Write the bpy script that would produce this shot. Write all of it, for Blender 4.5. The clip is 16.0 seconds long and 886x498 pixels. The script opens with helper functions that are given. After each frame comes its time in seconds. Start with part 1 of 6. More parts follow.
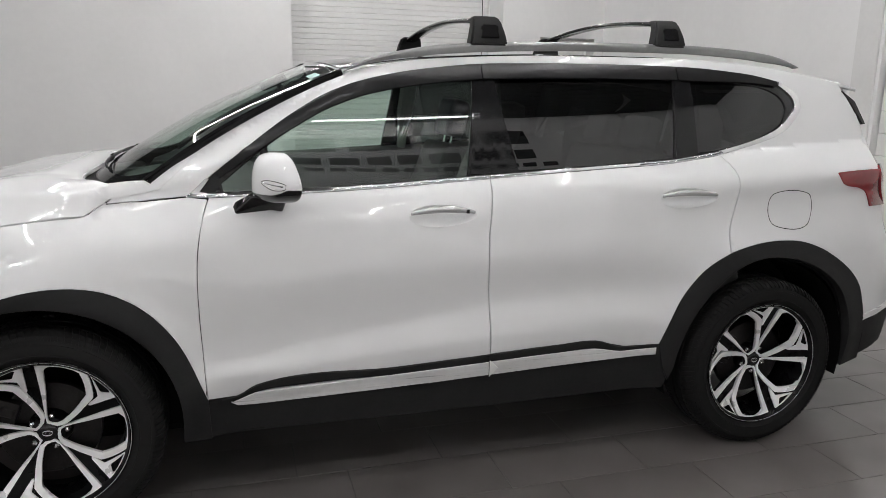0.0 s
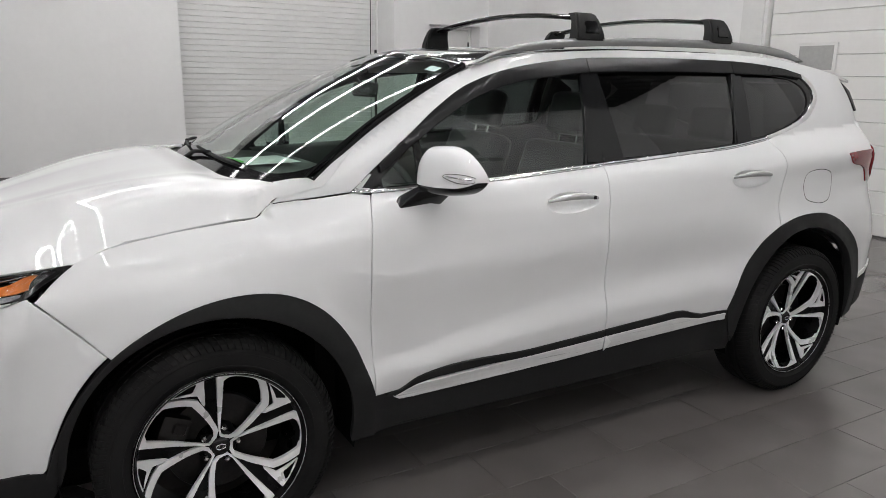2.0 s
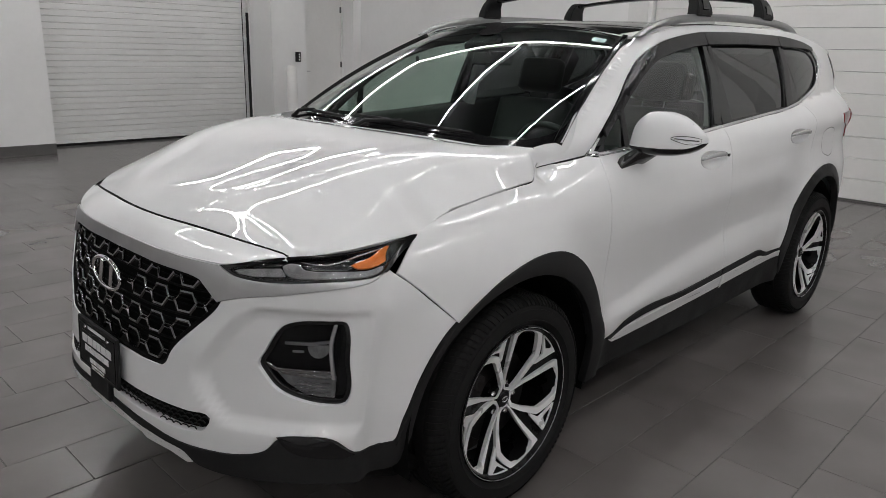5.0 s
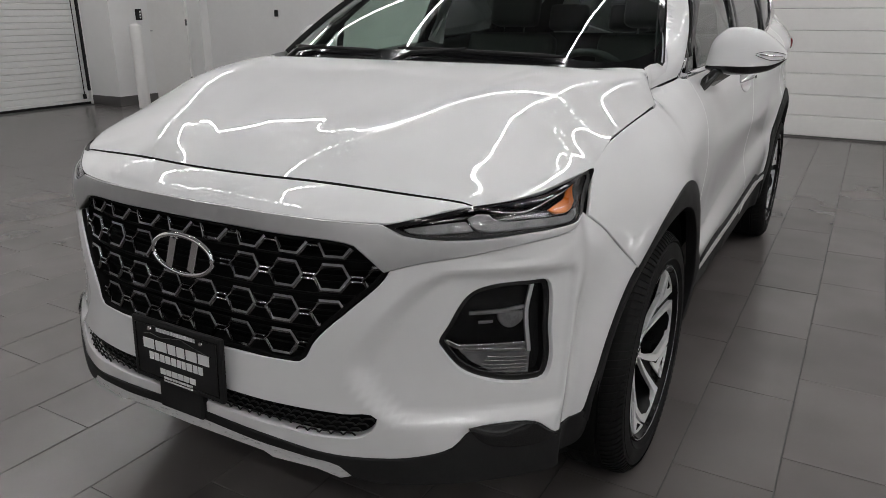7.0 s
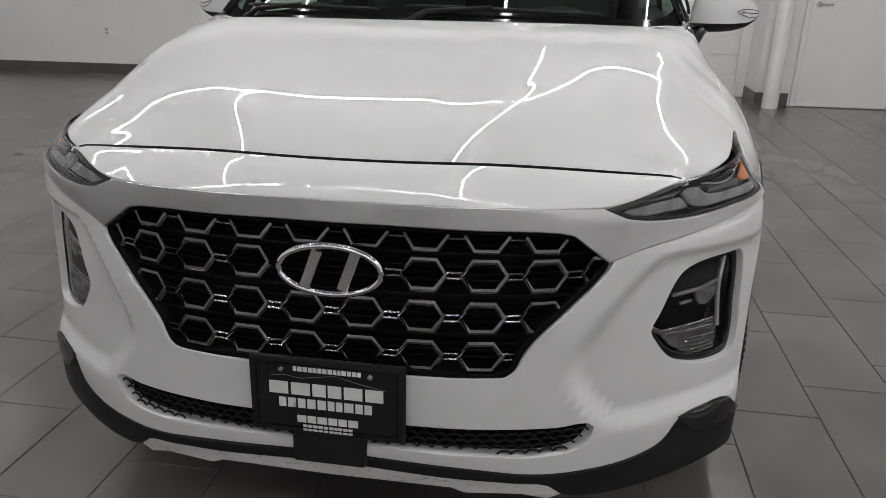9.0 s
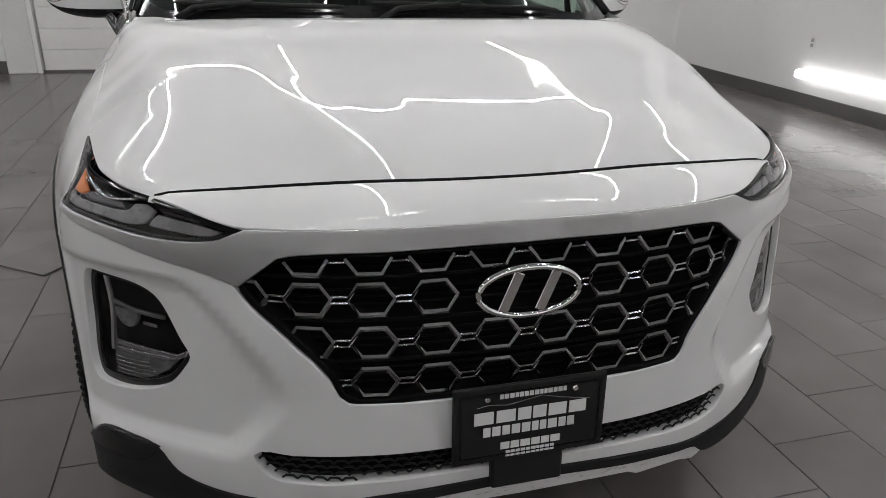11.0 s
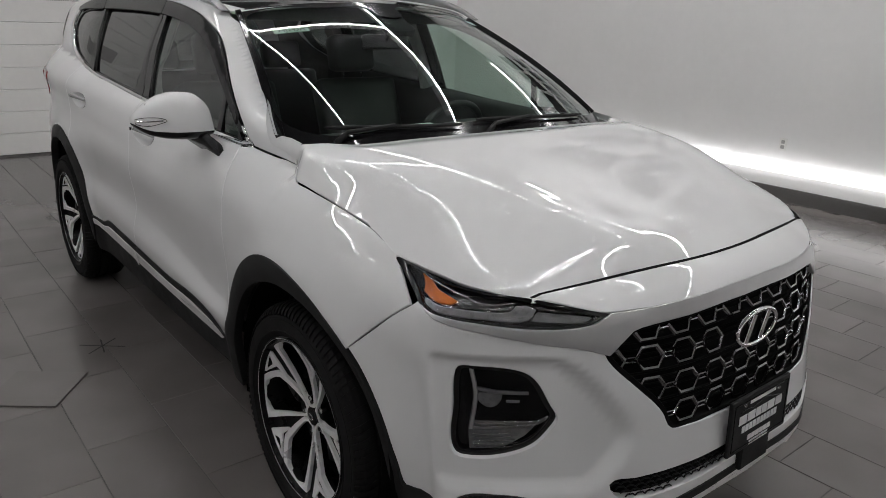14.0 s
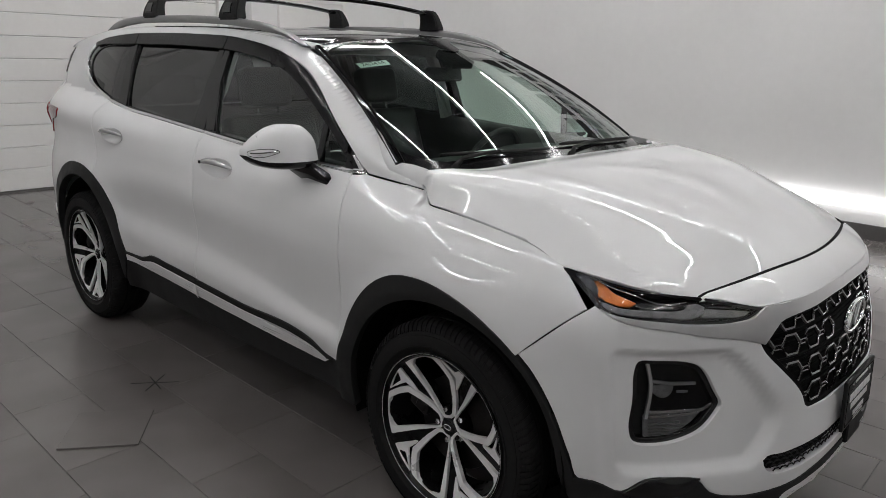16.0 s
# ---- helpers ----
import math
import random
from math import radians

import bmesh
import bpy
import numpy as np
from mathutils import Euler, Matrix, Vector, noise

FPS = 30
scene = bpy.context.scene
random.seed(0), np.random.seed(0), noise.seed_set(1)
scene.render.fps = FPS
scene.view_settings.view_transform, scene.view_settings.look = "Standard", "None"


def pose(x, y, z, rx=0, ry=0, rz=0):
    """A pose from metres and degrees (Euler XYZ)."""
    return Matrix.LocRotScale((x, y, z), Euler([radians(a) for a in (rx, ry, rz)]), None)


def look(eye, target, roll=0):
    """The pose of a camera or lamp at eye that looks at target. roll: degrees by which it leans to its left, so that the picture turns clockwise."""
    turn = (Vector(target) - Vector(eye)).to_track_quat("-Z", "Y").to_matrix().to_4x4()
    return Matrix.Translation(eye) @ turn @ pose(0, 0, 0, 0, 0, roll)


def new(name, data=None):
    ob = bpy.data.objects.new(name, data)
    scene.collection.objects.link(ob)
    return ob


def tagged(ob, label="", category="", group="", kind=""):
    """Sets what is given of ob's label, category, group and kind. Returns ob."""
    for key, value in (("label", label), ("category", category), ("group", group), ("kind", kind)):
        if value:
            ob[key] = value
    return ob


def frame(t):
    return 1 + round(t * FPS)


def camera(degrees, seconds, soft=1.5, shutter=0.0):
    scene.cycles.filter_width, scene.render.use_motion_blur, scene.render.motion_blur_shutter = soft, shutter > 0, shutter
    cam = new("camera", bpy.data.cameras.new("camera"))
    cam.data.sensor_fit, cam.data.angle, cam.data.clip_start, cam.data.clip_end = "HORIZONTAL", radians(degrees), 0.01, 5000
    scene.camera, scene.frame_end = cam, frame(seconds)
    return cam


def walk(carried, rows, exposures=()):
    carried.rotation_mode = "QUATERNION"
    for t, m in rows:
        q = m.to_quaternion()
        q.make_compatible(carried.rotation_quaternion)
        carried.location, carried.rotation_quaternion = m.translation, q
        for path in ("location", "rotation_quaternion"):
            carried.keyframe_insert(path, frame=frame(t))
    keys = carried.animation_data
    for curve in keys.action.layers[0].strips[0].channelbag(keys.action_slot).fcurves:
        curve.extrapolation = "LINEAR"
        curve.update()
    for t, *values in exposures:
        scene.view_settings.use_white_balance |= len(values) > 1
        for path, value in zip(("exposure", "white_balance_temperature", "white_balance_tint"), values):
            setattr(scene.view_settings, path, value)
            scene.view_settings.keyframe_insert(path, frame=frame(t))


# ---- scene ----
from mathutils.geometry import delaunay_2d_cdt

cam = camera(63.4, 16.0, soft=0.8)
PATH = [
    (0, (-0.752, -3.328, 1.486), (-0.202, -1.453, 1.061), 0.79),
    (0.5, (-1.01, -3.278, 1.472), (-0.356, -1.434, 1.055), 0.35),
    (1, (-1.307, -3.24, 1.495), (-0.539, -1.444, 1.068), 0.86),
    (1.5, (-1.553, -3.126, 1.484), (-0.678, -1.381, 1.051), 0.5),
    (2, (-1.8, -2.989, 1.502), (-0.835, -1.298, 1.043), 0.84),
    (2.5, (-2.082, -2.92, 1.513), (-1.031, -1.283, 1.048), 1.25),
    (3, (-2.308, -2.847, 1.506), (-1.186, -1.261, 1.029), 1.39),
    (3.5, (-2.518, -2.702, 1.496), (-1.322, -1.174, 1.011), 0.96),
    (4, (-2.734, -2.555, 1.494), (-1.486, -1.072, 1.002), 1.13),
    (6.5, (-3.369, -1.59, 1.434), (-1.779, -0.542, 0.822), 0.52),
    (7, (-3.383, -1.343, 1.343), (-1.74, -0.391, 0.714), -0.09),
    (7.5, (-3.42, -1.097, 1.324), (-1.707, -0.309, 0.656), 0.37),
    (8, (-3.482, -0.854, 1.341), (-1.7, -0.273, 0.642), 0.62),
    (8.5, (-3.51, -0.63, 1.338), (-1.693, -0.202, 0.619), 0.56),
    (9, (-3.489, -0.412, 1.32), (-1.647, -0.108, 0.601), 0.72),
    (11.5, (-3.395, 0.723, 1.428), (-1.672, 0.064, 0.654), 1.77),
    (12, (-3.389, 0.954, 1.492), (-1.699, 0.198, 0.735), 1.87),
    (12.5, (-3.315, 1.146, 1.499), (-1.669, 0.265, 0.781), 1.97),
    (13, (-3.217, 1.326, 1.501), (-1.626, 0.323, 0.822), 2.16),
    (13.5, (-3.172, 1.572, 1.521), (-1.646, 0.452, 0.876), 2.35),
    (14, (-3.143, 1.812, 1.567), (-1.674, 0.602, 0.952), 2.08),
    (14.5, (-3.043, 1.952, 1.535), (-1.606, 0.681, 0.968), 1.9),
    (15, (-2.924, 2.087, 1.528), (-1.532, 0.756, 0.989), 1.94),
    (15.5, (-2.838, 2.268, 1.527), (-1.488, 0.888, 1.006), 1.94),
    (16, (-2.792, 2.439, 1.553), (-1.481, 1.024, 1.024), 1.68),
]
walk(cam, [(t, look(eye, target, roll)) for t, eye, target, roll in PATH], exposures=((0.0, 0.05), (1.0, 0.05), (2.5, -0.03), (4.0, -0.26), (7.0, -0.32), (8.5, -0.23), (11.5, -0.31), (12.5, -0.44), (14.0, -0.51), (15.0, -0.47), (15.5, -0.37), (16.0, -0.33)))

# light
world = bpy.data.worlds.new("world")
scene.world = world
world.use_nodes = True
world.node_tree.nodes["Background"].inputs["Color"].default_value = (0.6, 0.62, 0.65, 1)
world.node_tree.nodes["Background"].inputs["Strength"].default_value = 0.05
LED_CEILING, LED_WALL = 79.0, 3.6


# ---- materials ----
def node_mat(name, base, rough=0.5, metal=0.0, coat=0.0, coat_rough=0.03, spec=0.5):
    """A principled material; returns it with its node tree and its shader node."""
    m = bpy.data.materials.new(name)
    m.use_nodes = True
    b = m.node_tree.nodes["Principled BSDF"]
    b.inputs["Base Color"].default_value = (*base, 1)
    b.inputs["Roughness"].default_value = rough
    b.inputs["Metallic"].default_value = metal
    b.inputs["Coat Weight"].default_value = coat
    b.inputs["Coat Roughness"].default_value = coat_rough
    b.inputs["Specular IOR Level"].default_value = spec
    return m, m.node_tree, b


def add(tree, kind, operation=None, vals=None):
    n = tree.nodes.new(kind)
    if operation:
        n.operation = operation
    for k, v in (vals or {}).items():
        n.inputs[k].default_value = v
    return n


def noise_tex(tree, scale, detail=4.0, rough=0.55, space="Object", stretch=None):
    co = add(tree, "ShaderNodeTexCoord")
    out = co.outputs[space]
    if stretch:
        mp = add(tree, "ShaderNodeMapping")
        mp.inputs["Scale"].default_value = stretch
        tree.links.new(out, mp.inputs["Vector"])
        out = mp.outputs["Vector"]
    n = add(tree, "ShaderNodeTexNoise", vals={"Scale": scale, "Detail": detail, "Roughness": rough})
    tree.links.new(out, n.inputs["Vector"])
    return n.outputs["Fac"]


def ramp(tree, fac, stops):
    r = add(tree, "ShaderNodeValToRGB")
    el = r.color_ramp.elements
    while len(el) < len(stops):
        el.new(0.5)
    for e, (p, c) in zip(el, stops):
        e.position = p
        e.color = (*c, 1) if isinstance(c, tuple) else (c, c, c, 1)
    tree.links.new(fac, r.inputs["Fac"])
    return r.outputs["Color"]


def bump(tree, b, fac, strength, dist=0.001):
    n = add(tree, "ShaderNodeBump", vals={"Strength": strength, "Distance": dist})
    tree.links.new(fac, n.inputs["Height"])
    tree.links.new(n.outputs["Normal"], b.inputs["Normal"])


def varied(name, a, c, scale, rough=(0.4, 0.6), metal=0.0, bump_s=0.0, bump_scale=None, coat=0.0, stretch=None, dist=0.001, spec=0.5):
    """A material whose colour and gloss wander between two values, with fine relief."""
    m, t, b = node_mat(name, a, rough[0], metal, coat, spec=spec)
    n1 = noise_tex(t, scale, 5, stretch=stretch)
    n2 = noise_tex(t, scale * 9, 3)
    mix = add(t, "ShaderNodeMath", operation="MULTIPLY_ADD", vals={1: 0.65, 2: 0.0})
    t.links.new(n1, mix.inputs[0])
    mix2 = add(t, "ShaderNodeMath", operation="MULTIPLY_ADD", vals={1: 0.35})
    t.links.new(n2, mix2.inputs[0])
    t.links.new(mix.outputs[0], mix2.inputs[2])
    t.links.new(ramp(t, mix2.outputs[0], [(0.3, a), (0.7, c)]), b.inputs["Base Color"])
    t.links.new(ramp(t, n1, [(0.3, rough[0]), (0.7, rough[1])]), b.inputs["Roughness"])
    if bump_s:
        bump(t, b, noise_tex(t, bump_scale or scale * 20, 3), bump_s, dist)
    return m


def glass_mat(name, tint, reflect_rough=0.0, dark=1.0, sheen=0.075):
    """Thin glass: a tinted clear pane with a mirror sheen that grows at grazing angles."""
    m = bpy.data.materials.new(name)
    m.use_nodes = True
    t = m.node_tree
    t.nodes.clear()
    out = add(t, "ShaderNodeOutputMaterial")
    clear = add(t, "ShaderNodeBsdfTransparent", vals={"Color": (*[v * dark for v in tint], 1)})
    gloss = add(t, "ShaderNodeBsdfGlossy", vals={"Roughness": reflect_rough, "Color": (1, 1, 1, 1)})
    lw = add(t, "ShaderNodeLayerWeight", vals={"Blend": 0.5})
    p5 = add(t, "ShaderNodeMath", operation="POWER", vals={1: 5.0})
    t.links.new(lw.outputs["Facing"], p5.inputs[0])
    k = add(t, "ShaderNodeMath", operation="MULTIPLY_ADD", vals={1: 0.92, 2: sheen})
    t.links.new(p5.outputs[0], k.inputs[0])
    mx = add(t, "ShaderNodeMixShader")
    t.links.new(k.outputs[0], mx.inputs[0])
    t.links.new(clear.outputs[0], mx.inputs[1])
    t.links.new(gloss.outputs[0], mx.inputs[2])
    t.links.new(mx.outputs[0], out.inputs[0])
    return m


def glow_mat(name, colour, strength):
    m, t, b = node_mat(name, colour, 0.4)
    b.inputs["Emission Color"].default_value = (*colour, 1)
    b.inputs["Emission Strength"].default_value = strength
    return m


PAINT = varied("white_paint", (0.675, 0.68, 0.685), (0.70, 0.702, 0.705), 1.5, (0.8, 0.9), coat=1.0, spec=0.0)
PAINT.node_tree.nodes["Principled BSDF"].inputs["Coat Roughness"].default_value = 0.008
BLACK_GLOSS = varied("black_gloss", (0.005, 0.005, 0.0055), (0.010, 0.010, 0.0105), 6, (0.06, 0.12), spec=0.4)
VISOR = varied("smoked_acrylic", (0.010, 0.010, 0.011), (0.018, 0.018, 0.018), 5, (0.14, 0.20), spec=0.18)
PLASTIC = varied("black_plastic", (0.014, 0.014, 0.0145), (0.020, 0.020, 0.020), 9, (0.50, 0.64), bump_s=0.25, bump_scale=900, dist=0.0004, spec=0.12)
DARK = varied("dark_inside", (0.003, 0.003, 0.003), (0.006, 0.006, 0.006), 7, (0.8, 0.9), spec=0.1)
CHROME = varied("chrome", (0.72, 0.72, 0.73), (0.80, 0.80, 0.80), 4, (0.06, 0.12), metal=1.0)
SATIN = varied("satin_silver", (0.46, 0.46, 0.47), (0.54, 0.54, 0.54), 2, (0.36, 0.40), metal=1.0)
HANDLE = varied("satin_handle", (0.62, 0.62, 0.63), (0.70, 0.70, 0.70), 6, (0.2, 0.26), metal=0.6)
BRUSHED = varied("brushed_silver", (0.66, 0.66, 0.66), (0.78, 0.78, 0.78), 6, (0.25, 0.40), metal=0.25, stretch=(0.6, 8, 30))
RAIL = varied("grey_rail", (0.20, 0.20, 0.205), (0.26, 0.26, 0.26), 6, (0.30, 0.42), metal=0.6)
RUBBER = varied("tyre_rubber", (0.008, 0.008, 0.008), (0.014, 0.0137, 0.0137), 8, (0.62, 0.8), bump_s=0.2, bump_scale=260, spec=0.10)
RIM_FACE = varied("machined_alloy", (0.82, 0.82, 0.82), (0.90, 0.90, 0.90), 10, (0.26, 0.34), metal=0.35)
RIM_DARK = varied("black_alloy", (0.002, 0.002, 0.0022), (0.004, 0.004, 0.0042), 10, (0.22, 0.35), spec=0.12)
BRAKE = varied("brake_steel", (0.012, 0.011, 0.011), (0.03, 0.028, 0.027), 12, (0.4, 0.6), metal=0.8)
GRILLE = varied("dark_chrome", (0.15, 0.15, 0.155), (0.22, 0.22, 0.22), 8, (0.16, 0.24), metal=1.0)
GLASS = glass_mat("clear_glass", (0.74, 0.85, 0.79))
TINT = glass_mat("privacy_glass", (0.055, 0.06, 0.06))
WSHIELD = glass_mat("windshield_glass", (0.66, 0.77, 0.71))
LENS = glass_mat("lamp_lens", (0.80, 0.80, 0.81), sheen=0.035)
SMOKE_LENS = glass_mat("smoked_lens", (0.62, 0.62, 0.63), sheen=0.012)
AMBER = varied("amber_reflector", (0.75, 0.16, 0.012), (0.9, 0.25, 0.02), 60, (0.25, 0.4), bump_s=0.4, bump_scale=160)
RED_LENS = varied("red_lens", (0.16, 0.006, 0.010), (0.26, 0.012, 0.016), 20, (0.08, 0.14), coat=0.6)
LEATHER = varied("black_leather", (0.018, 0.018, 0.019), (0.032, 0.032, 0.032), 10, (0.42, 0.58), bump_s=0.35, bump_scale=380)
TRIM_DARK = varied("dark_trim", (0.020, 0.020, 0.021), (0.032, 0.032, 0.032), 10, (0.55, 0.7), bump_s=0.3, bump_scale=500)
HEADLINER = varied("grey_headliner", (0.34, 0.34, 0.33), (0.42, 0.42, 0.41), 30, (0.85, 0.95))
WALL = varied("white_wall_paint", (0.74, 0.74, 0.735), (0.79, 0.79, 0.785), 1.3, (0.55, 0.7), bump_s=0.12, bump_scale=220)
CEIL = varied("ceiling_deck", (0.06, 0.06, 0.062), (0.085, 0.085, 0.087), 1.2, (0.55, 0.7))
BASE = varied("grey_baseboard", (0.075, 0.072, 0.070), (0.105, 0.10, 0.098), 5, (0.35, 0.5))
DOOR_W = varied("white_door_paint", (0.72, 0.715, 0.70), (0.78, 0.775, 0.76), 2.0, (0.40, 0.5), bump_s=0.08, bump_scale=160)
ROLLER = varied("grey_roller_steel", (0.64, 0.64, 0.63), (0.71, 0.71, 0.70), 2.5, (0.4, 0.52), bump_s=0.08)
GROUT = varied("grout", (0.045, 0.043, 0.042), (0.075, 0.072, 0.07), 14, (0.8, 0.9))
LED = glow_mat("led_tube", (1.0, 0.985, 0.985), LED_CEILING)
LED_LOW = glow_mat("led_wall_tube", (1.0, 0.985, 0.985), LED_WALL)
PAPER = varied("paper", (0.78, 0.80, 0.78), (0.85, 0.86, 0.85), 8, (0.6, 0.7))
GREEN = varied("green_card", (0.10, 0.60, 0.06), (0.16, 0.70, 0.10), 10, (0.5, 0.6))
SIGN = varied("black_sign_vinyl", (0.012, 0.012, 0.012), (0.02, 0.02, 0.02), 4, (0.4, 0.5))


def tile_mat():
    """Grey porcelain tile: clouded, scuffed, each tile a little different, with a soft gloss."""
    m, t, b = node_mat("grey_porcelain_tile", (0.10, 0.097, 0.093), 0.35)
    info = add(t, "ShaderNodeObjectInfo")
    isl = add(t, "ShaderNodeNewGeometry")
    s = add(t, "ShaderNodeMath", operation="ADD")
    t.links.new(info.outputs["Random"], s.inputs[0])
    t.links.new(isl.outputs["Random Per Island"], s.inputs[1])
    f = add(t, "ShaderNodeMath", operation="FRACT")
    t.links.new(s.outputs[0], f.inputs[0])
    geo_pos = isl.outputs["Position"]

    def world_noise(scale, detail):
        n = add(t, "ShaderNodeTexNoise", vals={"Scale": scale, "Detail": detail, "Roughness": 0.6})
        t.links.new(geo_pos, n.inputs["Vector"])
        return n.outputs["Fac"]
    cloud, fine = world_noise(1.7, 2), world_noise(24, 3)
    k = add(t, "ShaderNodeMath", operation="MULTIPLY_ADD", vals={1: 0.22})
    t.links.new(f.outputs[0], k.inputs[0])
    t.links.new(cloud, k.inputs[2])
    k2 = add(t, "ShaderNodeMath", operation="MULTIPLY_ADD", vals={1: 0.06})
    t.links.new(fine, k2.inputs[0])
    t.links.new(k.outputs[0], k2.inputs[2])
    t.links.new(ramp(t, k2.outputs[0], [(0.25, (0.090, 0.081, 0.078)), (1.0, (0.160, 0.146, 0.142))]), b.inputs["Base Color"])
    t.links.new(ramp(t, cloud, [(0.2, 0.21), (0.8, 0.26)]), b.inputs["Roughness"])
    bump(t, b, fine, 0.04, 0.0004)
    return m


TILE = tile_mat()


# ---- building tools ----
def part(name, data, material, parent=None, label=""):
    """Links a bmesh or a mesh as one object under its thing."""
    if isinstance(data, bmesh.types.BMesh):
        me = bpy.data.meshes.new(name)
        data.to_mesh(me)
        data.free()
    else:
        me = data
    if material and not me.materials:
        me.materials.append(material)
    ob = new(name, me)
    if parent:
        ob.parent = parent
    if label:
        ob["label"] = label
    return ob


def box(bm, x0, x1, y0, y1, z0, z1, bevel=0.0, m=None, seg=1):
    v = [bm.verts.new((x, y, z)) for x in (x0, x1) for y in (y0, y1) for z in (z0, z1)]
    fs = [bm.faces.new([v[i] for i in f]) for f in ((0, 1, 3, 2), (4, 6, 7, 5), (0, 4, 5, 1), (2, 3, 7, 6), (0, 2, 6, 4), (1, 5, 7, 3))]
    if m:
        for w in v:
            w.co = m @ w.co
    if bevel:
        es = list({e for f in fs for e in f.edges})
        bmesh.ops.bevel(bm, geom=es, offset=bevel, segments=seg, affect="EDGES", profile=0.6)
    return bm


def boxed(*a, **k):
    return box(bmesh.new(), *a, **k)


def smooth_all(ob, sharp=None):
    me = ob.data
    me.polygons.foreach_set("use_smooth", [True] * len(me.polygons))
    if sharp:
        me.set_sharp_from_angle(angle=radians(sharp))
    return ob


def lathe(profile, n=48, axis="y", closed=False):
    """Turns a profile of (radius, along) round an axis."""
    bm = bmesh.new()
    rings = []
    for k in range(n):
        a = 2 * math.pi * k / n
        c, s = math.cos(a), math.sin(a)
        rings.append([bm.verts.new((r * c, h, r * s) if axis == "y" else (r * c, r * s, h) if axis == "z" else (h, r * c, r * s)) for r, h in profile])
    m = len(profile)
    for k in range(n):
        a, b = rings[k], rings[(k + 1) % n]
        for i in range(m if closed else m - 1):
            j = (i + 1) % m
            bm.faces.new((a[i], a[j], b[j], b[i]))
    bmesh.ops.remove_doubles(bm, verts=bm.verts, dist=1e-6)
    bmesh.ops.recalc_face_normals(bm, faces=bm.faces)
    return bm


def tube(points, radius, n=10, closed=False, flat=1.0):
    """A round or flattened bar along a line of points."""
    bm = bmesh.new()
    pts = [Vector(p) for p in points]
    rings = []
    for i, p in enumerate(pts):
        a = pts[(i - 1) % len(pts)] if closed or i else p
        b = pts[(i + 1) % len(pts)] if closed or i < len(pts) - 1 else p
        d = (b - a).normalized()
        up = Vector((0, 0, 1)) if abs(d.z) < 0.95 else Vector((1, 0, 0))
        u = d.cross(up).normalized()
        w = u.cross(d).normalized()
        r = radius[i] if isinstance(radius, (list, tuple)) else radius
        rings.append([bm.verts.new(p + u * (r * math.cos(2 * math.pi * k / n)) + w * (r * flat * math.sin(2 * math.pi * k / n))) for k in range(n)])
    cnt = len(rings)
    for i in range(cnt if closed else cnt - 1):
        a, b = rings[i], rings[(i + 1) % cnt]
        for k in range(n):
            bm.faces.new((a[k], a[(k + 1) % n], b[(k + 1) % n], b[k]))
    if not closed:
        bm.faces.new(rings[0][::-1])
        bm.faces.new(rings[-1])
    bmesh.ops.recalc_face_normals(bm, faces=bm.faces)
    return bm


def rounded(points, step=0.02, closed=True):
    """A smooth line through the points; a point with a third value of 1 stays a sharp corner."""
    pts = [(p[0], p[1], p[2] if len(p) > 2 else 0) for p in points]
    n = len(pts)
    out = []
    for i in range(n if closed else n - 1):
        p1, p2 = pts[i], pts[(i + 1) % n]
        p0 = pts[(i - 1) % n] if closed or i else p1
        p3 = pts[(i + 2) % n] if closed or i + 2 < n else p2
        a, b = Vector(p1[:2]), Vector(p2[:2])
        ln = (b - a).length
        da = Vector(p0[:2]) - a
        db = Vector(p3[:2]) - b
        t1 = (b - a) if p1[2] else ((b - a) * da.length + (-da) * ln) / max(1e-9, ln + da.length)
        t2 = (b - a) if p2[2] else ((b - a) * db.length + db * ln) / max(1e-9, ln + db.length)
        if not p1[2] and t1.length > 1e-9:
            t1 = t1.normalized() * ln
        if not p2[2] and t2.length > 1e-9:
            t2 = t2.normalized() * ln
        k = max(1, round(ln / step))
        for j in range(k):
            t = j / k
            out.append(tuple(a * (1 + 2 * t) * (1 - t) ** 2 + t1 * t * (1 - t) ** 2 + b * t * t * (3 - 2 * t) + t2 * t * t * (t - 1)))
    if not closed:
        out.append(pts[-1][:2])
    return out


def area2(p):
    return sum(a[0] * b[1] - b[0] * a[1] for a, b in zip(p, p[1:] + p[:1])) / 2


def inset(poly, d):
    """The outline drawn in by d."""
    sg = 1 if area2(poly) > 0 else -1
    n, out = len(poly), []
    for i, p in enumerate(poly):
        a, b = Vector(poly[i - 1]), Vector(poly[(i + 1) % n])
        t = (b - a)
        if t.length < 1e-9:
            out.append(p)
            continue
        t.normalize()
        out.append((p[0] - t.y * d * sg, p[1] + t.x * d * sg))
    return out


def inside(polys, P):
    """Even-odd test of many points against outlines."""
    hit = np.zeros(len(P), bool)
    for poly in polys:
        a = np.array(poly)
        b = np.roll(a, -1, 0)
        for (x1, y1), (x2, y2) in zip(a, b):
            if y1 == y2:
                continue
            c = (P[:, 1] < y1) != (P[:, 1] < y2)
            hit ^= c & (P[:, 0] < (x2 - x1) * (P[:, 1] - y1) / (y2 - y1) + x1)
    return hit


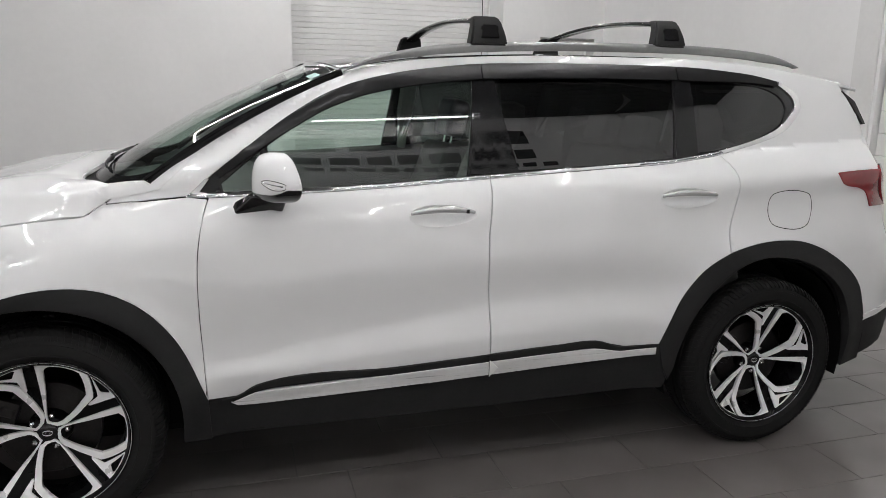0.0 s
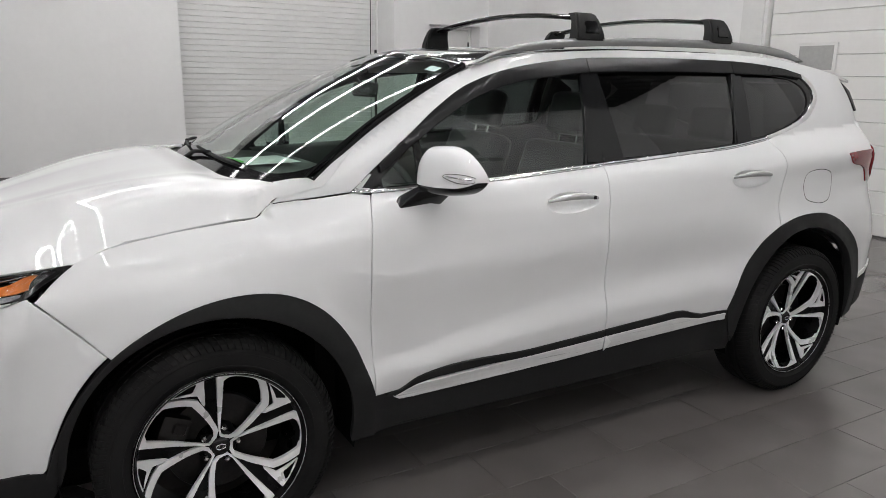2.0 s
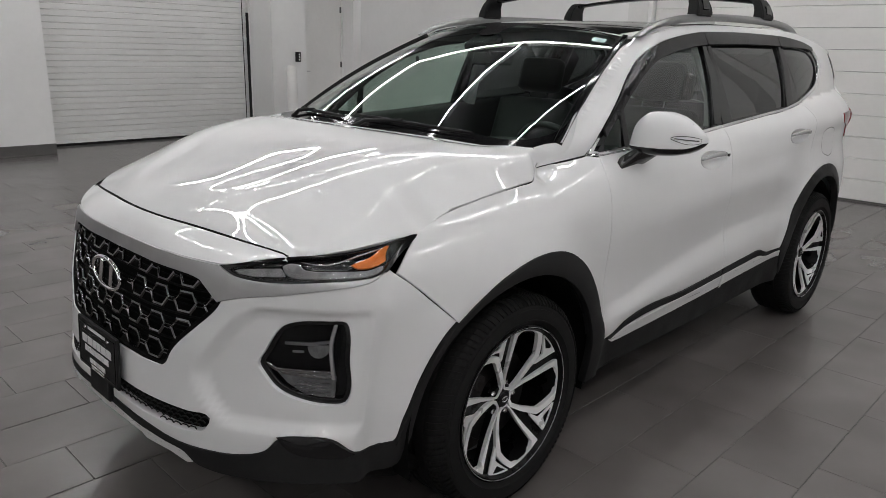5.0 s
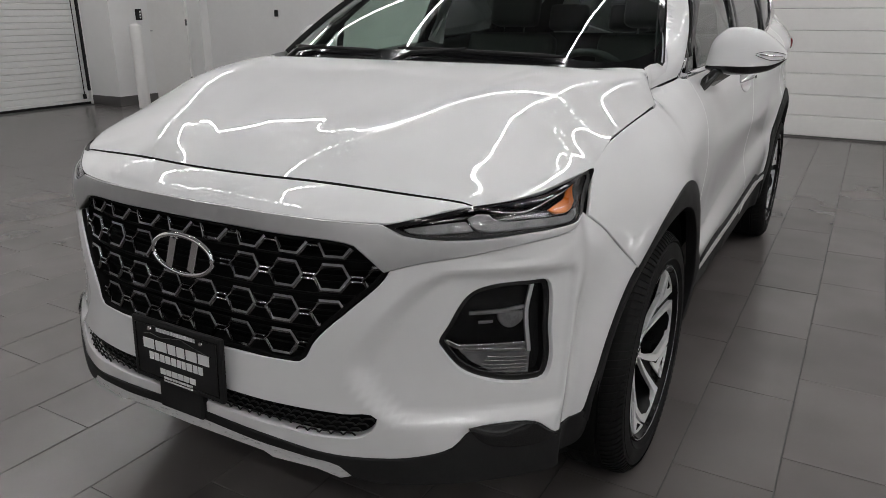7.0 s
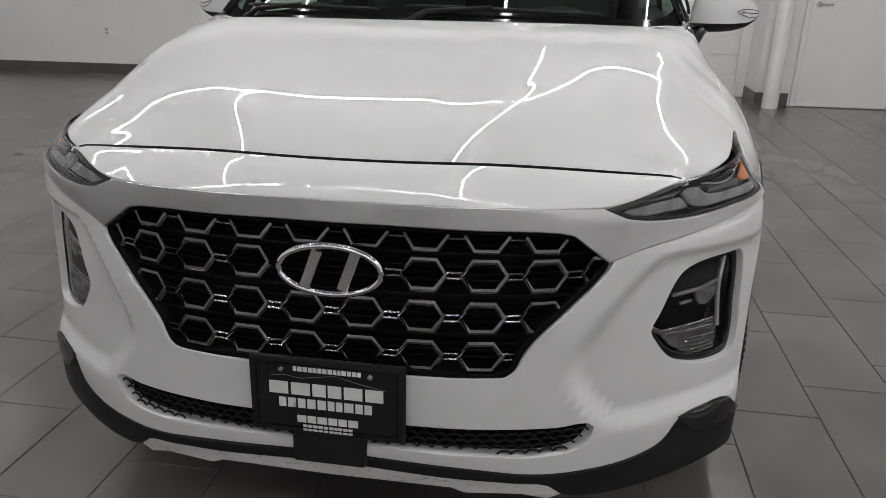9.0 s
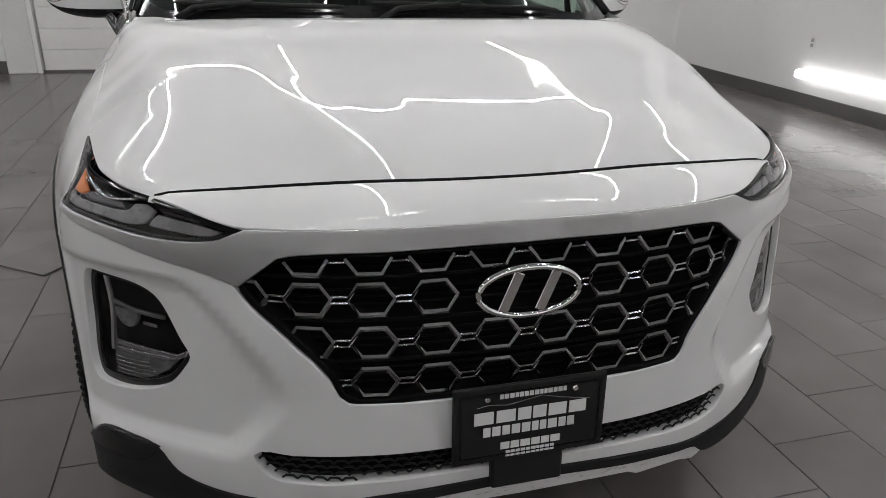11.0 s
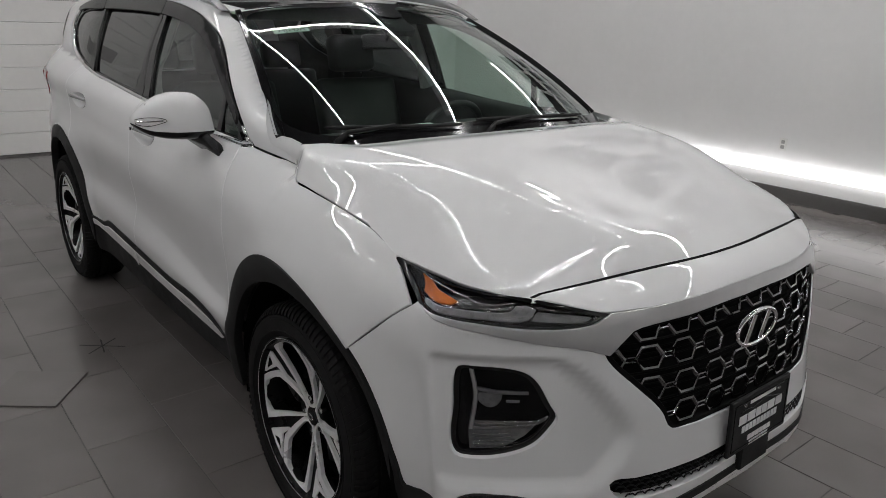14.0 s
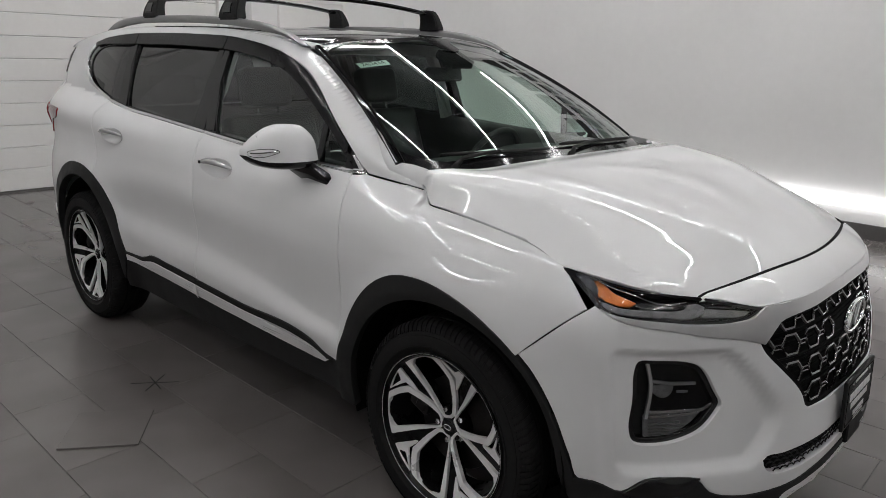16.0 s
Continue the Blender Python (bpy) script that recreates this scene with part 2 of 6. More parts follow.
def sheet(outlines, fn, step=0.03, thick=0.012, side=1, lift=0.0, mirror=False, edge=0.0035):
    """A curved panel: the outlines (the first the rim, the rest holes) filled and laid onto the surface fn(u, v), with a
    folded, softly rounded edge. side: 1 or -1, which way the surface's outer face looks. Normals follow the true surface."""
    outlines = [list(map(tuple, o)) for o in outlines]
    P = np.array(outlines[0])
    lo, hi = P.min(0), P.max(0)
    g = np.array([(u, v) for u in np.arange(lo[0] + step / 2, hi[0], step) for v in np.arange(lo[1] + step / 2, hi[1], step)]).reshape(-1, 2)
    if len(g):
        g = g[inside(outlines, g)]
        allp = np.concatenate([np.array(o) for o in outlines])
        if len(g):
            near = np.array([np.min(((allp - q) ** 2).sum(1)) for q in g])
            g = g[near > (0.45 * step) ** 2]
    verts, edges = [], []
    for o in outlines:
        k = len(verts)
        verts += [Vector(p) for p in o]
        edges += [(k + i, k + (i + 1) % len(o)) for i in range(len(o))]
    verts += [Vector(p) for p in g]
    vs, es, fs, orig_v, orig_e, orig_f = delaunay_2d_cdt(verts, edges, [], 0, 1e-7)
    uv = np.array([tuple(v) for v in vs])
    tri = np.array([f for f in fs if len(f) == 3])
    tri = tri[inside(outlines, uv[tri].mean(1))]
    d = 1e-4

    def at(u, v):
        p = Vector(fn(u, v))
        n = ((Vector(fn(u + d, v)) - p).cross(Vector(fn(u, v + d)) - p)).normalized() * side
        p += n * lift
        if mirror:
            p.y, n.y = -p.y, -n.y
        return p, n
    used = sorted(set(tri.ravel().tolist()))
    idx = {v: i for i, v in enumerate(used)}
    pn = [at(*uv[v]) for v in used]
    co, no = [p for p, _ in pn], [n for _, n in pn]
    faces = []
    for f in tri:
        a, b, c = (idx[v] for v in f)
        fnorm = (co[b] - co[a]).cross(co[c] - co[a])
        faces.append((a, b, c) if fnorm.dot(no[a]) > 0 else (a, c, b))
    # the folded edge: a small round, then a flange inwards
    if thick:
        count = {}
        for f in faces:
            for a, b in zip(f, f[1:] + f[:1]):
                count[(a, b)] = count.get((a, b), 0) + 1
        rim = [(a, b) for (a, b) in count if (b, a) not in count]
        out_dir = {}
        for a, b in rim:
            t = (co[b] - co[a]).normalized()
            for v in (a, b):
                out_dir[v] = out_dir.get(v, Vector()) + t.cross(no[v])
        ring1, ring2 = {}, {}
        for v, o in out_dir.items():
            o.normalize()
            p, n = co[v].copy(), no[v].copy()
            ring1[v] = len(co)
            co.append(p + o * edge * 0.7 - n * edge * 0.9)
            no.append((o + n * 0.25).normalized())
            ring2[v] = len(co)
            co.append(p + o * edge * 0.7 - n * thick)
            no.append(o)
        for a, b in rim:
            faces.append((b, a, ring1[a], ring1[b]))
            faces.append((ring1[b], ring1[a], ring2[a], ring2[b]))
    me = bpy.data.meshes.new("sheet")
    me.from_pydata([tuple(c) for c in co], [], faces)
    me.polygons.foreach_set("use_smooth", [True] * len(me.polygons))
    me.normals_split_custom_set_from_vertices([tuple(n) for n in no])
    return me


# ---- the shape of the car's body: it points to -x, its left side to -y ----
def curve(*kn):
    """Smooth monotone interpolation through (x, y) knots."""
    xs=[k[0] for k in kn]; ys=[k[1] for k in kn]; n=len(xs)
    h=[xs[i+1]-xs[i] for i in range(n-1)]; d=[(ys[i+1]-ys[i])/h[i] for i in range(n-1)]
    m=[d[0]]+[0 if d[i-1]*d[i]<=0 else 2*d[i-1]*d[i]/(d[i-1]+d[i]) for i in range(1,n-1)]+[d[-1]]
    def f(x):
        if x<=xs[0]: return ys[0]+m[0]*(x-xs[0])
        if x>=xs[-1]: return ys[-1]+m[-1]*(x-xs[-1])
        i=0
        while x>xs[i+1]: i+=1
        t=(x-xs[i])/h[i]
        return ys[i]*(1+2*t)*(1-t)**2+h[i]*m[i]*t*(1-t)**2+ys[i+1]*t*t*(3-2*t)+h[i]*m[i+1]*t*t*(t-1)
    return f
def smooth(a,b,x):
    t=min(1,max(0,(x-a)/(b-a))); return t*t*(3-2*t)
AX=1.3825
belt_z=curve((-2.1,.91),(-1.75,.99),(-1.64,1.026),(-1.53,1.047),(-1.43,1.062),(-1.3,1.076),(-1.225,1.083),(-1.15,1.103),(-.9,1.14),(.19,1.199),(1.0,1.247),(1.25,1.28),(1.6,1.31),(2.3,1.34))
belt_y=curve((-2.1,.70),(-1.75,.800),(-1.53,.806),(-1.43,.812),(-1.3,.817),(-1.225,.815),(-1.15,.782),(-1.05,.786),(-.95,.80),(-.8,.818),(0,.826),(1.2,.817),(1.6,.795),(2.0,.76),(2.3,.66))
body_y=curve((-2.0,.84),(-1.75,.885),(-1.6,.905),(-1.4,.918),(-1.0,.922),(0,.928),(1.0,.928),(1.5,.922),(1.8,.905),(2.0,.88),(2.2,.80),(2.35,.68),(2.45,.50))
low=curve((.15,-.085),(.25,-.062),(.35,-.044),(.43,-.033),(.50,-.026),(.58,-.0225),(.68,-.017),(.8,-.006),(.92,0),(1.1,0))
tumble=curve((0,0),(.05,.011),(.1,.024),(.2,.055),(.3,.094),(.4,.142),(.45,.175),(.5,.24))
pillar=curve((-.4,0),(-.17,0),(-.08,.006),(0,.014),(.12,.036),(.28,.060),(.53,.073),(.805,.078),(1.05,.04),(1.3,0),(1.5,0))
shoulder_z=curve((-1.4,.86),(-.9,.872),(-.735,.90),(-.54,.918),(-.13,.939),(.3,.954),(1.0,.985),(2,1.02))
valley_z=curve((-1.2,.575),(-.74,.590),(-.54,.630),(-.34,.662),(-.12,.690),(.37,.728),(.8,.735),(1.2,.735))
swage_z=curve((-1.2,.515),(-.74,.525),(-.3,.560),(.13,.585),(.5,.602),(.8,.605),(1.2,.60))
def door_form(x,z):  # the doors: full at the shoulder, hollow below it, kicked out again over the sill
    zc,zl,zo=shoulder_z(x),valley_z(x),swage_z(x)
    if z>=zc: return 0
    if z>zl: return -.027*(1-smooth(zl,zc,z))
    if z>zo: return -.027+.021*(1-smooth(zo,zl,z))
    return -.006-.027*((zo-z)/(zo-.43))**1.5 if z>.43 else low(z)
def side_y(x,z):
    zt=belt_z(x)
    if z>zt:
        y=belt_y(x)-tumble(z-zt)
        if x<.4:  # the pillar wraps round to the windshield
            d=(x+1.04)*.504-(z-1.172)*.863; l=(x+1.04)*.863+(z-1.172)*.504
            if d<.06 and l>-.17: y-=pillar(l)*(1-max(0,d)/.06)**2
        return y
    w=smooth(-1.02,-.72,x)*smooth(1.10,.75,x)
    b=body_y(x)+low(z)*(1-w)
    if w>0: b+=w*door_form(x,z)
    k=(z-zt+.2)/.2
    if k>0: b+=(belt_y(x)-b)*k**2.4
    for ax in (-AX,AX):
        r=math.hypot(x-ax,z-.37)
        b+=(.034 if ax<0 else .026)*math.exp(-((r-.46)/.085)**2)*(1-max(0,k)**2 if k>0 else 1)
    return b
# front: plan curve of the nose, by way along it from the middle
NOSE=[(0,0),(.2,.008),(.35,.03),(.51,.086),(.6,.132),(.68,.185),(.76,.247),(.82,.315),(.86,.40),(.885,.50),(.90,.60),(.91,.72)]
_s=[0]
for (a,b),(c,d) in zip(NOSE,NOSE[1:]): _s.append(_s[-1]+math.hypot(c-a,d-b))
WIDER=(0,0,0,0,0,0,0,.006,.011,.013,.014,.015)
nose_y=curve(*[(s,p[0]+w) for s,p,w in zip(_s,NOSE,WIDER)]); nose_d=curve(*[(s,p[1]) for s,p in zip(_s,NOSE)])
nose_x=curve((.15,-2.22),(.22,-2.28),(.28,-2.325),(.34,-2.345),(.42,-2.345),(.52,-2.335),(.60,-2.325),(.70,-2.315),(.80,-2.30),(.88,-2.285),(.93,-2.262),(.95,-2.243),(.975,-2.20),(1.0,-2.14))
nose_lean=curve((.70,0),(.76,.008),(.80,.013),(.85,.026),(.876,.034),(.90,.030),(.915,.026),(.93,.024),(1.0,.02))
scoop=curve((.45,.56),(.484,.535),(.544,.472),(.60,.445),(.693,.50),(.762,.562),(.84,.66))
def front(s,z):
    sg=1 if s>=0 else -1
    a=abs(s); y=nose_y(a)
    if z>.87: y-=.060*smooth(.72,1.02,a)*((z-.87)/.11)**1.6
    x=nose_x(z)+nose_d(a)
    if z>.70 and a<.58: x+=nose_lean(z)*(1-(a/.58)**2)**1.3
    if .45<z<.84 and a>.42:
        k=smooth(0,.060,a-scoop(z))*smooth(.985,.925,a)*smooth(.822,.790,z)*smooth(.455,.50,z)
        x+=.024*k
    if a>.93: y+=(side_y(min(x,-1.3),z)-y)*smooth(.93,1.04,a)
    return (x, sg*y, z)
seam_front=lambda y: -2.155+.278*y*y-.150*y**4
def fair(*kn):
    """A curve through knots with its kinks eased over a hand's width, for panels whose gloss shows every kink."""
    f=curve(*kn); w=((-2,.054),(-1,.244),(0,.404),(1,.244),(2,.054))
    return lambda x: sum(k*f(x+d*.042) for d,k in w)
hood_mid=fair((-2.2,.940),(-2.155,.978),(-2.11,1.011),(-2.07,1.0345),(-2.03,1.050),(-1.98,1.0645),(-1.9,1.0865),(-1.8,1.113),(-1.65,1.1505),(-1.45,1.1855),(-1.2,1.204),(-1.0,1.208))
hood_ridge=fair((-2.2,.940),(-2.155,.978),(-2.10,1.019),(-2.03,1.060),(-1.95,1.085),(-1.85,1.111),(-1.7,1.147),(-1.55,1.174),(-1.45,1.187),(-1.33,1.197),(-1.2,1.204),(-1.0,1.208))
hood_rim_z=curve((-2.2,.93),(-2.056,0.944),(-2.024,0.952),(-1.951,0.965),(-1.879,0.974),(-1.789,0.983),(-1.733,0.989),(-1.64,1.027),(-1.53,1.048),(-1.43,1.063),(-1.3,1.077),(-1.225,1.084),(-1.196,1.097),(-1.172,1.112),(-1.15,1.128),(-1.1,1.15),(-1.05,1.165),(-.9,1.20))
hood_rim_y=curve((-2.2,.60),(-2.056,0.664),(-2.024,0.706),(-1.951,0.756),(-1.879,0.778),(-1.789,0.797),(-1.733,0.808),(-1.6,.808),(-1.53,.806),(-1.43,.812),(-1.3,.817),(-1.225,0.8120),(-1.196,0.7991),(-1.172,0.7817),(-1.15,0.7727),(-1.05,.76),(-.9,.76))
ridge_y=curve((-2.25,.17),(-2.10,.258),(-2.05,.30),(-1.95,.372),(-1.84,.44),(-1.6,.53),(-1.42,.585),(-1.1,.64))
hood_fall=curve((-2.1,.78),(-1.9,.80),(-1.7,.82),(-1.3,.62),(-1.1,.36))
hood_bend=curve((-2.2,1.9),(-2.1,2.0),(-1.95,2.2),(-1.85,2.8),(-1.7,4.2),(-1.55,5),(-1.1,5))
hood_flank=curve((-2.2,.78),(-1.6,.78),(-1.4,1.0),(-1.27,1.5),(-1.16,2.8),(-1.0,2.8))
def hood_end(a): return -1.27+.14*max(0,(a-.5)/.27)**2  # rear edge of the hood
def hood(x,y):
    a=abs(y); ye=hood_rim_y(x); ze=hood_rim_z(x); yr=ridge_y(x); s0=seam_front(a)
    xs=x-(s0+2.155)*smooth(.6,0,x-s0); zm=hood_ridge(xs)
    z1=zm-(zm-ze)*hood_fall(x)*max(0,(a-.22)/(ye-.22))**hood_bend(x)  # outer panel
    z1-=(zm-hood_mid(xs))*smooth(yr,.38*yr,a)               # the middle lies lower
    z2=ze+hood_flank(x)*(ye-a)                                         # its flank, which runs on into the fender
    lo=min(z1,z2); z=lo-.005*math.log(math.exp(-(z1-lo)/.005)+math.exp(-(z2-lo)/.005))
    d=a-yr
    z+=.003*smooth(-2.16,-2.02,x)*smooth(-1.2,-1.5,x)*(smooth(-.09,0,d) if d<0 else smooth(.15,0,d))
    z-=.015*smooth(.12,0,hood_end(a)-x)*smooth(.72,.6,a)  # rolls down to its rear edge
    return (x,y,z)
def windshield(u,v):
    b=(-1.24+.02*u*u+.18*u**4, .772*u, 1.186-.014*u*u); t=(-.415+.07*u*u,.592*u,1.634-.056*u*u)
    k=4*v*(1-v)
    return (b[0]+(t[0]-b[0])*v-.012*k, b[1]+(t[1]-b[1])*v, b[2]+(t[2]-b[2])*v+.024*k)
roof_mid=curve((-.45,1.612),(-.40,1.630),(-.2,1.653),(.2,1.670),(.6,1.675),(1.2,1.668),(1.7,1.646),(2.0,1.62),(2.15,1.595))
roof_rim_z=curve((-.45,1.555),(-.36,1.578),(-.2,1.612),(0,1.637),(.5,1.66),(1.0,1.662),(1.4,1.648),(1.7,1.615),(1.95,1.575),(2.15,1.53))
def roof_rim_y(x): return side_y(x,roof_rim_z(x))
def roof(x,y):
    zc=roof_mid(x); ze=roof_rim_z(x)
    return (x,y,zc-(zc-ze)*(abs(y)/roof_rim_y(x))**2.4)
rear_x=curve((.25,2.33),(.35,2.42),(.5,2.455),(.75,2.47),(1.0,2.475),(1.19,2.42),(1.3,2.325),(1.46,2.225),(1.55,2.165),(1.65,2.09))
def rear(y,z): return (rear_x(z)-.36*(abs(y)/.86)**3.2, y, z)
def rear_corner(z):  # where the side meets the rear
    x=1.9
    while x<2.3 and rear(side_y(x,z),z)[0]>x: x+=.002
    return x



CAR = new("suv_car")
tagged(CAR, "white mid-size SUV with black cladding parked on grey tiled floor", "car")


def flip(fn):
    return lambda u, v: (lambda p: (p[0], -p[1], p[2]))(fn(u, v))


def left_side(x, z):
    return (x, -side_y(x, z), z)


GAP = 0.0040


def both(name, outlines, fn, mat, side, parent=None, step=0.03, thick=0.012, lift=0.0, gap=GAP, label="", edge=0.0035):
    """A panel on the car's left side and its twin on the right. Returns both."""
    o2 = [inset(outlines[0], gap)] + [list(h) for h in outlines[1:]] if gap else outlines
    obs = []
    for mirror in (False, True):
        me = sheet(o2, fn, step, thick, side, lift, mirror, edge)
        p = parent[mirror] if isinstance(parent, (list, tuple)) else parent or CAR
        obs.append(part(name, me, mat, p, label))
    return obs


# lines on the side, as (along, up)
ARCH_F = [(-1.862, 0.39), (-1.838, 0.472), (-1.778, 0.595), (-1.672, 0.730), (-1.544, 0.816), (-1.42, 0.861), (-1.289, 0.874), (-1.168, 0.853), (-1.059, 0.790), (-0.966, 0.678), (-0.908, 0.55), (-0.873, 0.449)]
ARCH_R = [(0.875, 0.50), (0.955, 0.672), (1.075, 0.797), (1.215, 0.866), (1.35, 0.897), (1.48, 0.905), (1.61, 0.892), (1.73, 0.842), (1.87, 0.72), (1.95, 0.56), (1.975, 0.47)]
DOOR_F = [(-0.873, 0.449), (-0.878, 0.58), (-0.885, 0.75), (-0.883, 0.91), (-0.874, 1.0), (-0.855, 1.09), (-0.838, 1.138)]
DOOR_B = [(0.17, 0.519), (0.166, 0.685), (0.158, 0.90), (0.163, 1.0), (0.174, 1.08), (0.188, 1.198)]
DOOR_R = [(1.215, 0.866), (1.236, 0.95), (1.262, 1.05), (1.275, 1.15), (1.262, 1.22), (1.226, 1.276)]
VISOR_TOP = [(-0.829, 1.208), (-0.668, 1.333), (-0.545, 1.421), (-0.398, 1.506), (-0.243, 1.561), (-0.016, 1.599), (0.239, 1.621), (0.712, 1.629), (1.047, 1.627), (1.392, 1.605), (1.578, 1.574)]
HOOD_LINE = [(-1.733, 0.993), (-1.64, 1.026), (-1.53, 1.047), (-1.43, 1.062), (-1.3, 1.076), (-1.225, 1.083), (-1.196, 1.096), (-1.172, 1.112)]
SEAM = [(-1.672, 0.730), (-1.75, 0.812), (-1.842, 0.900)]
sm = lambda pts: rounded(pts, 0.02, closed=False)

fender = sm(ARCH_F[3:])[:-1] + sm(DOOR_F[:-1]) + [(-0.843, 1.132), (-0.905, 1.138)] + sm([(-0.905, 1.138), (-1.03, 1.124), (-1.172, 1.112)])[1:-1] + sm(HOOD_LINE[::-1])[:-1] + sm([(-1.733, 0.993), (-1.788, 0.952), (-1.842, 0.900)])[:-1] + sm(SEAM[::-1])[:-1] 
FENDER = both("front_fender", [fender], left_side, PAINT, 1, gap=0.0028)

front_door = sm(DOOR_F)[:-1] + sm([(-0.838, 1.138), (-0.3, 1.168), (0.188, 1.198)])[:-1] + sm(DOOR_B[::-1])[:-1] + [(0.17, 0.519), (-0.2, 0.50), (-0.55, 0.484), (-0.70, 0.476), (-0.735, 0.466), (-0.77, 0.447)]
def cup_hole(x0, x1, z):
    c, w = (x0 + x1) / 2, (x1 - x0) / 2
    return [(c + w * math.cos(t), z - 0.006 + 0.041 * math.sin(t) * (1 - 0.15 * math.cos(t))) for t in np.linspace(0, 2 * math.pi, 29).tolist()[:-1]]


FRONT_DOOR = both("front_door", [front_door, cup_hole(-0.148, 0.110, 1.072)], left_side, PAINT, 1, step=0.011)
rear_door = sm(DOOR_B)[:-1] + sm([(0.188, 1.198), (0.7, 1.228), (1.0, 1.246), (1.226, 1.276)])[:-1] + sm(DOOR_R[::-1])[:-1] + sm(ARCH_R[:4][::-1])[:-1] + [(0.875, 0.50), (0.72, 0.50), (0.60, 0.534), (0.4, 0.53)]
REAR_DOOR = both("rear_door", [rear_door, cup_hole(0.904, 1.170, 1.113)], left_side, PAINT, 1)

WIN_REAR = [(1.226, 1.276), (1.46, 1.33), (1.575, 1.37), (1.645, 1.425), (1.682, 1.475), (1.662, 1.525), (1.578, 1.574)]
WS_EDGE = [(-1.172, 1.112), (-1.118, 1.15), (-1.085, 1.166)] + [(p[0] - 0.004, p[2] - 0.006) for p in (windshield(1, v) for v in np.linspace(0.03, 1, 14).tolist())]
roof_edge = [(x, roof_rim_z(x)) for x in np.linspace(-0.325, 1.93, 60).tolist()]
REAR_EDGE = [(1.93, roof_rim_z(1.93))] + [(rear_corner(z) - 0.004, z) for z in (1.46, 1.38, 1.30, 1.19, 1.1, 1.0, 0.88, 0.75, 0.65, 0.562)]
bodyside = sm(WS_EDGE) + roof_edge[:-1] + sm(REAR_EDGE) + [(1.952, 0.50)] + sm(ARCH_R[3:][::-1])[1:-1] + sm(DOOR_R)[:-1] + sm(WIN_REAR)[:-1] + sm(VISOR_TOP[::-1])[:-1] + [(-0.829, 1.208), (-0.87, 1.17), (-0.905, 1.138)] + sm([(-0.905, 1.138), (-1.03, 1.124), (-1.172, 1.112)])[1:-1]
BODYSIDE = both("body_side", [bodyside], left_side, PAINT, 1, step=0.013)


# foot of the windshield pillar, between the hood's rear corner and the glass
def pillar_foot(sg):
    edge = ((0.03, 1.002), (0.08, 1.004), (0.13, 1.004), (0.19, 1.001), (0.25, 0.999))
    corner = Vector((-1.150, -0.752, hood(-1.152, 0.748)[2] + 0.001))
    inner, outer = [], []
    for v, u in edge:
        p, q, r = (Vector(windshield(-a, c)) for a, c in ((u, v), (u + 1e-3, v), (u, v + 1e-3)))
        n = (q - p).cross(r - p).normalized()
        n = n if n.z > 0 else -n
        inner.append(p + n * 0.0035)
    inner = [corner, corner.lerp(inner[0], 0.5) + Vector((0.0, 0.008, 0.002))] + inner
    for k, p in enumerate(inner):
        x, z = ((-1.158, 1.128), (-1.112, 1.134))[k] if k < 2 else (p.x + 0.034 - 0.004 * k, p.z - 0.036 + 0.003 * k)
        q = Vector(left_side(x, z))
        outer.append(q + Vector((0, -0.0015, 0.0008)))
    bm = bmesh.new()
    rows = []
    for i in range(len(outer) * 4 - 3):
        k, f = divmod(i / 4, 1.0)
        k = int(k)
        a = Vector(outer[k]).lerp(Vector(outer[min(k + 1, 6)]), f)
        b = Vector(inner[k]).lerp(Vector(inner[min(k + 1, 6)]), f)
        row = []
        for j in range(8):
            f = j / 7
            p = a.lerp(b, f) + Vector((-0.35, -0.55, 0.75)) * (0.26 * (a - b).length * f * (1 - f))
            row.append(bm.verts.new((p.x, p.y * -sg, p.z)))
        rows.append(row)
    for r, s in zip(rows, rows[1:]):
        for j in range(7):
            bm.faces.new((r[j], r[j + 1], s[j + 1], s[j]))
    bmesh.ops.recalc_face_normals(bm, faces=bm.faces)
    if sum((f.normal.z for f in bm.faces)) < 0:
        bmesh.ops.reverse_faces(bm, faces=bm.faces)
    smooth_all(part("pillar_foot", bm, PAINT, CAR), 70)


for sg in (-1, 1):
    pillar_foot(sg)

# hood
hood_half = [(seam_front(y), y) for y in np.linspace(0, 0.655, 24).tolist()]
hood_half += sm([(-2.056, 0.660), (-2.024, 0.703), (-1.951, 0.754), (-1.879, 0.776), (-1.789, 0.795), (-1.733, 0.806), (-1.68, 0.806), (-1.62, 0.806)])[1:]
hood_half += [(x, belt_y(x) - 0.002) for x in np.linspace(-1.60, -1.225, 18).tolist()] + [(x, hood_rim_y(x) - 0.001) for x in np.linspace(-1.212, -1.160, 10).tolist()] + [(-1.150, 0.772)]
hood_half += [(hood_end(y), y) for y in np.linspace(0.757, 0, 30).tolist()]
hood_poly = hood_half[:-1] + [(x, -y) for x, y in hood_half[::-1]][:-1]
hood_poly = [p for i, p in enumerate(hood_poly) if math.dist(p, hood_poly[i - 1]) > 1e-4]
HOOD = part("hood", sheet([inset(hood_poly, 0.0005)], hood, 0.012, 0.015, 1), PAINT, CAR)

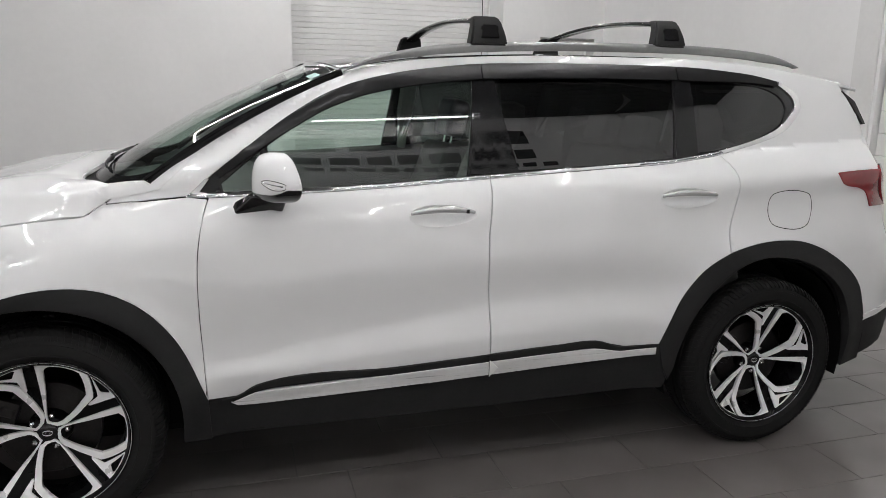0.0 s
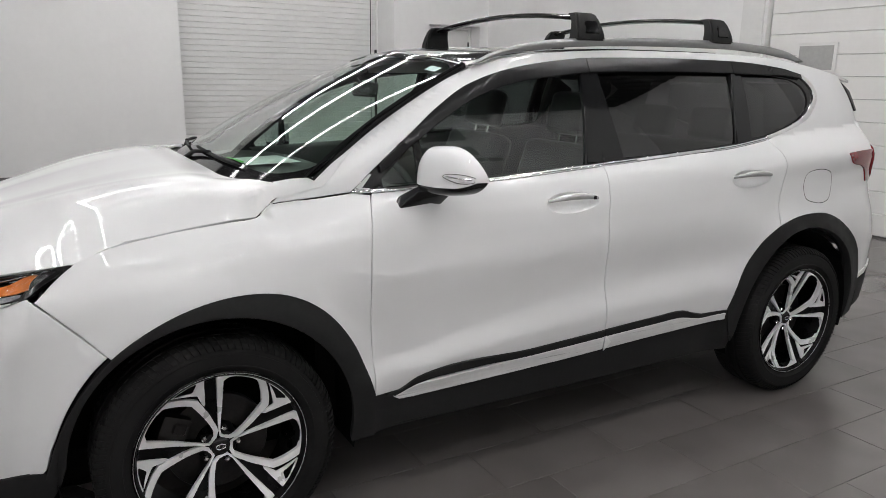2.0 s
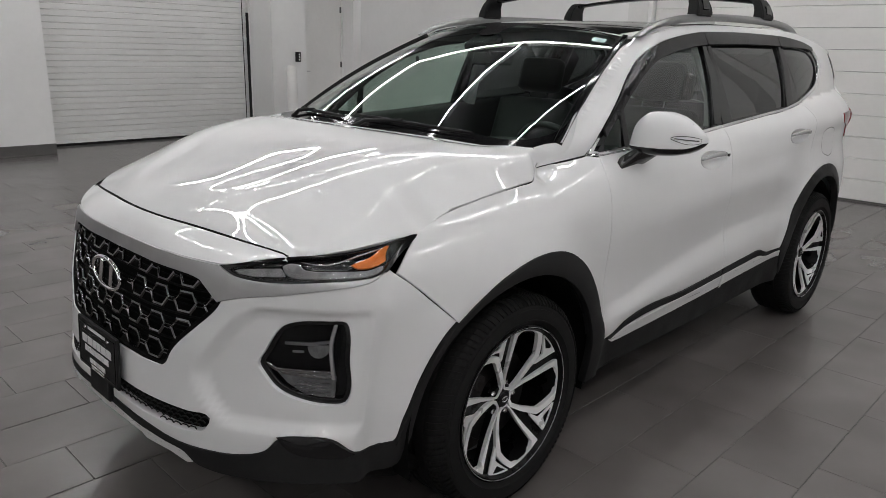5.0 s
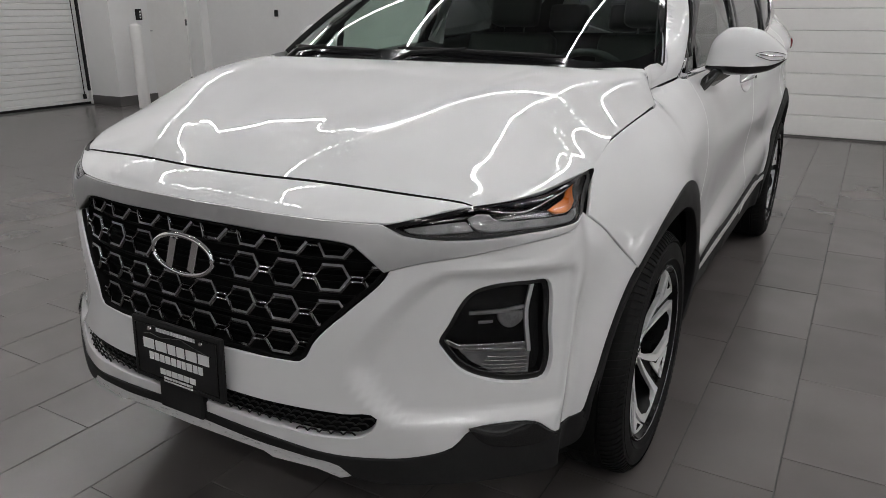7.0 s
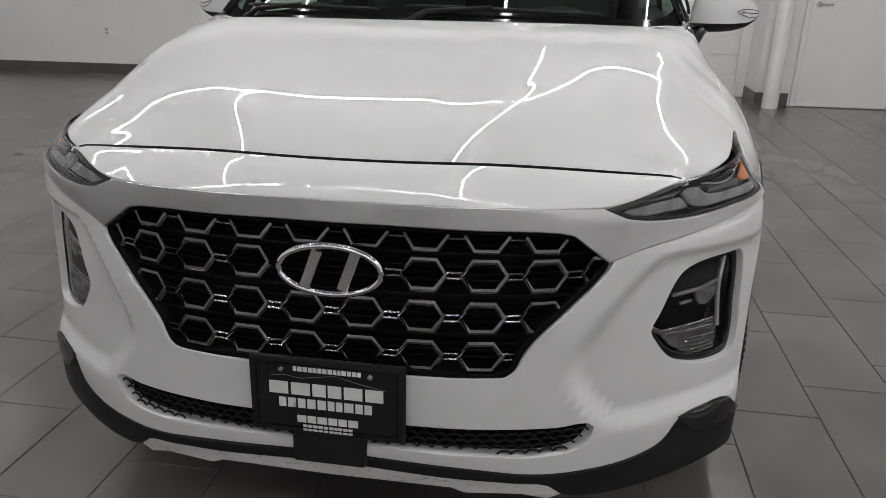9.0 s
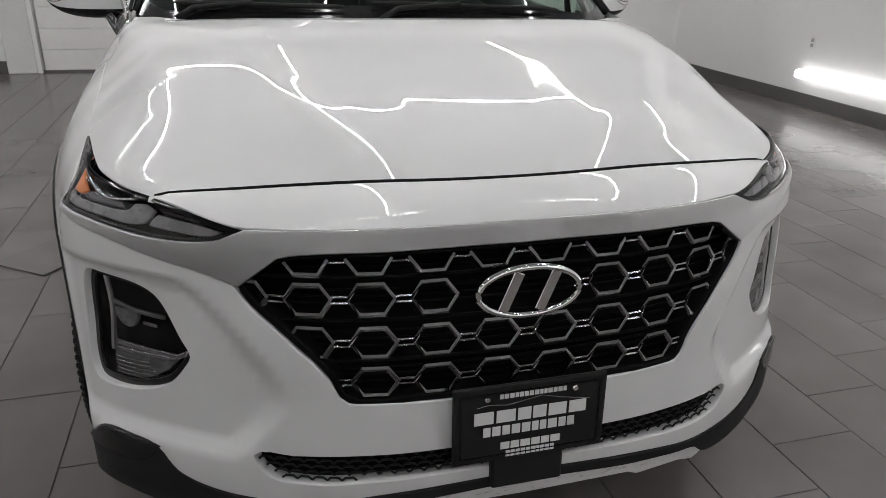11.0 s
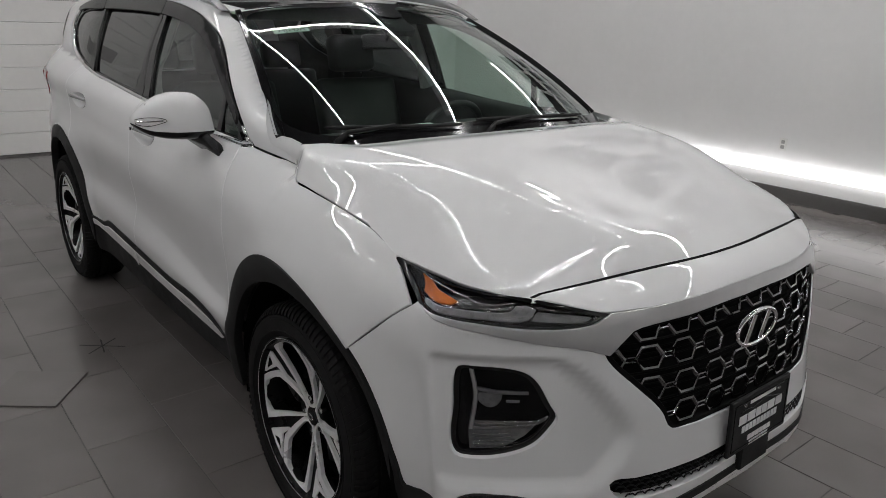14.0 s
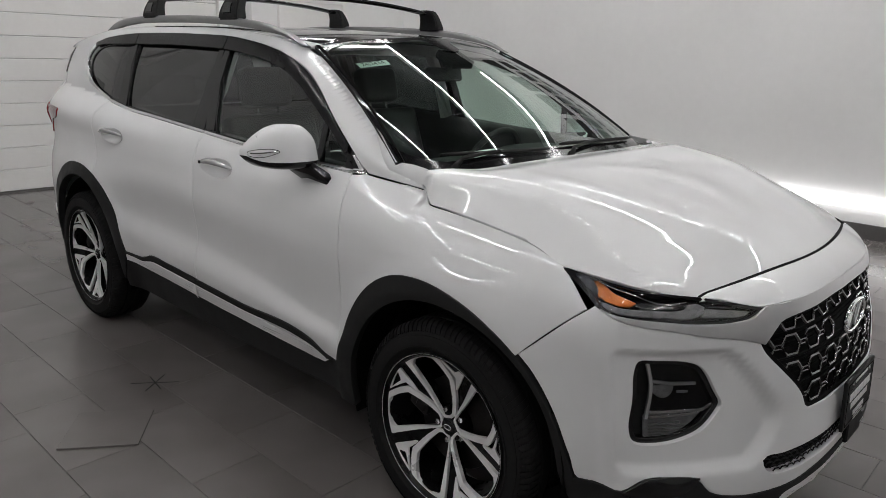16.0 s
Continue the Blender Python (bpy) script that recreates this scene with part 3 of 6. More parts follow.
# front bumper: white skin with openings for the lamps and the grille, on (way along the nose, up)
GRILLE_HALF = [(0, 0.874), (0.25, 0.874), (0.43, 0.871), (0.455, 0.866), (0.528, 0.819), (0.522, 0.805), (0.45, 0.735), (0.385, 0.672), (0.366, 0.645), (0.352, 0.614), (0.34, 0.605), (0.2, 0.603), (0, 0.603)]
FOG = [(0.642, 0.653), (0.66, 0.69), (0.698, 0.758), (0.722, 0.774), (0.84, 0.787), (0.878, 0.784), (0.89, 0.76), (0.898, 0.67), (0.906, 0.585), (0.893, 0.552), (0.865, 0.546), (0.77, 0.556), (0.70, 0.583), (0.655, 0.63)]
LOW_GRILLE = [(0, 0.497), (0.25, 0.494), (0.45, 0.490), (0.53, 0.482), (0.527, 0.465), (0.50, 0.436), (0.44, 0.427), (0.30, 0.432), (0, 0.445)]
LAMP = [(0.512, 0.913, 1), (0.585, 0.889), (0.705, 0.885), (0.85, 0.895), (0.985, 0.903), (1.015, 0.908), (1.05, 0.982), (1.042, 0.9875), (1.0, 0.982), (0.92, 0.974), (0.85, 0.965), (0.76, 0.957), (0.69, 0.950)]
CHROME_LOW = [(0.528, 0.817), (0.594, 0.836), (0.71, 0.853), (0.823, 0.873), (0.92, 0.888), (1.0, 0.906)]


def mirrored(half):
    pts = list(half) + [(-a, b) for a, b in half[::-1]]
    return [p for i, p in enumerate(pts) if math.dist(p, pts[i - 1]) > 1e-4]


arch_s = [(1.045, 0.403), (1.08, 0.40), (1.105, 0.477), (1.146, 0.602), (1.21, 0.707), (1.24, 0.738)]
low_edge = [(0, 0.418), (0.25, 0.404), (0.45, 0.381), (0.52, 0.381), (0.62, 0.388), (0.70, 0.41), (0.745, 0.455), (0.80, 0.462), (0.885, 0.457), (0.945, 0.415), (1.02, 0.40)]
half = sm([(0, 0.876), (0.25, 0.876), (0.43, 0.873)]) + sm([(0.455, 0.868), (0.535, 0.818)]) + sm(CHROME_LOW)[1:] + sm([(1.02, 0.912), (1.08, 0.872), (1.15, 0.815), (1.24, 0.738)]) + sm(arch_s[::-1])[1:] + sm(low_edge[::-1])[1:]
bumper_rim = mirrored(half)
grille_rim = mirrored(sm([p + ((1,) if p[0] in (0.528,) else ()) for p in GRILLE_HALF]))
# the grille opening is open at the top: cut the bumper's upper edge down to the grille's sides
b_half = sm([(0, 0.598), (0.2, 0.598), (0.338, 0.600)]) + sm([(0.345, 0.604), (0.358, 0.614), (0.372, 0.643), (0.391, 0.668), (0.456, 0.730), (0.53, 0.803), (0.536, 0.815)]) + sm(CHROME_LOW)[1:] + sm([(1.02, 0.912), (1.08, 0.872), (1.15, 0.815), (1.24, 0.738)]) + sm(arch_s[::-1])[1:] + sm(low_edge[::-1])[1:]
fog_hole = rounded(FOG, 0.012)
holes = [fog_hole, [(-a, b) for a, b in fog_hole], mirrored(sm(LOW_GRILLE))]
BUMPER = part("front_bumper", sheet([inset(mirrored(b_half), GAP)] + holes, front, 0.016, 0.03, -1), PAINT, CAR)
# strip between the bright band and the hood
def nose_strip(u, k):
    a = abs(u)
    s = 0.69 * a
    lo = Vector(front(s, 0.918 if s < 0.50 else 0.918 + 0.032 * smooth(0.50, 0.69, s)))
    y = 0.657 * a
    hi = Vector(hood(seam_front(y), y))
    p = lo.lerp(hi, k)
    p.z += 0.040 * k * (1 - k) * (1 - a ** 4)
    return (p.x, p.y if u > 0 else -p.y, p.z)


strip_rim = [(u, 0.0) for u in np.linspace(-1, 1, 60).tolist()] + [(u, 0.885) for u in np.linspace(1, -1, 60).tolist()]
part("nose_panel", sheet([strip_rim], nose_strip, 0.06, 0.012, -1, edge=0.003), PAINT, CAR)
# black bar sunk in the hood's front gap, standing in for its deep shade
gap_shade_line = []
for u in np.linspace(-0.99, 0.99, 60).tolist():
    p = nose_strip(u, 0.945)
    gap_shade_line.append((p[0], p[1], p[2] - 0.0025))
part("hood_seal", tube(gap_shade_line, 0.0052, 8), DARK, CAR)
# bright band over the grille, running on under the lamps
band = sm([(0, 0.915), (0.3, 0.915), (0.508, 0.913)]) + sm([(0.56, 0.893), (0.60, 0.887), (0.705, 0.883), (0.85, 0.894), (1.0, 0.906)]) + sm(CHROME_LOW[::-1])[1:] + sm([(0.455, 0.868), (0.43, 0.873), (0.25, 0.876), (0, 0.876)])
BAND = part("bright_band", sheet([inset(mirrored(band), 0.001)], front, 0.025, 0.02, -1, 0.004), SATIN, CAR)
lamp_poly = rounded(LAMP, 0.015)


def nose(s, z):
    return front(-s, z)


LAMPS = both("headlight", [lamp_poly], nose, BLACK_GLOSS, 1, step=0.025, thick=0.0, lift=-0.028)

# windshield and roof
ws_poly = [(u, 0.0) for u in np.linspace(-1, 1, 40).tolist()] + [(1.0, v) for v in np.linspace(0, 1, 20).tolist()][1:] + [(u, 1.0) for u in np.linspace(1, -1, 40).tolist()][1:] + [(-1.0, v) for v in np.linspace(1, 0, 20).tolist()][1:-1]
WS = part("windshield", sheet([inset(ws_poly, 0.004)], windshield, 0.07, 0.004, 1), WSHIELD, CAR)
roof_half = [(-0.408 + 0.20 * y * y, y) for y in np.linspace(0, 0.585, 20).tolist()] + [(x, roof_rim_y(x) - 0.004) for x in np.linspace(-0.325, 2.05, 50).tolist()]
roof_half = roof_half + [(2.13 - 0.2 * y * y, y) for y in np.linspace(0.5, 0, 12).tolist()]
ROOF = part("roof", sheet([mirrored([(b, a) for a, b in roof_half])], lambda y, x: roof(x, y), 0.05, 0.012, -1), PAINT, CAR)
glass_half = [(-0.404 + 0.20 * y * y, y) for y in np.linspace(0, 0.56, 18).tolist()] + [(x, roof_rim_y(x) - 0.05) for x in np.linspace(-0.33, 1.05, 30).tolist()] + [(1.06, 0.45), (1.06, 0.2), (1.06, 0)]
part("panoramic_roof_glass", sheet([mirrored([(b, a) for a, b in glass_half])], lambda y, x: roof(x, y), 0.06, 0.003, -1, 0.004), BLACK_GLOSS, CAR)

for sg in (-1, 1):
    edge_o = [(sg * u, v) for u, v in [(0.982, v) for v in np.linspace(0.02, 1, 24).tolist()] + [(1.008, v) for v in np.linspace(1, 0.02, 24).tolist()]]
    part("pillar_moulding", sheet([edge_o], windshield, 0.05, 0.02, 1, 0.007), PLASTIC, WS, "black rubber edge moulding")

# windows
pane_f = sm([(-0.79, 1.152), (-0.3, 1.18), (0.1, 1.204)])[:-1] + sm([(0.1, 1.204), (0.128, 1.381), (0.154, 1.573)])[:-1] + sm([(0.154, 1.573), (-0.022, 1.566), (-0.217, 1.529), (-0.397, 1.47), (-0.544, 1.386), (-0.667, 1.297), (-0.801, 1.18)])[:-1]
FGLASS = both("window_pane", [pane_f], left_side, GLASS, 1, FRONT_DOOR, 0.05, 0.004, -0.012, gap=0)
pane_r = sm([(0.309, 1.222), (0.699, 1.24), (1.019, 1.262)])[:-1] + sm([(1.019, 1.262), (1.033, 1.42), (1.049, 1.583)])[:-1] + sm([(1.049, 1.583), (0.668, 1.592), (0.234, 1.583)])[:-1] + sm([(0.234, 1.583), (0.266, 1.4), (0.309, 1.222)])[:-1]
RGLASS = both("window_pane", [pane_r], left_side, TINT, 1, REAR_DOOR, 0.05, 0.004, -0.012, gap=0)
pane_q = rounded([(1.128, 1.282, 1), (1.225, 1.292), (1.44, 1.338), (1.53, 1.368), (1.585, 1.42), (1.605, 1.47), (1.585, 1.51), (1.52, 1.545), (1.365, 1.57), (1.127, 1.578, 1)], 0.02)
QGLASS = both("quarter_window", [pane_q], left_side, TINT, 1, None, 0.05, 0.004, -0.010, gap=0)
# black frame round the panes: from the belt to the cant rail, with the panes cut out
frame_rim = sm([(-0.905, 1.138), (-0.87, 1.17), (-0.829, 1.208)])[:-1] + sm(VISOR_TOP)[:-1] + sm(WIN_REAR[::-1])[:-1] + sm([(1.226, 1.276), (1, 1.246), (0.7, 1.228), (0.188, 1.198), (-0.3, 1.168), (-0.838, 1.138)])[:-1] + [(-0.838, 1.138), (-0.87, 1.136)]
WFRAME = both("window_frame", [frame_rim, pane_f, pane_r, pane_q], left_side, BLACK_GLOSS, 1, None, 0.04, 0.02, -0.004, gap=0.001)

# inner shell that closes the gaps, and the wheel wells
shell = sm([(-1.75, 0.90), (-1.60, 0.80)]) + [( -AX + 0.46 * math.cos(a), 0.37 + 0.46 * math.sin(a)) for a in np.linspace(2.0, -0.1, 24).tolist()] + [(-0.9, 0.30), (0.9, 0.30)] + [(AX + 0.47 * math.cos(a), 0.37 + 0.47 * math.sin(a)) for a in np.linspace(3.2, -0.1, 28).tolist()] + [(2.05, 0.35), (2.08, 1.2), (1.75, 1.26), (1.2, 1.24), (-0.85, 1.12), (-1.2, 1.04), (-1.7, 0.96)]
SHELL = both("inner_shell", [shell], left_side, DARK, 1, None, 0.06, 0.0, -0.03, gap=0)

# plastic cladding
clad_f = sm(ARCH_F)[:-1] + [(-0.873, 0.449), (-0.868, 0.30), (-0.955, 0.30)] + [(-AX + r * math.cos(a), 0.375 + r * math.sin(a)) for a, r in [(a, 0.43 + 0.012 * math.sin(a)) for a in np.linspace(-0.10, 3.05, 50).tolist()]] + [(-1.83, 0.36)]
CLAD_F = both("wheel_arch_trim", [clad_f], left_side, PLASTIC, 1, None, 0.03, 0.035, 0.006, gap=0.0008)
clad_r = sm(ARCH_R)[:-1] + [(1.975, 0.47), (1.99, 0.31), (1.86, 0.30)] + [(AX + 0.015 + r * math.cos(a), 0.375 + r * math.sin(a)) for a, r in [(a, 0.445 + 0.03 * max(0, math.cos(a - 0.9))) for a in np.linspace(-0.12, 3.10, 50).tolist()]] + [(0.93, 0.34), (0.90, 0.40)]
CLAD_R = both("wheel_arch_trim", [clad_r], left_side, PLASTIC, 1, None, 0.03, 0.035, 0.006, gap=0.0008)
sill = [(-0.868, 0.30), (-0.868, 0.445), (-0.77, 0.444), (-0.735, 0.46), (-0.70, 0.47), (0.17, 0.513), (0.595, 0.527), (0.71, 0.495), (0.873, 0.495), (0.90, 0.40), (0.93, 0.34), (0.915, 0.30), (0.2, 0.295)]
SILL = both("sill_cladding", [rounded([p + (1,) for p in sill], 0.03)], left_side, PLASTIC, 1, None, 0.04, 0.03, -0.002, gap=0.0008)

# rear
corner_y = [(side_y(rear_corner(z), z) - 0.003, z) for z in (0.565, 0.7, 0.85, 1.0, 1.12, 1.25, 1.36, 1.45)]
tail_rim = corner_y + [(0.62, 1.585), (0.3, 1.62), (-0.3, 1.62), (-0.62, 1.585)] + [(-a, b) for a, b in corner_y[::-1]]
rwin = [(-0.58, 1.27), (0.58, 1.27), (0.62, 1.32), (0.55, 1.53), (0.5, 1.55), (-0.5, 1.55), (-0.55, 1.53), (-0.62, 1.32)]
TAIL = part("tailgate", sheet([rounded([p + (1,) for p in tail_rim], 0.04), rounded(rwin, 0.04)], rear, 0.05, 0.02, 1), PAINT, CAR)
part("rear_window", sheet([rounded(rwin, 0.04)], rear, 0.06, 0.004, 1, -0.004), TINT, TAIL)
low_y = [(side_y(rear_corner(z), z), z) for z in (0.36, 0.45, 0.555)]
part("rear_bumper", sheet([[(-a, b) for a, b in low_y[::-1]] + low_y], rear, 0.05, 0.03, 1, 0.004), PLASTIC, CAR)

# underside
part("underbody", boxed(-2.05, 2.2, -0.70, 0.70, 0.24, 0.36, 0.04), DARK, CAR)




# ---- wheels ----
RIM_R = 0.258


def polar(a, r):
    return (r * math.cos(a), r * math.sin(a))


def extrude_poly(bm, outlines, face, depth, fine=0.02):
    """A plate with the given outlines in (x, z), its outer face at y = face(r), depth thick inwards."""
    verts, edges = [], []
    for o in outlines:
        k = len(verts)
        verts += [Vector(p) for p in o]
        edges += [(k + i, k + (i + 1) % len(o)) for i in range(len(o))]
    vs, es, fs, _, _, _ = delaunay_2d_cdt(verts, edges, [], 0, 1e-7)
    uv = np.array([tuple(v) for v in vs])
    tri = np.array([f for f in fs if len(f) == 3])
    tri = tri[inside(outlines, uv[tri].mean(1))]
    top = {int(v): bm.verts.new((uv[v][0], face(math.hypot(*uv[v])), uv[v][1])) for v in set(tri.ravel().tolist())}
    low = {v: bm.verts.new((w.co.x * 0.995, w.co.y + depth, w.co.z * 0.995)) for v, w in top.items()}
    count = set()
    for f in tri.tolist():
        if (uv[f[1]] - uv[f[0]])[0] * (uv[f[2]] - uv[f[0]])[1] - (uv[f[1]] - uv[f[0]])[1] * (uv[f[2]] - uv[f[0]])[0] < 0:
            f = f[::-1]
        bm.faces.new([top[v] for v in f])
        count |= {(f[0], f[1]), (f[1], f[2]), (f[2], f[0])}
    side = []
    for a, b in count:
        if (b, a) not in count:
            side.append(bm.faces.new((top[b], top[a], low[a], low[b])))
    return side


def polar_line(pts, n=6):
    """A closed outline from (degrees, share of the rim's radius), its edges drawn in small steps."""
    out = []
    for (a0, r0), (a1, r1) in zip(pts, pts[1:] + pts[:1]):
        for i in range(n):
            t = i / n
            out.append(polar(radians(a0 + (a1 - a0) * t), RIM_R * (r0 + (r1 - r0) * t)))
    return out


def rim_face(r):
    return -0.050 - 0.046 * min(1, r / RIM_R) ** 1.6


# one of five sectors: a bright loop round an open window, a bright wedge beside it, a black web behind
FRAME = [(-24, 0.103), (0, 0.130), (2.0, 0.21), (0.6, 0.52), (1.0, 1.004), (-15, 1.004), (-32.5, 1.004), (-53, 0.735), (-56.5, 0.55), (-62.5, 0.345), (-69, 0.21), (-58, 0.135)]
WINDOW = [(-24, 0.142), (-8, 0.155), (-2.6, 0.22), (-4.6, 0.515), (-4.3, 0.90), (-8.6, 0.950), (-16, 0.958), (-25, 0.955), (-30.2, 0.940), (-46.1, 0.705), (-48.5, 0.55), (-52.5, 0.345), (-54.5, 0.21), (-45, 0.160)]
WEDGE = [(-35.2, 1.004), (-45, 0.885), (-54.6, 0.795), (-55.2, 0.66), (-56.4, 0.620), (-58.3, 0.64), (-60.6, 0.77), (-62.6, 0.953), (-62.8, 1.004), (-49, 1.004)]
WEDGE_CUT = [(-38.8, 0.958), (-51.5, 0.868), (-53.2, 0.872), (-57.4, 0.945), (-56, 0.962)]
WEB = [(-34, 0.97), (-50, 0.80), (-56, 0.55), (-63, 0.345), (-67, 0.15), (-76, 0.15), (-73, 0.25), (-72.5, 0.97), (-53, 0.975)]


def wheel(cx, cy, turn):
    """One wheel, its outer face towards -y before it is placed."""
    w = new("wheel")
    w.parent = CAR
    prof = [(0.256, 0.080), (0.263, 0.098), (0.273, 0.106), (0.285, 0.114), (0.305, 0.116), (0.33, 0.112), (0.350, 0.101), (0.3615, 0.088), (0.3655, 0.072),
            (0.3665, 0.052), (0.359, 0.050), (0.359, 0.042), (0.3675, 0.040), (0.368, 0.010), (0.360, 0.008), (0.360, -0.008), (0.368, -0.010), (0.3675, -0.040), (0.359, -0.042), (0.359, -0.050), (0.3665, -0.052),
            (0.3655, -0.072), (0.3615, -0.088), (0.350, -0.101), (0.33, -0.112), (0.325, -0.1115), (0.3245, -0.1135), (0.321, -0.1135), (0.3205, -0.1135), (0.305, -0.116), (0.29, -0.1145), (0.2895, -0.1165), (0.2865, -0.1165), (0.285, -0.114), (0.273, -0.1065), (0.268, -0.1035), (0.263, -0.098), (0.256, -0.080)]
    smooth_all(part("tyre", lathe(prof, 96), RUBBER, w), 35)
    # tread blocks over both shoulders and the ribs between the grooves
    bm = bmesh.new()
    n = 104
    for k in range(n):
        a = 2 * math.pi * k / n
        for sg in (1, -1):
            m = Matrix.Rotation(-a, 4, "Y")
            lug = [(0.3665, 0.054), (0.3655, 0.072), (0.3615, 0.088), (0.349, 0.103), (0.337, 0.111)]
            rows = []
            for j, (r, h) in enumerate(lug):
                for da in (-0.0175, 0.0175):
                    skew = sg * 0.012 * j
                    rows.append((bm.verts.new(m @ Vector(((r + 0.0035) * math.cos(da + skew), sg * (h + 0.0012), (r + 0.0035) * math.sin(da + skew)))), bm.verts.new(m @ Vector(((r - 0.004) * math.cos(da + skew), sg * (h - 0.002), (r - 0.004) * math.sin(da + skew))))))
            for j in range(len(lug) - 1):
                (a0, b0), (a1, b1), (c0, d0), (c1, d1) = rows[2 * j], rows[2 * j + 1], rows[2 * j + 2], rows[2 * j + 3]
                for f in ((a0, a1, c1, c0), (a0, c0, d0, b0), (a1, b1, d1, c1)):
                    bm.faces.new(f if sg > 0 else f[::-1])
            (a0, b0), (a1, b1) = rows[0], rows[1]
            bm.faces.new((a0, b0, b1, a1))
            for r0, h0, h1 in ((0.3672, 0.011, 0.039),):
                vs = []
                for h in (h0, h1):
                    for da in (-0.022, 0.022):
                        vs.append(bm.verts.new(m @ Vector(((r0 + 0.0032) * math.cos(da + 0.25 * h), sg * h, (r0 + 0.0032) * math.sin(da + 0.25 * h)))))
                bm.faces.new((vs[0], vs[1], vs[3], vs[2]) if sg > 0 else (vs[2], vs[3], vs[1], vs[0]))
    bmesh.ops.recalc_face_normals(bm, faces=bm.faces)
    tr = part("tread_pattern", bm, RUBBER, w)
    tr["kind"] = "stuff"
    rim = [(0.2665, -0.100), (0.2675, -0.107), (0.264, -0.1095), (0.2575, -0.1075), (0.2525, -0.100), (0.246, -0.086), (0.234, -0.03), (0.226, 0.05), (0.255, 0.092)]
    smooth_all(part("rim_barrel", lathe(rim, 96), RIM_DARK, w), 30)
    smooth_all(part("rim_lip", lathe([(0.2640, -0.1005), (0.2655, -0.107), (0.262, -0.1092), (0.2590, -0.1070), (0.2575, -0.0960)], 96), RIM_FACE, w), 30)
    for k in range(5):
        a = turn + k * 2 * math.pi / 5
        rot = Matrix.Rotation(-a, 4, "Y")
        for name, lines, mat, face, depth in (
                ("spoke", [FRAME, WINDOW], RIM_FACE, rim_face, 0.014),
                ("spoke_wedge", [WEDGE, WEDGE_CUT], RIM_FACE, rim_face, 0.006),
                ("spoke_web", [WEB], RIM_DARK, lambda r: rim_face(r) + 0.012, 0.03)):
            bm = bmesh.new()
            extrude_poly(bm, [polar_line(o) for o in lines], face, depth)
            for v in bm.verts:
                v.co = rot @ v.co
            part(name, bm, mat, w)
        nut = lathe([(0.0, -0.052), (0.006, -0.051), (0.0095, -0.046), (0.010, -0.03)], 6)
        for v in nut.verts:
            v.co = Matrix.Translation((0.057 * math.cos(a - 0.30), 0, 0.057 * math.sin(a - 0.30))) @ v.co
        part("lug_nut", nut, CHROME, w)
    smooth_all(part("hub", lathe([(0.0, -0.048), (0.030, -0.048), (0.044, -0.046), (0.050, -0.044), (0.052, -0.040), (0.070, 0.01), (0.072, 0.03)], 48), RIM_DARK, w), 25)
    cap = part("centre_cap", lathe([(0.0, -0.0575), (0.022, -0.057), (0.029, -0.054), (0.031, -0.046)], 40), BLACK_GLOSS, w)
    smooth_all(cap, 40)
    em = tube([(0.015 * math.cos(t), -0.0585, 0.0085 * math.sin(t)) for t in np.linspace(0, 2 * math.pi, 28).tolist()[:-1]], 0.0016, 6, True)
    box(em, -0.0075, -0.0045, -0.0595, -0.0575, -0.0065, 0.0065, m=Matrix.Rotation(0.5, 4, "Y"))
    box(em, 0.0045, 0.0075, -0.0595, -0.0575, -0.0065, 0.0065, m=Matrix.Rotation(0.5, 4, "Y"))
    part("emblem", em, CHROME, cap)
    disc = lathe([(0.07, -0.012), (0.158, -0.012), (0.160, -0.008), (0.160, 0.010), (0.07, 0.010)], 64)
    smooth_all(part("brake_disc", disc, BRAKE, w), 30)
    cal = bmesh.new()
    box(cal, 0.105, 0.195, -0.040, 0.045, -0.065, 0.065, 0.016, seg=2)
    for z in (-0.03, 0.03):
        box(cal, 0.115, 0.16, -0.048, -0.036, z - 0.018, z + 0.018, 0.006)
    for v in cal.verts:
        v.co = Matrix.Rotation(-2.75, 4, "Y") @ v.co
    smooth_all(part("brake_caliper", cal, BRAKE, w), 35)
    w.location = (cx, cy, 0.3705)
    if cy > 0:
        w.rotation_euler = (0, 0, math.pi)
    return w


WHEELS = [wheel(-AX, -0.812, radians(91)), wheel(-AX, 0.812, radians(59)), wheel(AX, -0.822, radians(71)), wheel(AX, 0.822, radians(37))]


def well(cx, sg):
    """Black liner of a wheel well."""
    bm = bmesh.new()
    rows = []
    for a in np.linspace(-0.25, math.pi + 0.25, 30).tolist():
        rows.append([bm.verts.new((cx + 0.455 * math.cos(a), sg * y, 0.375 + 0.455 * math.sin(a))) for y in (0.60, 0.885)])
    for a, b in zip(rows, rows[1:]):
        bm.faces.new((a[0], a[1], b[1], b[0]))
    inner = [r[0] for r in rows]
    bm.faces.new(inner)
    return smooth_all(part("wheel_well_liner", bm, DARK, CAR), 40)


for cx in (-AX, AX):
    for sg in (-1, 1):
        well(cx, sg)


# ---- nose: grille, lamps, lower lip, plate ----
def on_nose(pts, lift):
    """Points (s, z) laid on the nose, lifted outwards."""
    out = []
    for s, z in pts:
        p = Vector(front(s, z))
        n = (Vector(front(s + 1e-3, z)) - p).cross(Vector(front(s, z + 1e-3)) - p).normalized() * -1
        out.append(p + n * lift)
    return out


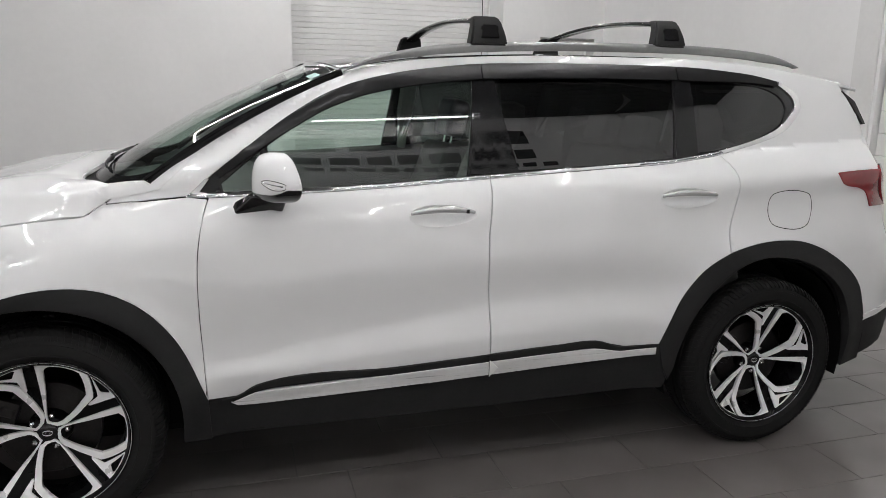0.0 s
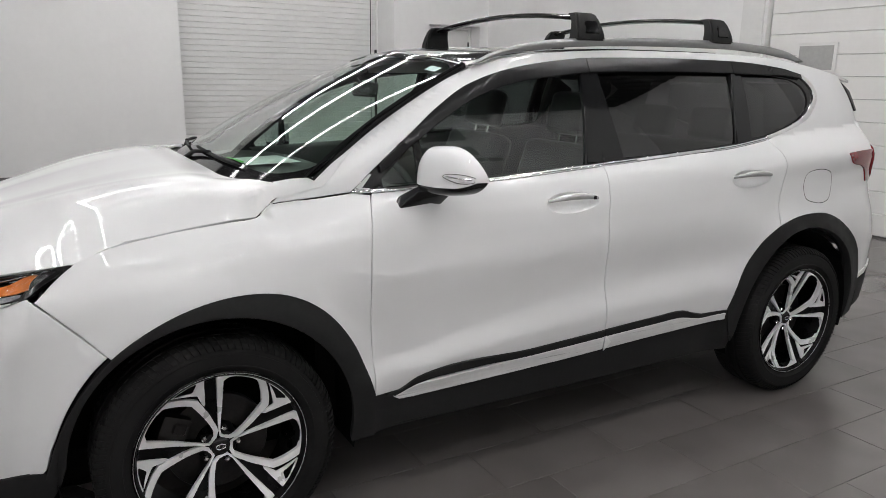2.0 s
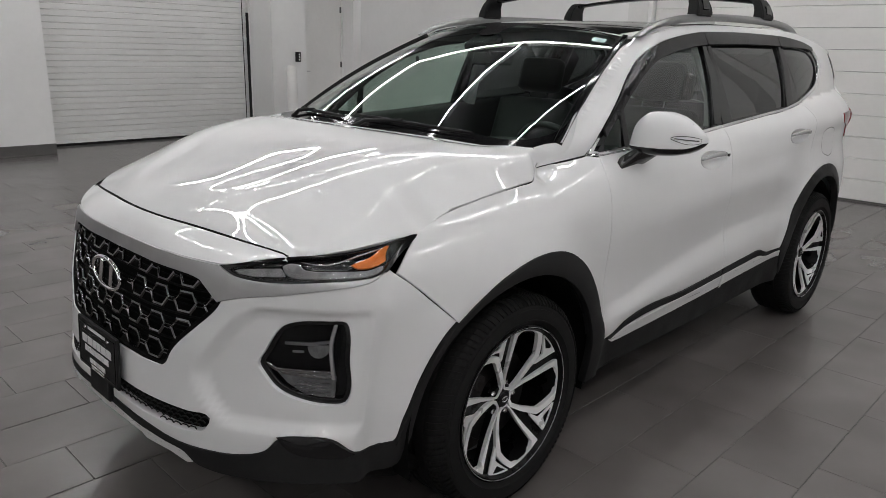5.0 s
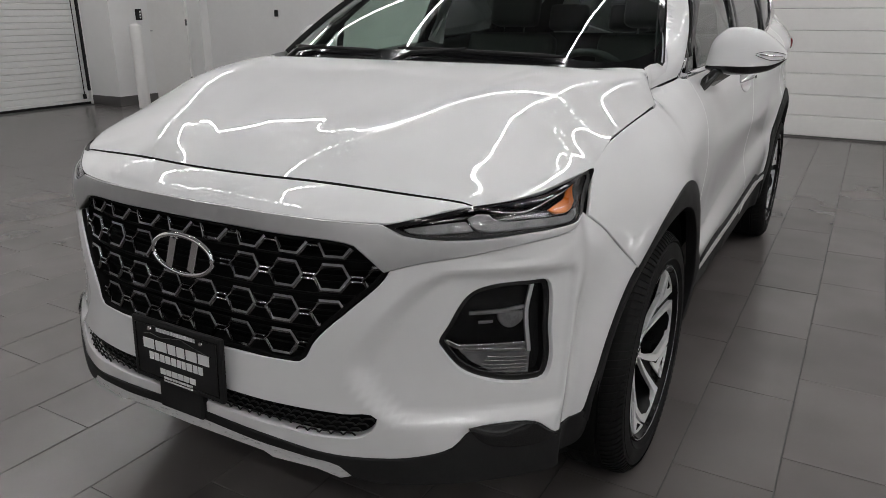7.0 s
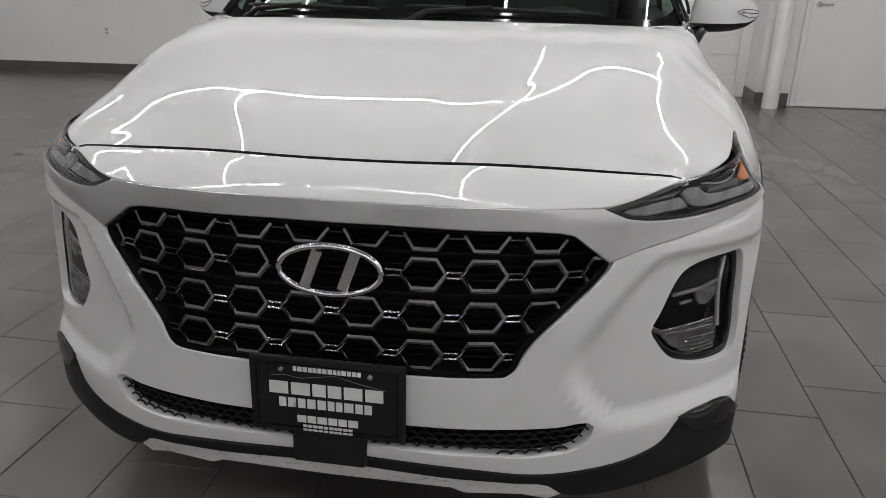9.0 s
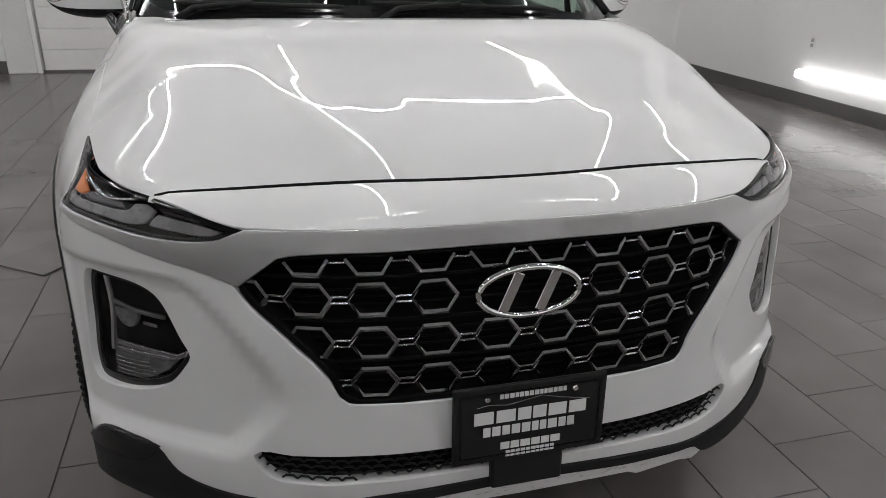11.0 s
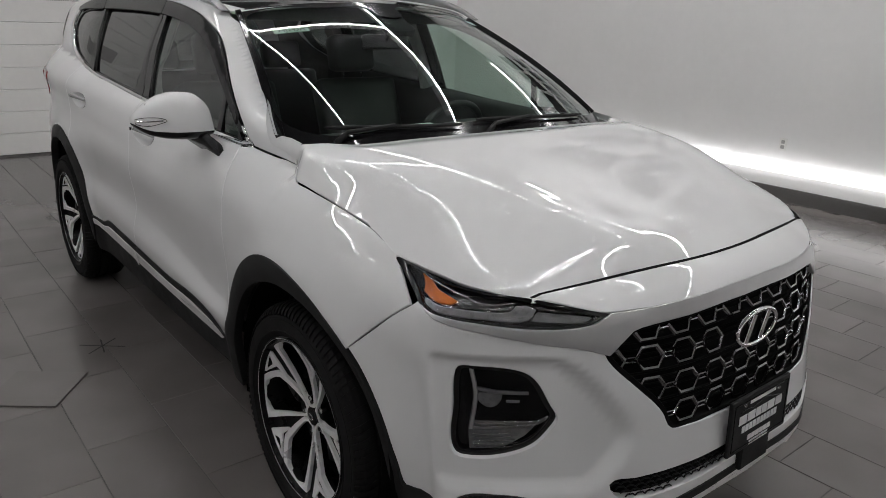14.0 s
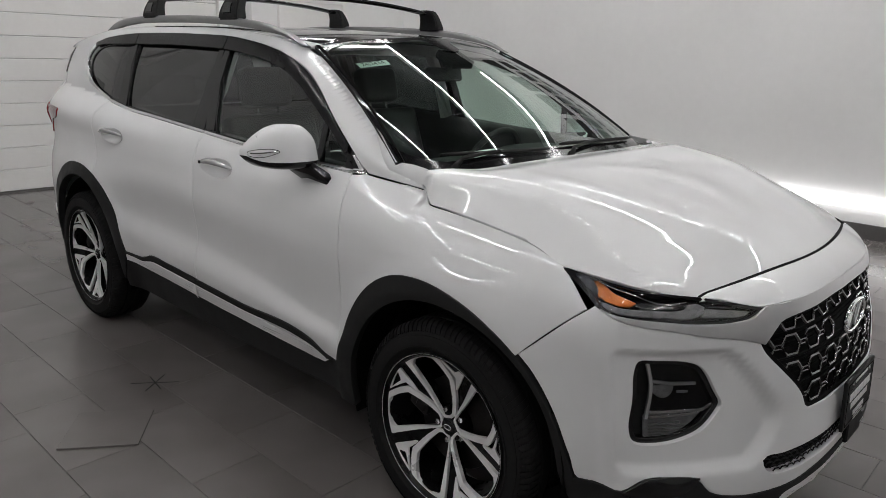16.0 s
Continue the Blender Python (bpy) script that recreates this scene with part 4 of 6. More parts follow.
def nose_bars(bm, pts, lift, r, flat=1.0):
    b2 = tube(on_nose(pts, lift), r, 6, flat=flat)
    me = bpy.data.meshes.new("tmp")
    b2.to_mesh(me)
    b2.free()
    bm.from_mesh(me)
    bpy.data.meshes.remove(me)


g_in = inset(mirrored(sm(GRILLE_HALF)), 0.003)
GRILLE_OB = part("grille", sheet([mirrored(sm(GRILLE_HALF))], front, 0.05, 0.0, -1, -0.055), DARK, CAR)
frame_o = mirrored(sm(GRILLE_HALF))
part("grille_surround", sheet([inset(frame_o, -0.004), inset(frame_o, 0.0035)], front, 0.05, 0.05, -1, -0.004), DARK, GRILLE_OB)


def inside_one(p, poly=g_in):
    return bool(inside([poly], np.array([p]))[0])


def clip_line(pts):
    """The runs of a fine line that lie inside the grille."""
    fine = []
    for (a, b), (c, d) in zip(pts, pts[1:]):
        k = max(2, int(math.dist((a, b), (c, d)) / 0.006))
        fine += [(a + (c - a) * i / k, b + (d - b) * i / k) for i in range(k)]
    fine.append(pts[-1])
    ok = inside([g_in], np.array(fine))
    runs, cur = [], []
    for p, o in zip(fine, ok):
        if o:
            cur.append(p)
        elif cur:
            runs.append(cur)
            cur = []
    runs.append(cur)
    # keep corners and ends only
    out = []
    for r in runs:
        if len(r) < 3:
            continue
        keep = [r[0]] + [q for p, q, s in zip(r, r[1:], r[2:]) if abs((q[0] - p[0]) * (s[1] - q[1]) - (q[1] - p[1]) * (s[0] - q[0])) > 1e-7] + [r[-1]]
        out.append(keep)
    return out


PITCH, ROW = 0.1165, 0.078
hexes = bmesh.new()
link_list, slat_list = [], []
for j, z in enumerate((0.638, 0.716, 0.795, 0.867)):
    for k in range(-5, 6):
        s = (k + 0.5) * PITCH
        ring = [(s - 0.043, z), (s - 0.023, z + 0.027), (s + 0.023, z + 0.027), (s + 0.043, z), (s + 0.023, z - 0.027), (s - 0.023, z - 0.027), (s - 0.043, z)]
        if j == 3:
            ring = ring[3:]
        if j == 2 and abs(s) < 0.09:
            continue
        for run in clip_line(ring):
            nose_bars(hexes, run, -0.012, 0.0042, 1.5)
        for dz in (-0.0055, 0.0055):
            for run in clip_line([(s + 0.043, z + dz), (s + PITCH - 0.043, z + dz)]):
                bar = bmesh.new()
                nose_bars(bar, run, -0.013, 0.0038, 0.8)
                link_list.append(bar)
    for run in clip_line([(-0.6, z + ROW / 2), (0.6, z + ROW / 2)]):
        slat_list.append(bmesh.new())
        nose_bars(slat_list[-1], rounded([(p[0], p[1]) for p in run], 0.05, False), -0.024, 0.0045, 0.7)
    for dz in (-0.014, 0.0, 0.014):
        for run in clip_line([(-0.6, z + dz), (0.6, z + dz)]):
            slat_list.append(bmesh.new())
            nose_bars(slat_list[-1], rounded([(p[0], p[1]) for p in run], 0.05, False), -0.044, 0.003, 0.7)
part("hexagon_mesh", hexes, GRILLE, GRILLE_OB, "dark chrome hexagon mesh")
for bar in link_list:
    part("link_bar", bar, GRILLE, GRILLE_OB)
for bar in slat_list:
    part("grille_slat", bar, DARK, GRILLE_OB)

# badge: a bright oval ring with two slanted bars
bc = Vector(front(0, 0.796)) + Vector((-0.010, 0, 0))
ring = tube([(bc.x, bc.y + 0.100 * math.cos(t), bc.z + 0.049 * math.sin(t)) for t in np.linspace(0, 2 * math.pi, 60).tolist()[:-1]], 0.0065, 10, True)
BADGE = smooth_all(part("badge", ring, CHROME, CAR, "bright chrome oval badge"))


def slab(pts, x, t):
    bm = bmesh.new()
    f = [bm.verts.new((x, y, z)) for y, z in pts]
    b = [bm.verts.new((x + t, y, z)) for y, z in pts]
    bm.faces.new(f)
    bm.faces.new(b[::-1])
    for i in range(len(pts)):
        j = (i + 1) % len(pts)
        bm.faces.new((f[j], f[i], b[i], b[j]))
    bmesh.ops.recalc_face_normals(bm, faces=bm.faces)
    bmesh.ops.bevel(bm, geom=list(bm.edges), offset=0.0014, segments=1, affect="EDGES")
    return bm


for pts in ([(0.062, -0.036), (0.042, -0.042), (0.012, 0.036), (0.032, 0.044)], [(-0.012, -0.036), (-0.032, -0.044), (-0.062, 0.036), (-0.042, 0.042)]):
    part("badge_bar", slab([(y, bc.z + z) for y, z in pts], bc.x - 0.004, 0.010), CHROME, BADGE)

# lower intake with honeycomb
low_poly = mirrored(sm(LOW_GRILLE))
LOWER = part("lower_grille", sheet([low_poly], front, 0.05, 0.0, -1, -0.035), DARK, CAR)
hb = bmesh.new()
lg_in = inset(low_poly, 0.003)
for j in range(6):
    for k in range(-19, 20):
        s, z = (k + 0.5 * (j % 2)) * 0.029, 0.434 + j * 0.0125
        pts = [(s - 0.0145, z), (s - 0.0075, z + 0.0062), (s + 0.0075, z + 0.0062), (s + 0.0145, z)]
        if all(inside_one(p, lg_in) for p in pts):
            nose_bars(hb, pts, -0.010, 0.0022)
part("honeycomb_mesh", hb, PLASTIC, LOWER)

# black lower lip and silver skid strip
lip_top = sm(low_edge)
lip_half = lip_top + sm([(1.045, 0.403), (1.10, 0.40), (1.115, 0.36), (1.10, 0.325), (1.0, 0.318), (0.90, 0.326), (0.70, 0.318), (0.52, 0.322), (0.47, 0.334), (0.44, 0.358), (0.36, 0.372), (0.2, 0.386), (0, 0.40)])
slot = rounded([(0.735, 0.458, 1), (0.80, 0.464), (0.885, 0.458, 1), (0.945, 0.412, 1), (0.90, 0.405), (0.82, 0.408), (0.775, 0.42)], 0.015)
LIP = part("front_lip", sheet([inset(mirrored(lip_half), 0.001)], front, 0.03, 0.04, -1, 0.004), PLASTIC, CAR, "black plastic lower lip")
skid_half = sm([(0, 0.397), (0.2, 0.384), (0.36, 0.370), (0.44, 0.356), (0.47, 0.332)]) + [(0.44, 0.322), (0.385, 0.342), (0.27, 0.347), (0.245, 0.358), (0.0, 0.365)]
part("skid_strip", sheet([inset(mirrored(skid_half), 0.001)], front, 0.03, 0.03, -1, 0.0), BRUSHED, CAR)
part("lip_underside", sheet([mirrored([(0, 0.36), (0.25, 0.352), (0.45, 0.325), (0.9, 0.33), (1.08, 0.33), (1.05, 0.22), (0.5, 0.22), (0, 0.22)])], lambda s, z: (front(s, z)[0] + 0.05 + 0.9 * (0.36 - z), front(s, z)[1] * 0.97, z), 0.06, 0.0, -1), DARK, CAR)
both("fog_slot", [slot], nose, BLACK_GLOSS, 1, None, 0.03, 0.02, 0.007, gap=0.001)
part("crash_bar", boxed(-2.18, -1.98, -0.44, 0.44, 0.44, 0.84, 0.02), DARK, CAR)

# headlights
lens = both("lens", [lamp_poly], nose, LENS, 1, LAMPS, 0.03, 0.0, -0.003, gap=0.003)
LAMP_IN = rounded([(0.538, 0.909, 1), (0.592, 0.894), (0.705, 0.890), (0.85, 0.900), (0.98, 0.909), (1.0, 0.914), (1.03, 0.972), (1.022, 0.978), (0.99, 0.976), (0.92, 0.969), (0.85, 0.960), (0.76, 0.952), (0.695, 0.945)], 0.015)
rimw = both("lamp_surround", [lamp_poly, LAMP_IN], nose, BLACK_GLOSS, 1, LAMPS, 0.03, 0.022, 0.0, gap=0.0015, edge=0.0015)
AMBER_P = [(0.884, 0.9405), (0.93, 0.955), (0.985, 0.970), (1.010, 0.936), (0.985, 0.930), (0.905, 0.9325)]
both("amber_reflector", [rounded([p + (1,) for p in AMBER_P], 0.012)], nose, AMBER, 1, LAMPS, 0.02, 0.006, -0.014, gap=0, label="orange side reflector")
GUIDE = [(0.694, 0.928, 1), (0.704, 0.916), (0.725, 0.905), (0.825, 0.9055, 1), (0.996, 0.913, 1), (1.0, 0.923, 1), (0.875, 0.921, 1), (0.775, 0.919), (0.751, 0.923), (0.735, 0.935, 1), (0.71, 0.937, 1)]
FROST = varied("frosted_lens", (0.22, 0.22, 0.225), (0.35, 0.35, 0.35), 25, (0.2, 0.35))
both("light_guide", [rounded(GUIDE, 0.012)], nose, FROST, 1, LAMPS, 0.02, 0.008, -0.010, gap=0)
both("light_guide", [rounded([(0.560, 0.9075, 1), (0.624, 0.916, 1), (0.688, 0.9215, 1), (0.700, 0.912, 1), (0.708, 0.904, 1), (0.61, 0.899, 1), (0.575, 0.902, 1)], 0.012)], nose, FROST, 1, LAMPS, 0.02, 0.008, -0.012, gap=0)
both("reflector_box", [rounded([(0.60, 0.922, 1), (0.680, 0.930, 1), (0.685, 0.936, 1), (0.63, 0.927, 1)], 0.012)], nose, GRILLE, 1, LAMPS, 0.02, 0.006, -0.018, gap=0)
both("reflector_box", [rounded([(0.77, 0.926, 1), (0.87, 0.928, 1), (0.89, 0.938, 1), (0.84, 0.944, 1), (0.775, 0.938, 1)], 0.012)], nose, GRILLE, 1, LAMPS, 0.02, 0.006, -0.018, gap=0)
for mi, lamp in enumerate(LAMPS):
    sg = 1 if mi else -1
    line = rounded([(0.735, 0.944), (0.809, 0.938), (0.845, 0.945), (0.87, 0.955), (0.975, 0.976)], 0.02, False)
    smooth_all(part("chrome_line", tube(on_nose([(sg * s, z) for s, z in line], -0.010), 0.0022, 8), CHROME, lamp))

# lower lamp clusters in their pockets
POCKET = both("fog_lamp", [rounded(FOG, 0.012)], nose, VISOR, 1, None, 0.03, 0.0, -0.042, gap=-0.004)
fo = rounded(FOG, 0.012)
both("lamp_surround", [fo, inset(fo, 0.014)], nose, BLACK_GLOSS, 1, POCKET, 0.03, 0.04, -0.016, gap=-0.003)
both("lens", [rounded([(0.668, 0.655), (0.708, 0.745), (0.73, 0.762), (0.845, 0.774), (0.858, 0.765), (0.862, 0.64), (0.858, 0.57), (0.77, 0.572), (0.71, 0.598), (0.675, 0.636)], 0.014)], nose, SMOKE_LENS, 1, POCKET, 0.03, 0.004, -0.018, gap=0)
both("clear_lens", [rounded([(0.690, 0.630, 1), (0.846, 0.628, 1), (0.858, 0.62, 1), (0.858, 0.562, 1), (0.779, 0.567, 1), (0.722, 0.599, 1)], 0.012)], nose, FROST, 1, POCKET, 0.015, 0.006, -0.026, gap=0)
both("chrome_bar", [rounded([(0.664, 0.650, 1), (0.690, 0.636, 1), (0.850, 0.635, 1), (0.850, 0.6295, 1), (0.688, 0.630, 1), (0.660, 0.644, 1)], 0.012)], nose, CHROME, 1, POCKET, 0.02, 0.006, -0.022, gap=0)
both("chrome_bar", [rounded([(0.700, 0.628, 1), (0.850, 0.6195, 1), (0.850, 0.615, 1), (0.708, 0.622, 1)], 0.012)], nose, CHROME, 1, POCKET, 0.02, 0.006, -0.022, gap=0)
both("shelf_bar", [rounded([(0.712, 0.7135, 1), (0.79, 0.716, 1), (0.838, 0.724, 1), (0.838, 0.7185, 1), (0.79, 0.711, 1), (0.712, 0.709, 1)], 0.012)], nose, SATIN, 1, POCKET, 0.02, 0.006, -0.020, gap=0)
both("marker_line", [rounded([(0.735, 0.690, 1), (0.765, 0.691, 1), (0.765, 0.688, 1), (0.735, 0.687, 1)], 0.012)], nose, SATIN, 1, POCKET, 0.02, 0.004, -0.022, gap=0)
both("edge_bar", [rounded([(0.846, 0.776, 1), (0.853, 0.776, 1), (0.845, 0.715), (0.858, 0.615, 1), (0.851, 0.615, 1), (0.838, 0.715)], 0.02)], nose, SATIN, 1, POCKET, 0.02, 0.006, -0.018, gap=0)
half_moon = [(0.808 + 0.030 * math.cos(t), 0.709 + 0.034 * math.sin(t)) for t in np.linspace(math.pi, 2 * math.pi, 18).tolist()]
both("projector_lens", [half_moon], nose, FROST, 1, POCKET, 0.01, 0.008, -0.022, gap=0, label="half-round projector lens")
for mi, pk in enumerate(POCKET):
    sg = 1 if mi else -1
    for k in range(5):
        line = [(sg * (0.735 + 0.115 * i / 10 + 0.006 * k * (1 - i / 10)), 0.570 + 0.0085 * k + 0.006 * (1 - i / 10) ** 2) for i in range(11)]
        smooth_all(part("lens_rib", tube(on_nose(line, -0.018), 0.0012, 6), GRILLE, pk))

# dealer plate in a black frame
pm = Matrix.Translation((-2.347, 0.0, 0.548)) @ Matrix.Rotation(radians(3), 4, "Y")
PLATE = part("plate_frame", boxed(-0.006, 0.006, -0.156, 0.156, -0.082, 0.082, 0.006, m=pm, seg=2), PLASTIC, CAR, "black dealer plate with pale lettering bars")
part("plate_tongue", boxed(-0.004, 0.02, -0.075, 0.075, -0.15, -0.075, 0.005, m=pm), PLASTIC, PLATE)
PALE = varied("pale_lettering", (0.70, 0.70, 0.70), (0.80, 0.80, 0.80), 30, (0.4, 0.5))
inner_edge = bmesh.new()
for y0, y1, z0, z1 in ((-0.140, 0.140, 0.0665, 0.069), (-0.140, 0.140, -0.069, -0.0665), (-0.142, -0.1395, -0.069, 0.069), (0.1395, 0.142, -0.069, 0.069)):
    box(inner_edge, -0.0078, -0.005, y0, y1, z0, z1, m=pm)
part("plate_rim", inner_edge, BLACK_GLOSS, PLATE)


def bars(name, y0, y1, z0, z1, n, mat, seed, tf, thick=0.0012, gap=0.22, lean=0.0):
    """Plain blocks where lettering stands, running from y0 to y1."""
    rnd = random.Random(seed)
    ws = [rnd.uniform(0.8, 1.2) for _ in range(n)]
    k = (y1 - y0) / sum(ws)
    y = y0
    for w in ws:
        bm = boxed(-thick, 0.0, *sorted((y + w * k * gap / 2, y + w * k * (1 - gap / 2))), z0, z1)
        for v in bm.verts:
            v.co.y += lean * (v.co.z - z0)
            v.co = tf @ v.co
        part(name, bm, mat, PLATE)
        y += w * k


pf = pm @ Matrix.Translation((-0.0062, 0, 0))
bars("lettering_bar", 0.066, -0.070, 0.055, 0.0645, 14, PALE, 1, pf)
bars("lettering_bar", 0.118, -0.116, 0.004, 0.030, 6, PALE, 2, pf, gap=0.14)
bars("lettering_bar", 0.098, -0.092, -0.024, -0.004, 10, PALE, 3, pf, gap=0.2)
bars("lettering_bar", 0.062, -0.064, -0.056, -0.041, 6, PALE, 4, pf, gap=0.14)
bars("lettering_bar", 0.050, -0.052, -0.074, -0.061, 10, PALE, 5, pf, gap=0.2)
ridge = tube([pf @ Vector((-0.001, y, z)) for y, z in ((0.11, 0.042), (0.085, 0.046), (0.05, 0.041), (-0.02, 0.052), (-0.06, 0.042), (-0.10, 0.034), (-0.12, 0.031))], 0.0011, 6)
part("printed_line", ridge, GRILLE, PLATE)
for y in (0.09, -0.088):
    sc = lathe([(0.0, -0.010), (0.005, -0.009), (0.0068, -0.006), (0.007, -0.004)], 16, "x")
    for v in sc.verts:
        v.co = pm @ (v.co + Vector((0, y, 0.057)))
    smooth_all(part("screw", sc, CHROME, PLATE), 40)


# ---- side trim ----
def side_line(pts, lift, mirror):
    sg = 1 if mirror else -1
    out = []
    for x, z in pts:
        p = Vector((x, side_y(x, z), z))
        n = Vector((side_y(x + 1e-3, z) - p.y, -1e-3, 0)).cross(Vector((0, side_y(x, z + 1e-3) - p.y, 1e-3)))
        n = Vector((-(side_y(x + 1e-3, z) - p.y) / 1e-3, 1, -(side_y(x, z + 1e-3) - p.y) / 1e-3)).normalized()
        p += n * lift
        out.append((p.x, p.y * sg, p.z))
    return out


BELT = sm([(-0.838, 1.141), (-0.3, 1.171), (0.184, 1.2005)])
both("belt_moulding", [sm([(-0.838, 1.138), (-0.3, 1.168), (0.184, 1.1975)]) + sm([(0.184, 1.206), (-0.3, 1.1765), (-0.838, 1.1455)])], left_side, CHROME, 1, FRONT_DOOR, 0.05, 0.006, 0.004, gap=0, label="bright belt moulding")
both("belt_moulding", [sm([(0.192, 1.198), (0.7, 1.228), (1.0, 1.246), (1.226, 1.276)]) + sm([(1.226, 1.285), (1.0, 1.2545), (0.7, 1.2365), (0.192, 1.2065)])], left_side, CHROME, 1, REAR_DOOR, 0.05, 0.006, 0.004, gap=0, label="bright belt moulding")
qc = sm(WIN_REAR[:-1] + [(1.578, 1.576)]) + sm([(1.575, 1.562), (1.638, 1.517), (1.652, 1.478), (1.618, 1.437), (1.555, 1.388), (1.45, 1.344), (1.226, 1.289)])
both("quarter_moulding", [qc], left_side, CHROME, 1, BODYSIDE, 0.04, 0.008, 0.004, gap=0)
both("corner_moulding", [[(-0.908, 1.136), (-0.842, 1.138), (-0.842, 1.15), (-0.868, 1.152), (-0.833, 1.197), (-0.843, 1.197), (-0.88, 1.16)]], left_side, CHROME, 1, BODYSIDE, 0.04, 0.008, 0.005, gap=0)


def visor(xs, name="window_visor"):
    """A smoked wind deflector along the top of a window."""
    top = curve(*VISOR_TOP)
    drop = curve((-0.80, 0.028), (-0.5, 0.045), (-0.2, 0.052), (0.2, 0.055), (1.1, 0.052), (1.4, 0.034), (1.62, 0.014))
    up_ = [(x, top(x) - 0.003) for x in xs]
    dn = [(x, top(x) - drop(x)) for x in xs]
    return both(name, [up_ + dn[::-1]], left_side, VISOR, 1, None, 0.03, 0.010, 0.012, gap=0)


visor(np.linspace(-0.80, 0.187, 46).tolist())
visor(np.linspace(0.193, 1.060, 36).tolist())
visor(np.linspace(1.066, 1.562, 24).tolist())
# pillar covers and the quarter divider
both("pillar_cover", [[(0.111, 1.214), (0.185, 1.213), (0.193, 1.573), (0.152, 1.572)]], left_side, BLACK_GLOSS, 1, FRONT_DOOR, 0.06, 0.01, 0.001, gap=0)
both("pillar_cover", [[(0.196, 1.213), (0.285, 1.22), (0.237, 1.574), (0.201, 1.573)]], left_side, BLACK_GLOSS, 1, REAR_DOOR, 0.06, 0.01, 0.001, gap=0)
both("window_divider", [[(1.023, 1.262), (1.05, 1.262), (1.079, 1.576), (1.053, 1.577)]], left_side, BLACK_GLOSS, 1, REAR_DOOR, 0.06, 0.01, 0.004, gap=0)
both("window_divider", [[(-0.655, 1.160), (-0.622, 1.162), (-0.640, 1.318), (-0.662, 1.301)]], left_side, BLACK_GLOSS, 1, FRONT_DOOR, 0.05, 0.012, -0.004, gap=0)

# door trims along the sill
STRIP_F = [(-0.795, 0.428, 1), (-0.715, 0.462, 1), (-0.2, 0.479), (0.162, 0.492, 1), (0.166, 0.440, 1), (-0.2, 0.427), (-0.72, 0.415, 1), (-0.775, 0.417, 1)]
both("silver_strip", [rounded(STRIP_F, 0.03)], left_side, BRUSHED, 1, FRONT_DOOR, 0.04, 0.014, 0.012, gap=0, label="brushed silver sill strip")
STRIP_R = [(0.172, 0.493, 1), (0.45, 0.503), (0.595, 0.506, 1), (0.70, 0.484, 1), (0.86, 0.488, 1), (0.86, 0.462, 1), (0.5, 0.452), (0.176, 0.440, 1)]
both("silver_strip", [rounded(STRIP_R, 0.03)], left_side, BRUSHED, 1, REAR_DOOR, 0.04, 0.014, 0.012, gap=0, label="brushed silver sill strip")
EDGE_F = [(-0.83, 0.444, 1), (-0.775, 0.449), (-0.71, 0.487), (-0.2, 0.505), (0.164, 0.520, 1), (0.165, 0.495, 1), (-0.2, 0.481), (-0.705, 0.466), (-0.79, 0.432, 1)]
both("black_strip", [rounded(EDGE_F, 0.03)], left_side, PLASTIC, 1, FRONT_DOOR, 0.04, 0.012, 0.009, gap=0)
EDGE_R = [(0.170, 0.522, 1), (0.45, 0.534), (0.60, 0.537), (0.70, 0.503), (0.868, 0.501, 1), (0.868, 0.492, 1), (0.70, 0.488), (0.596, 0.510), (0.45, 0.506), (0.171, 0.496, 1)]
both("black_strip", [rounded(EDGE_R, 0.03)], left_side, PLASTIC, 1, REAR_DOOR, 0.04, 0.012, 0.009, gap=0)

both("film_corner", [[(0.166, 0.503), (0.198, 0.472), (0.168, 0.438)]], left_side, PAPER, 1, REAR_DOOR, 0.02, 0.004, 0.020, gap=0, label="loose white corner of protective film")

# fuel flap: a rounded square, its groove's shade laid on as a fine dark ring
FUEL = rounded([(1.44, 1.105), (1.475, 1.122), (1.615, 1.118), (1.652, 1.098), (1.66, 0.99), (1.635, 0.962), (1.48, 0.966), (1.45, 0.985)], 0.012)
part("fuel_flap", sheet([inset(FUEL, 0.003)], left_side, 0.03, 0.006, 1, 0.0015), PAINT, BODYSIDE[0])
part("fuel_flap_gap", sheet([inset(FUEL, -0.001), inset(FUEL, 0.0035)], left_side, 0.03, 0.0, 1, 0.0008), DARK, BODYSIDE[0])


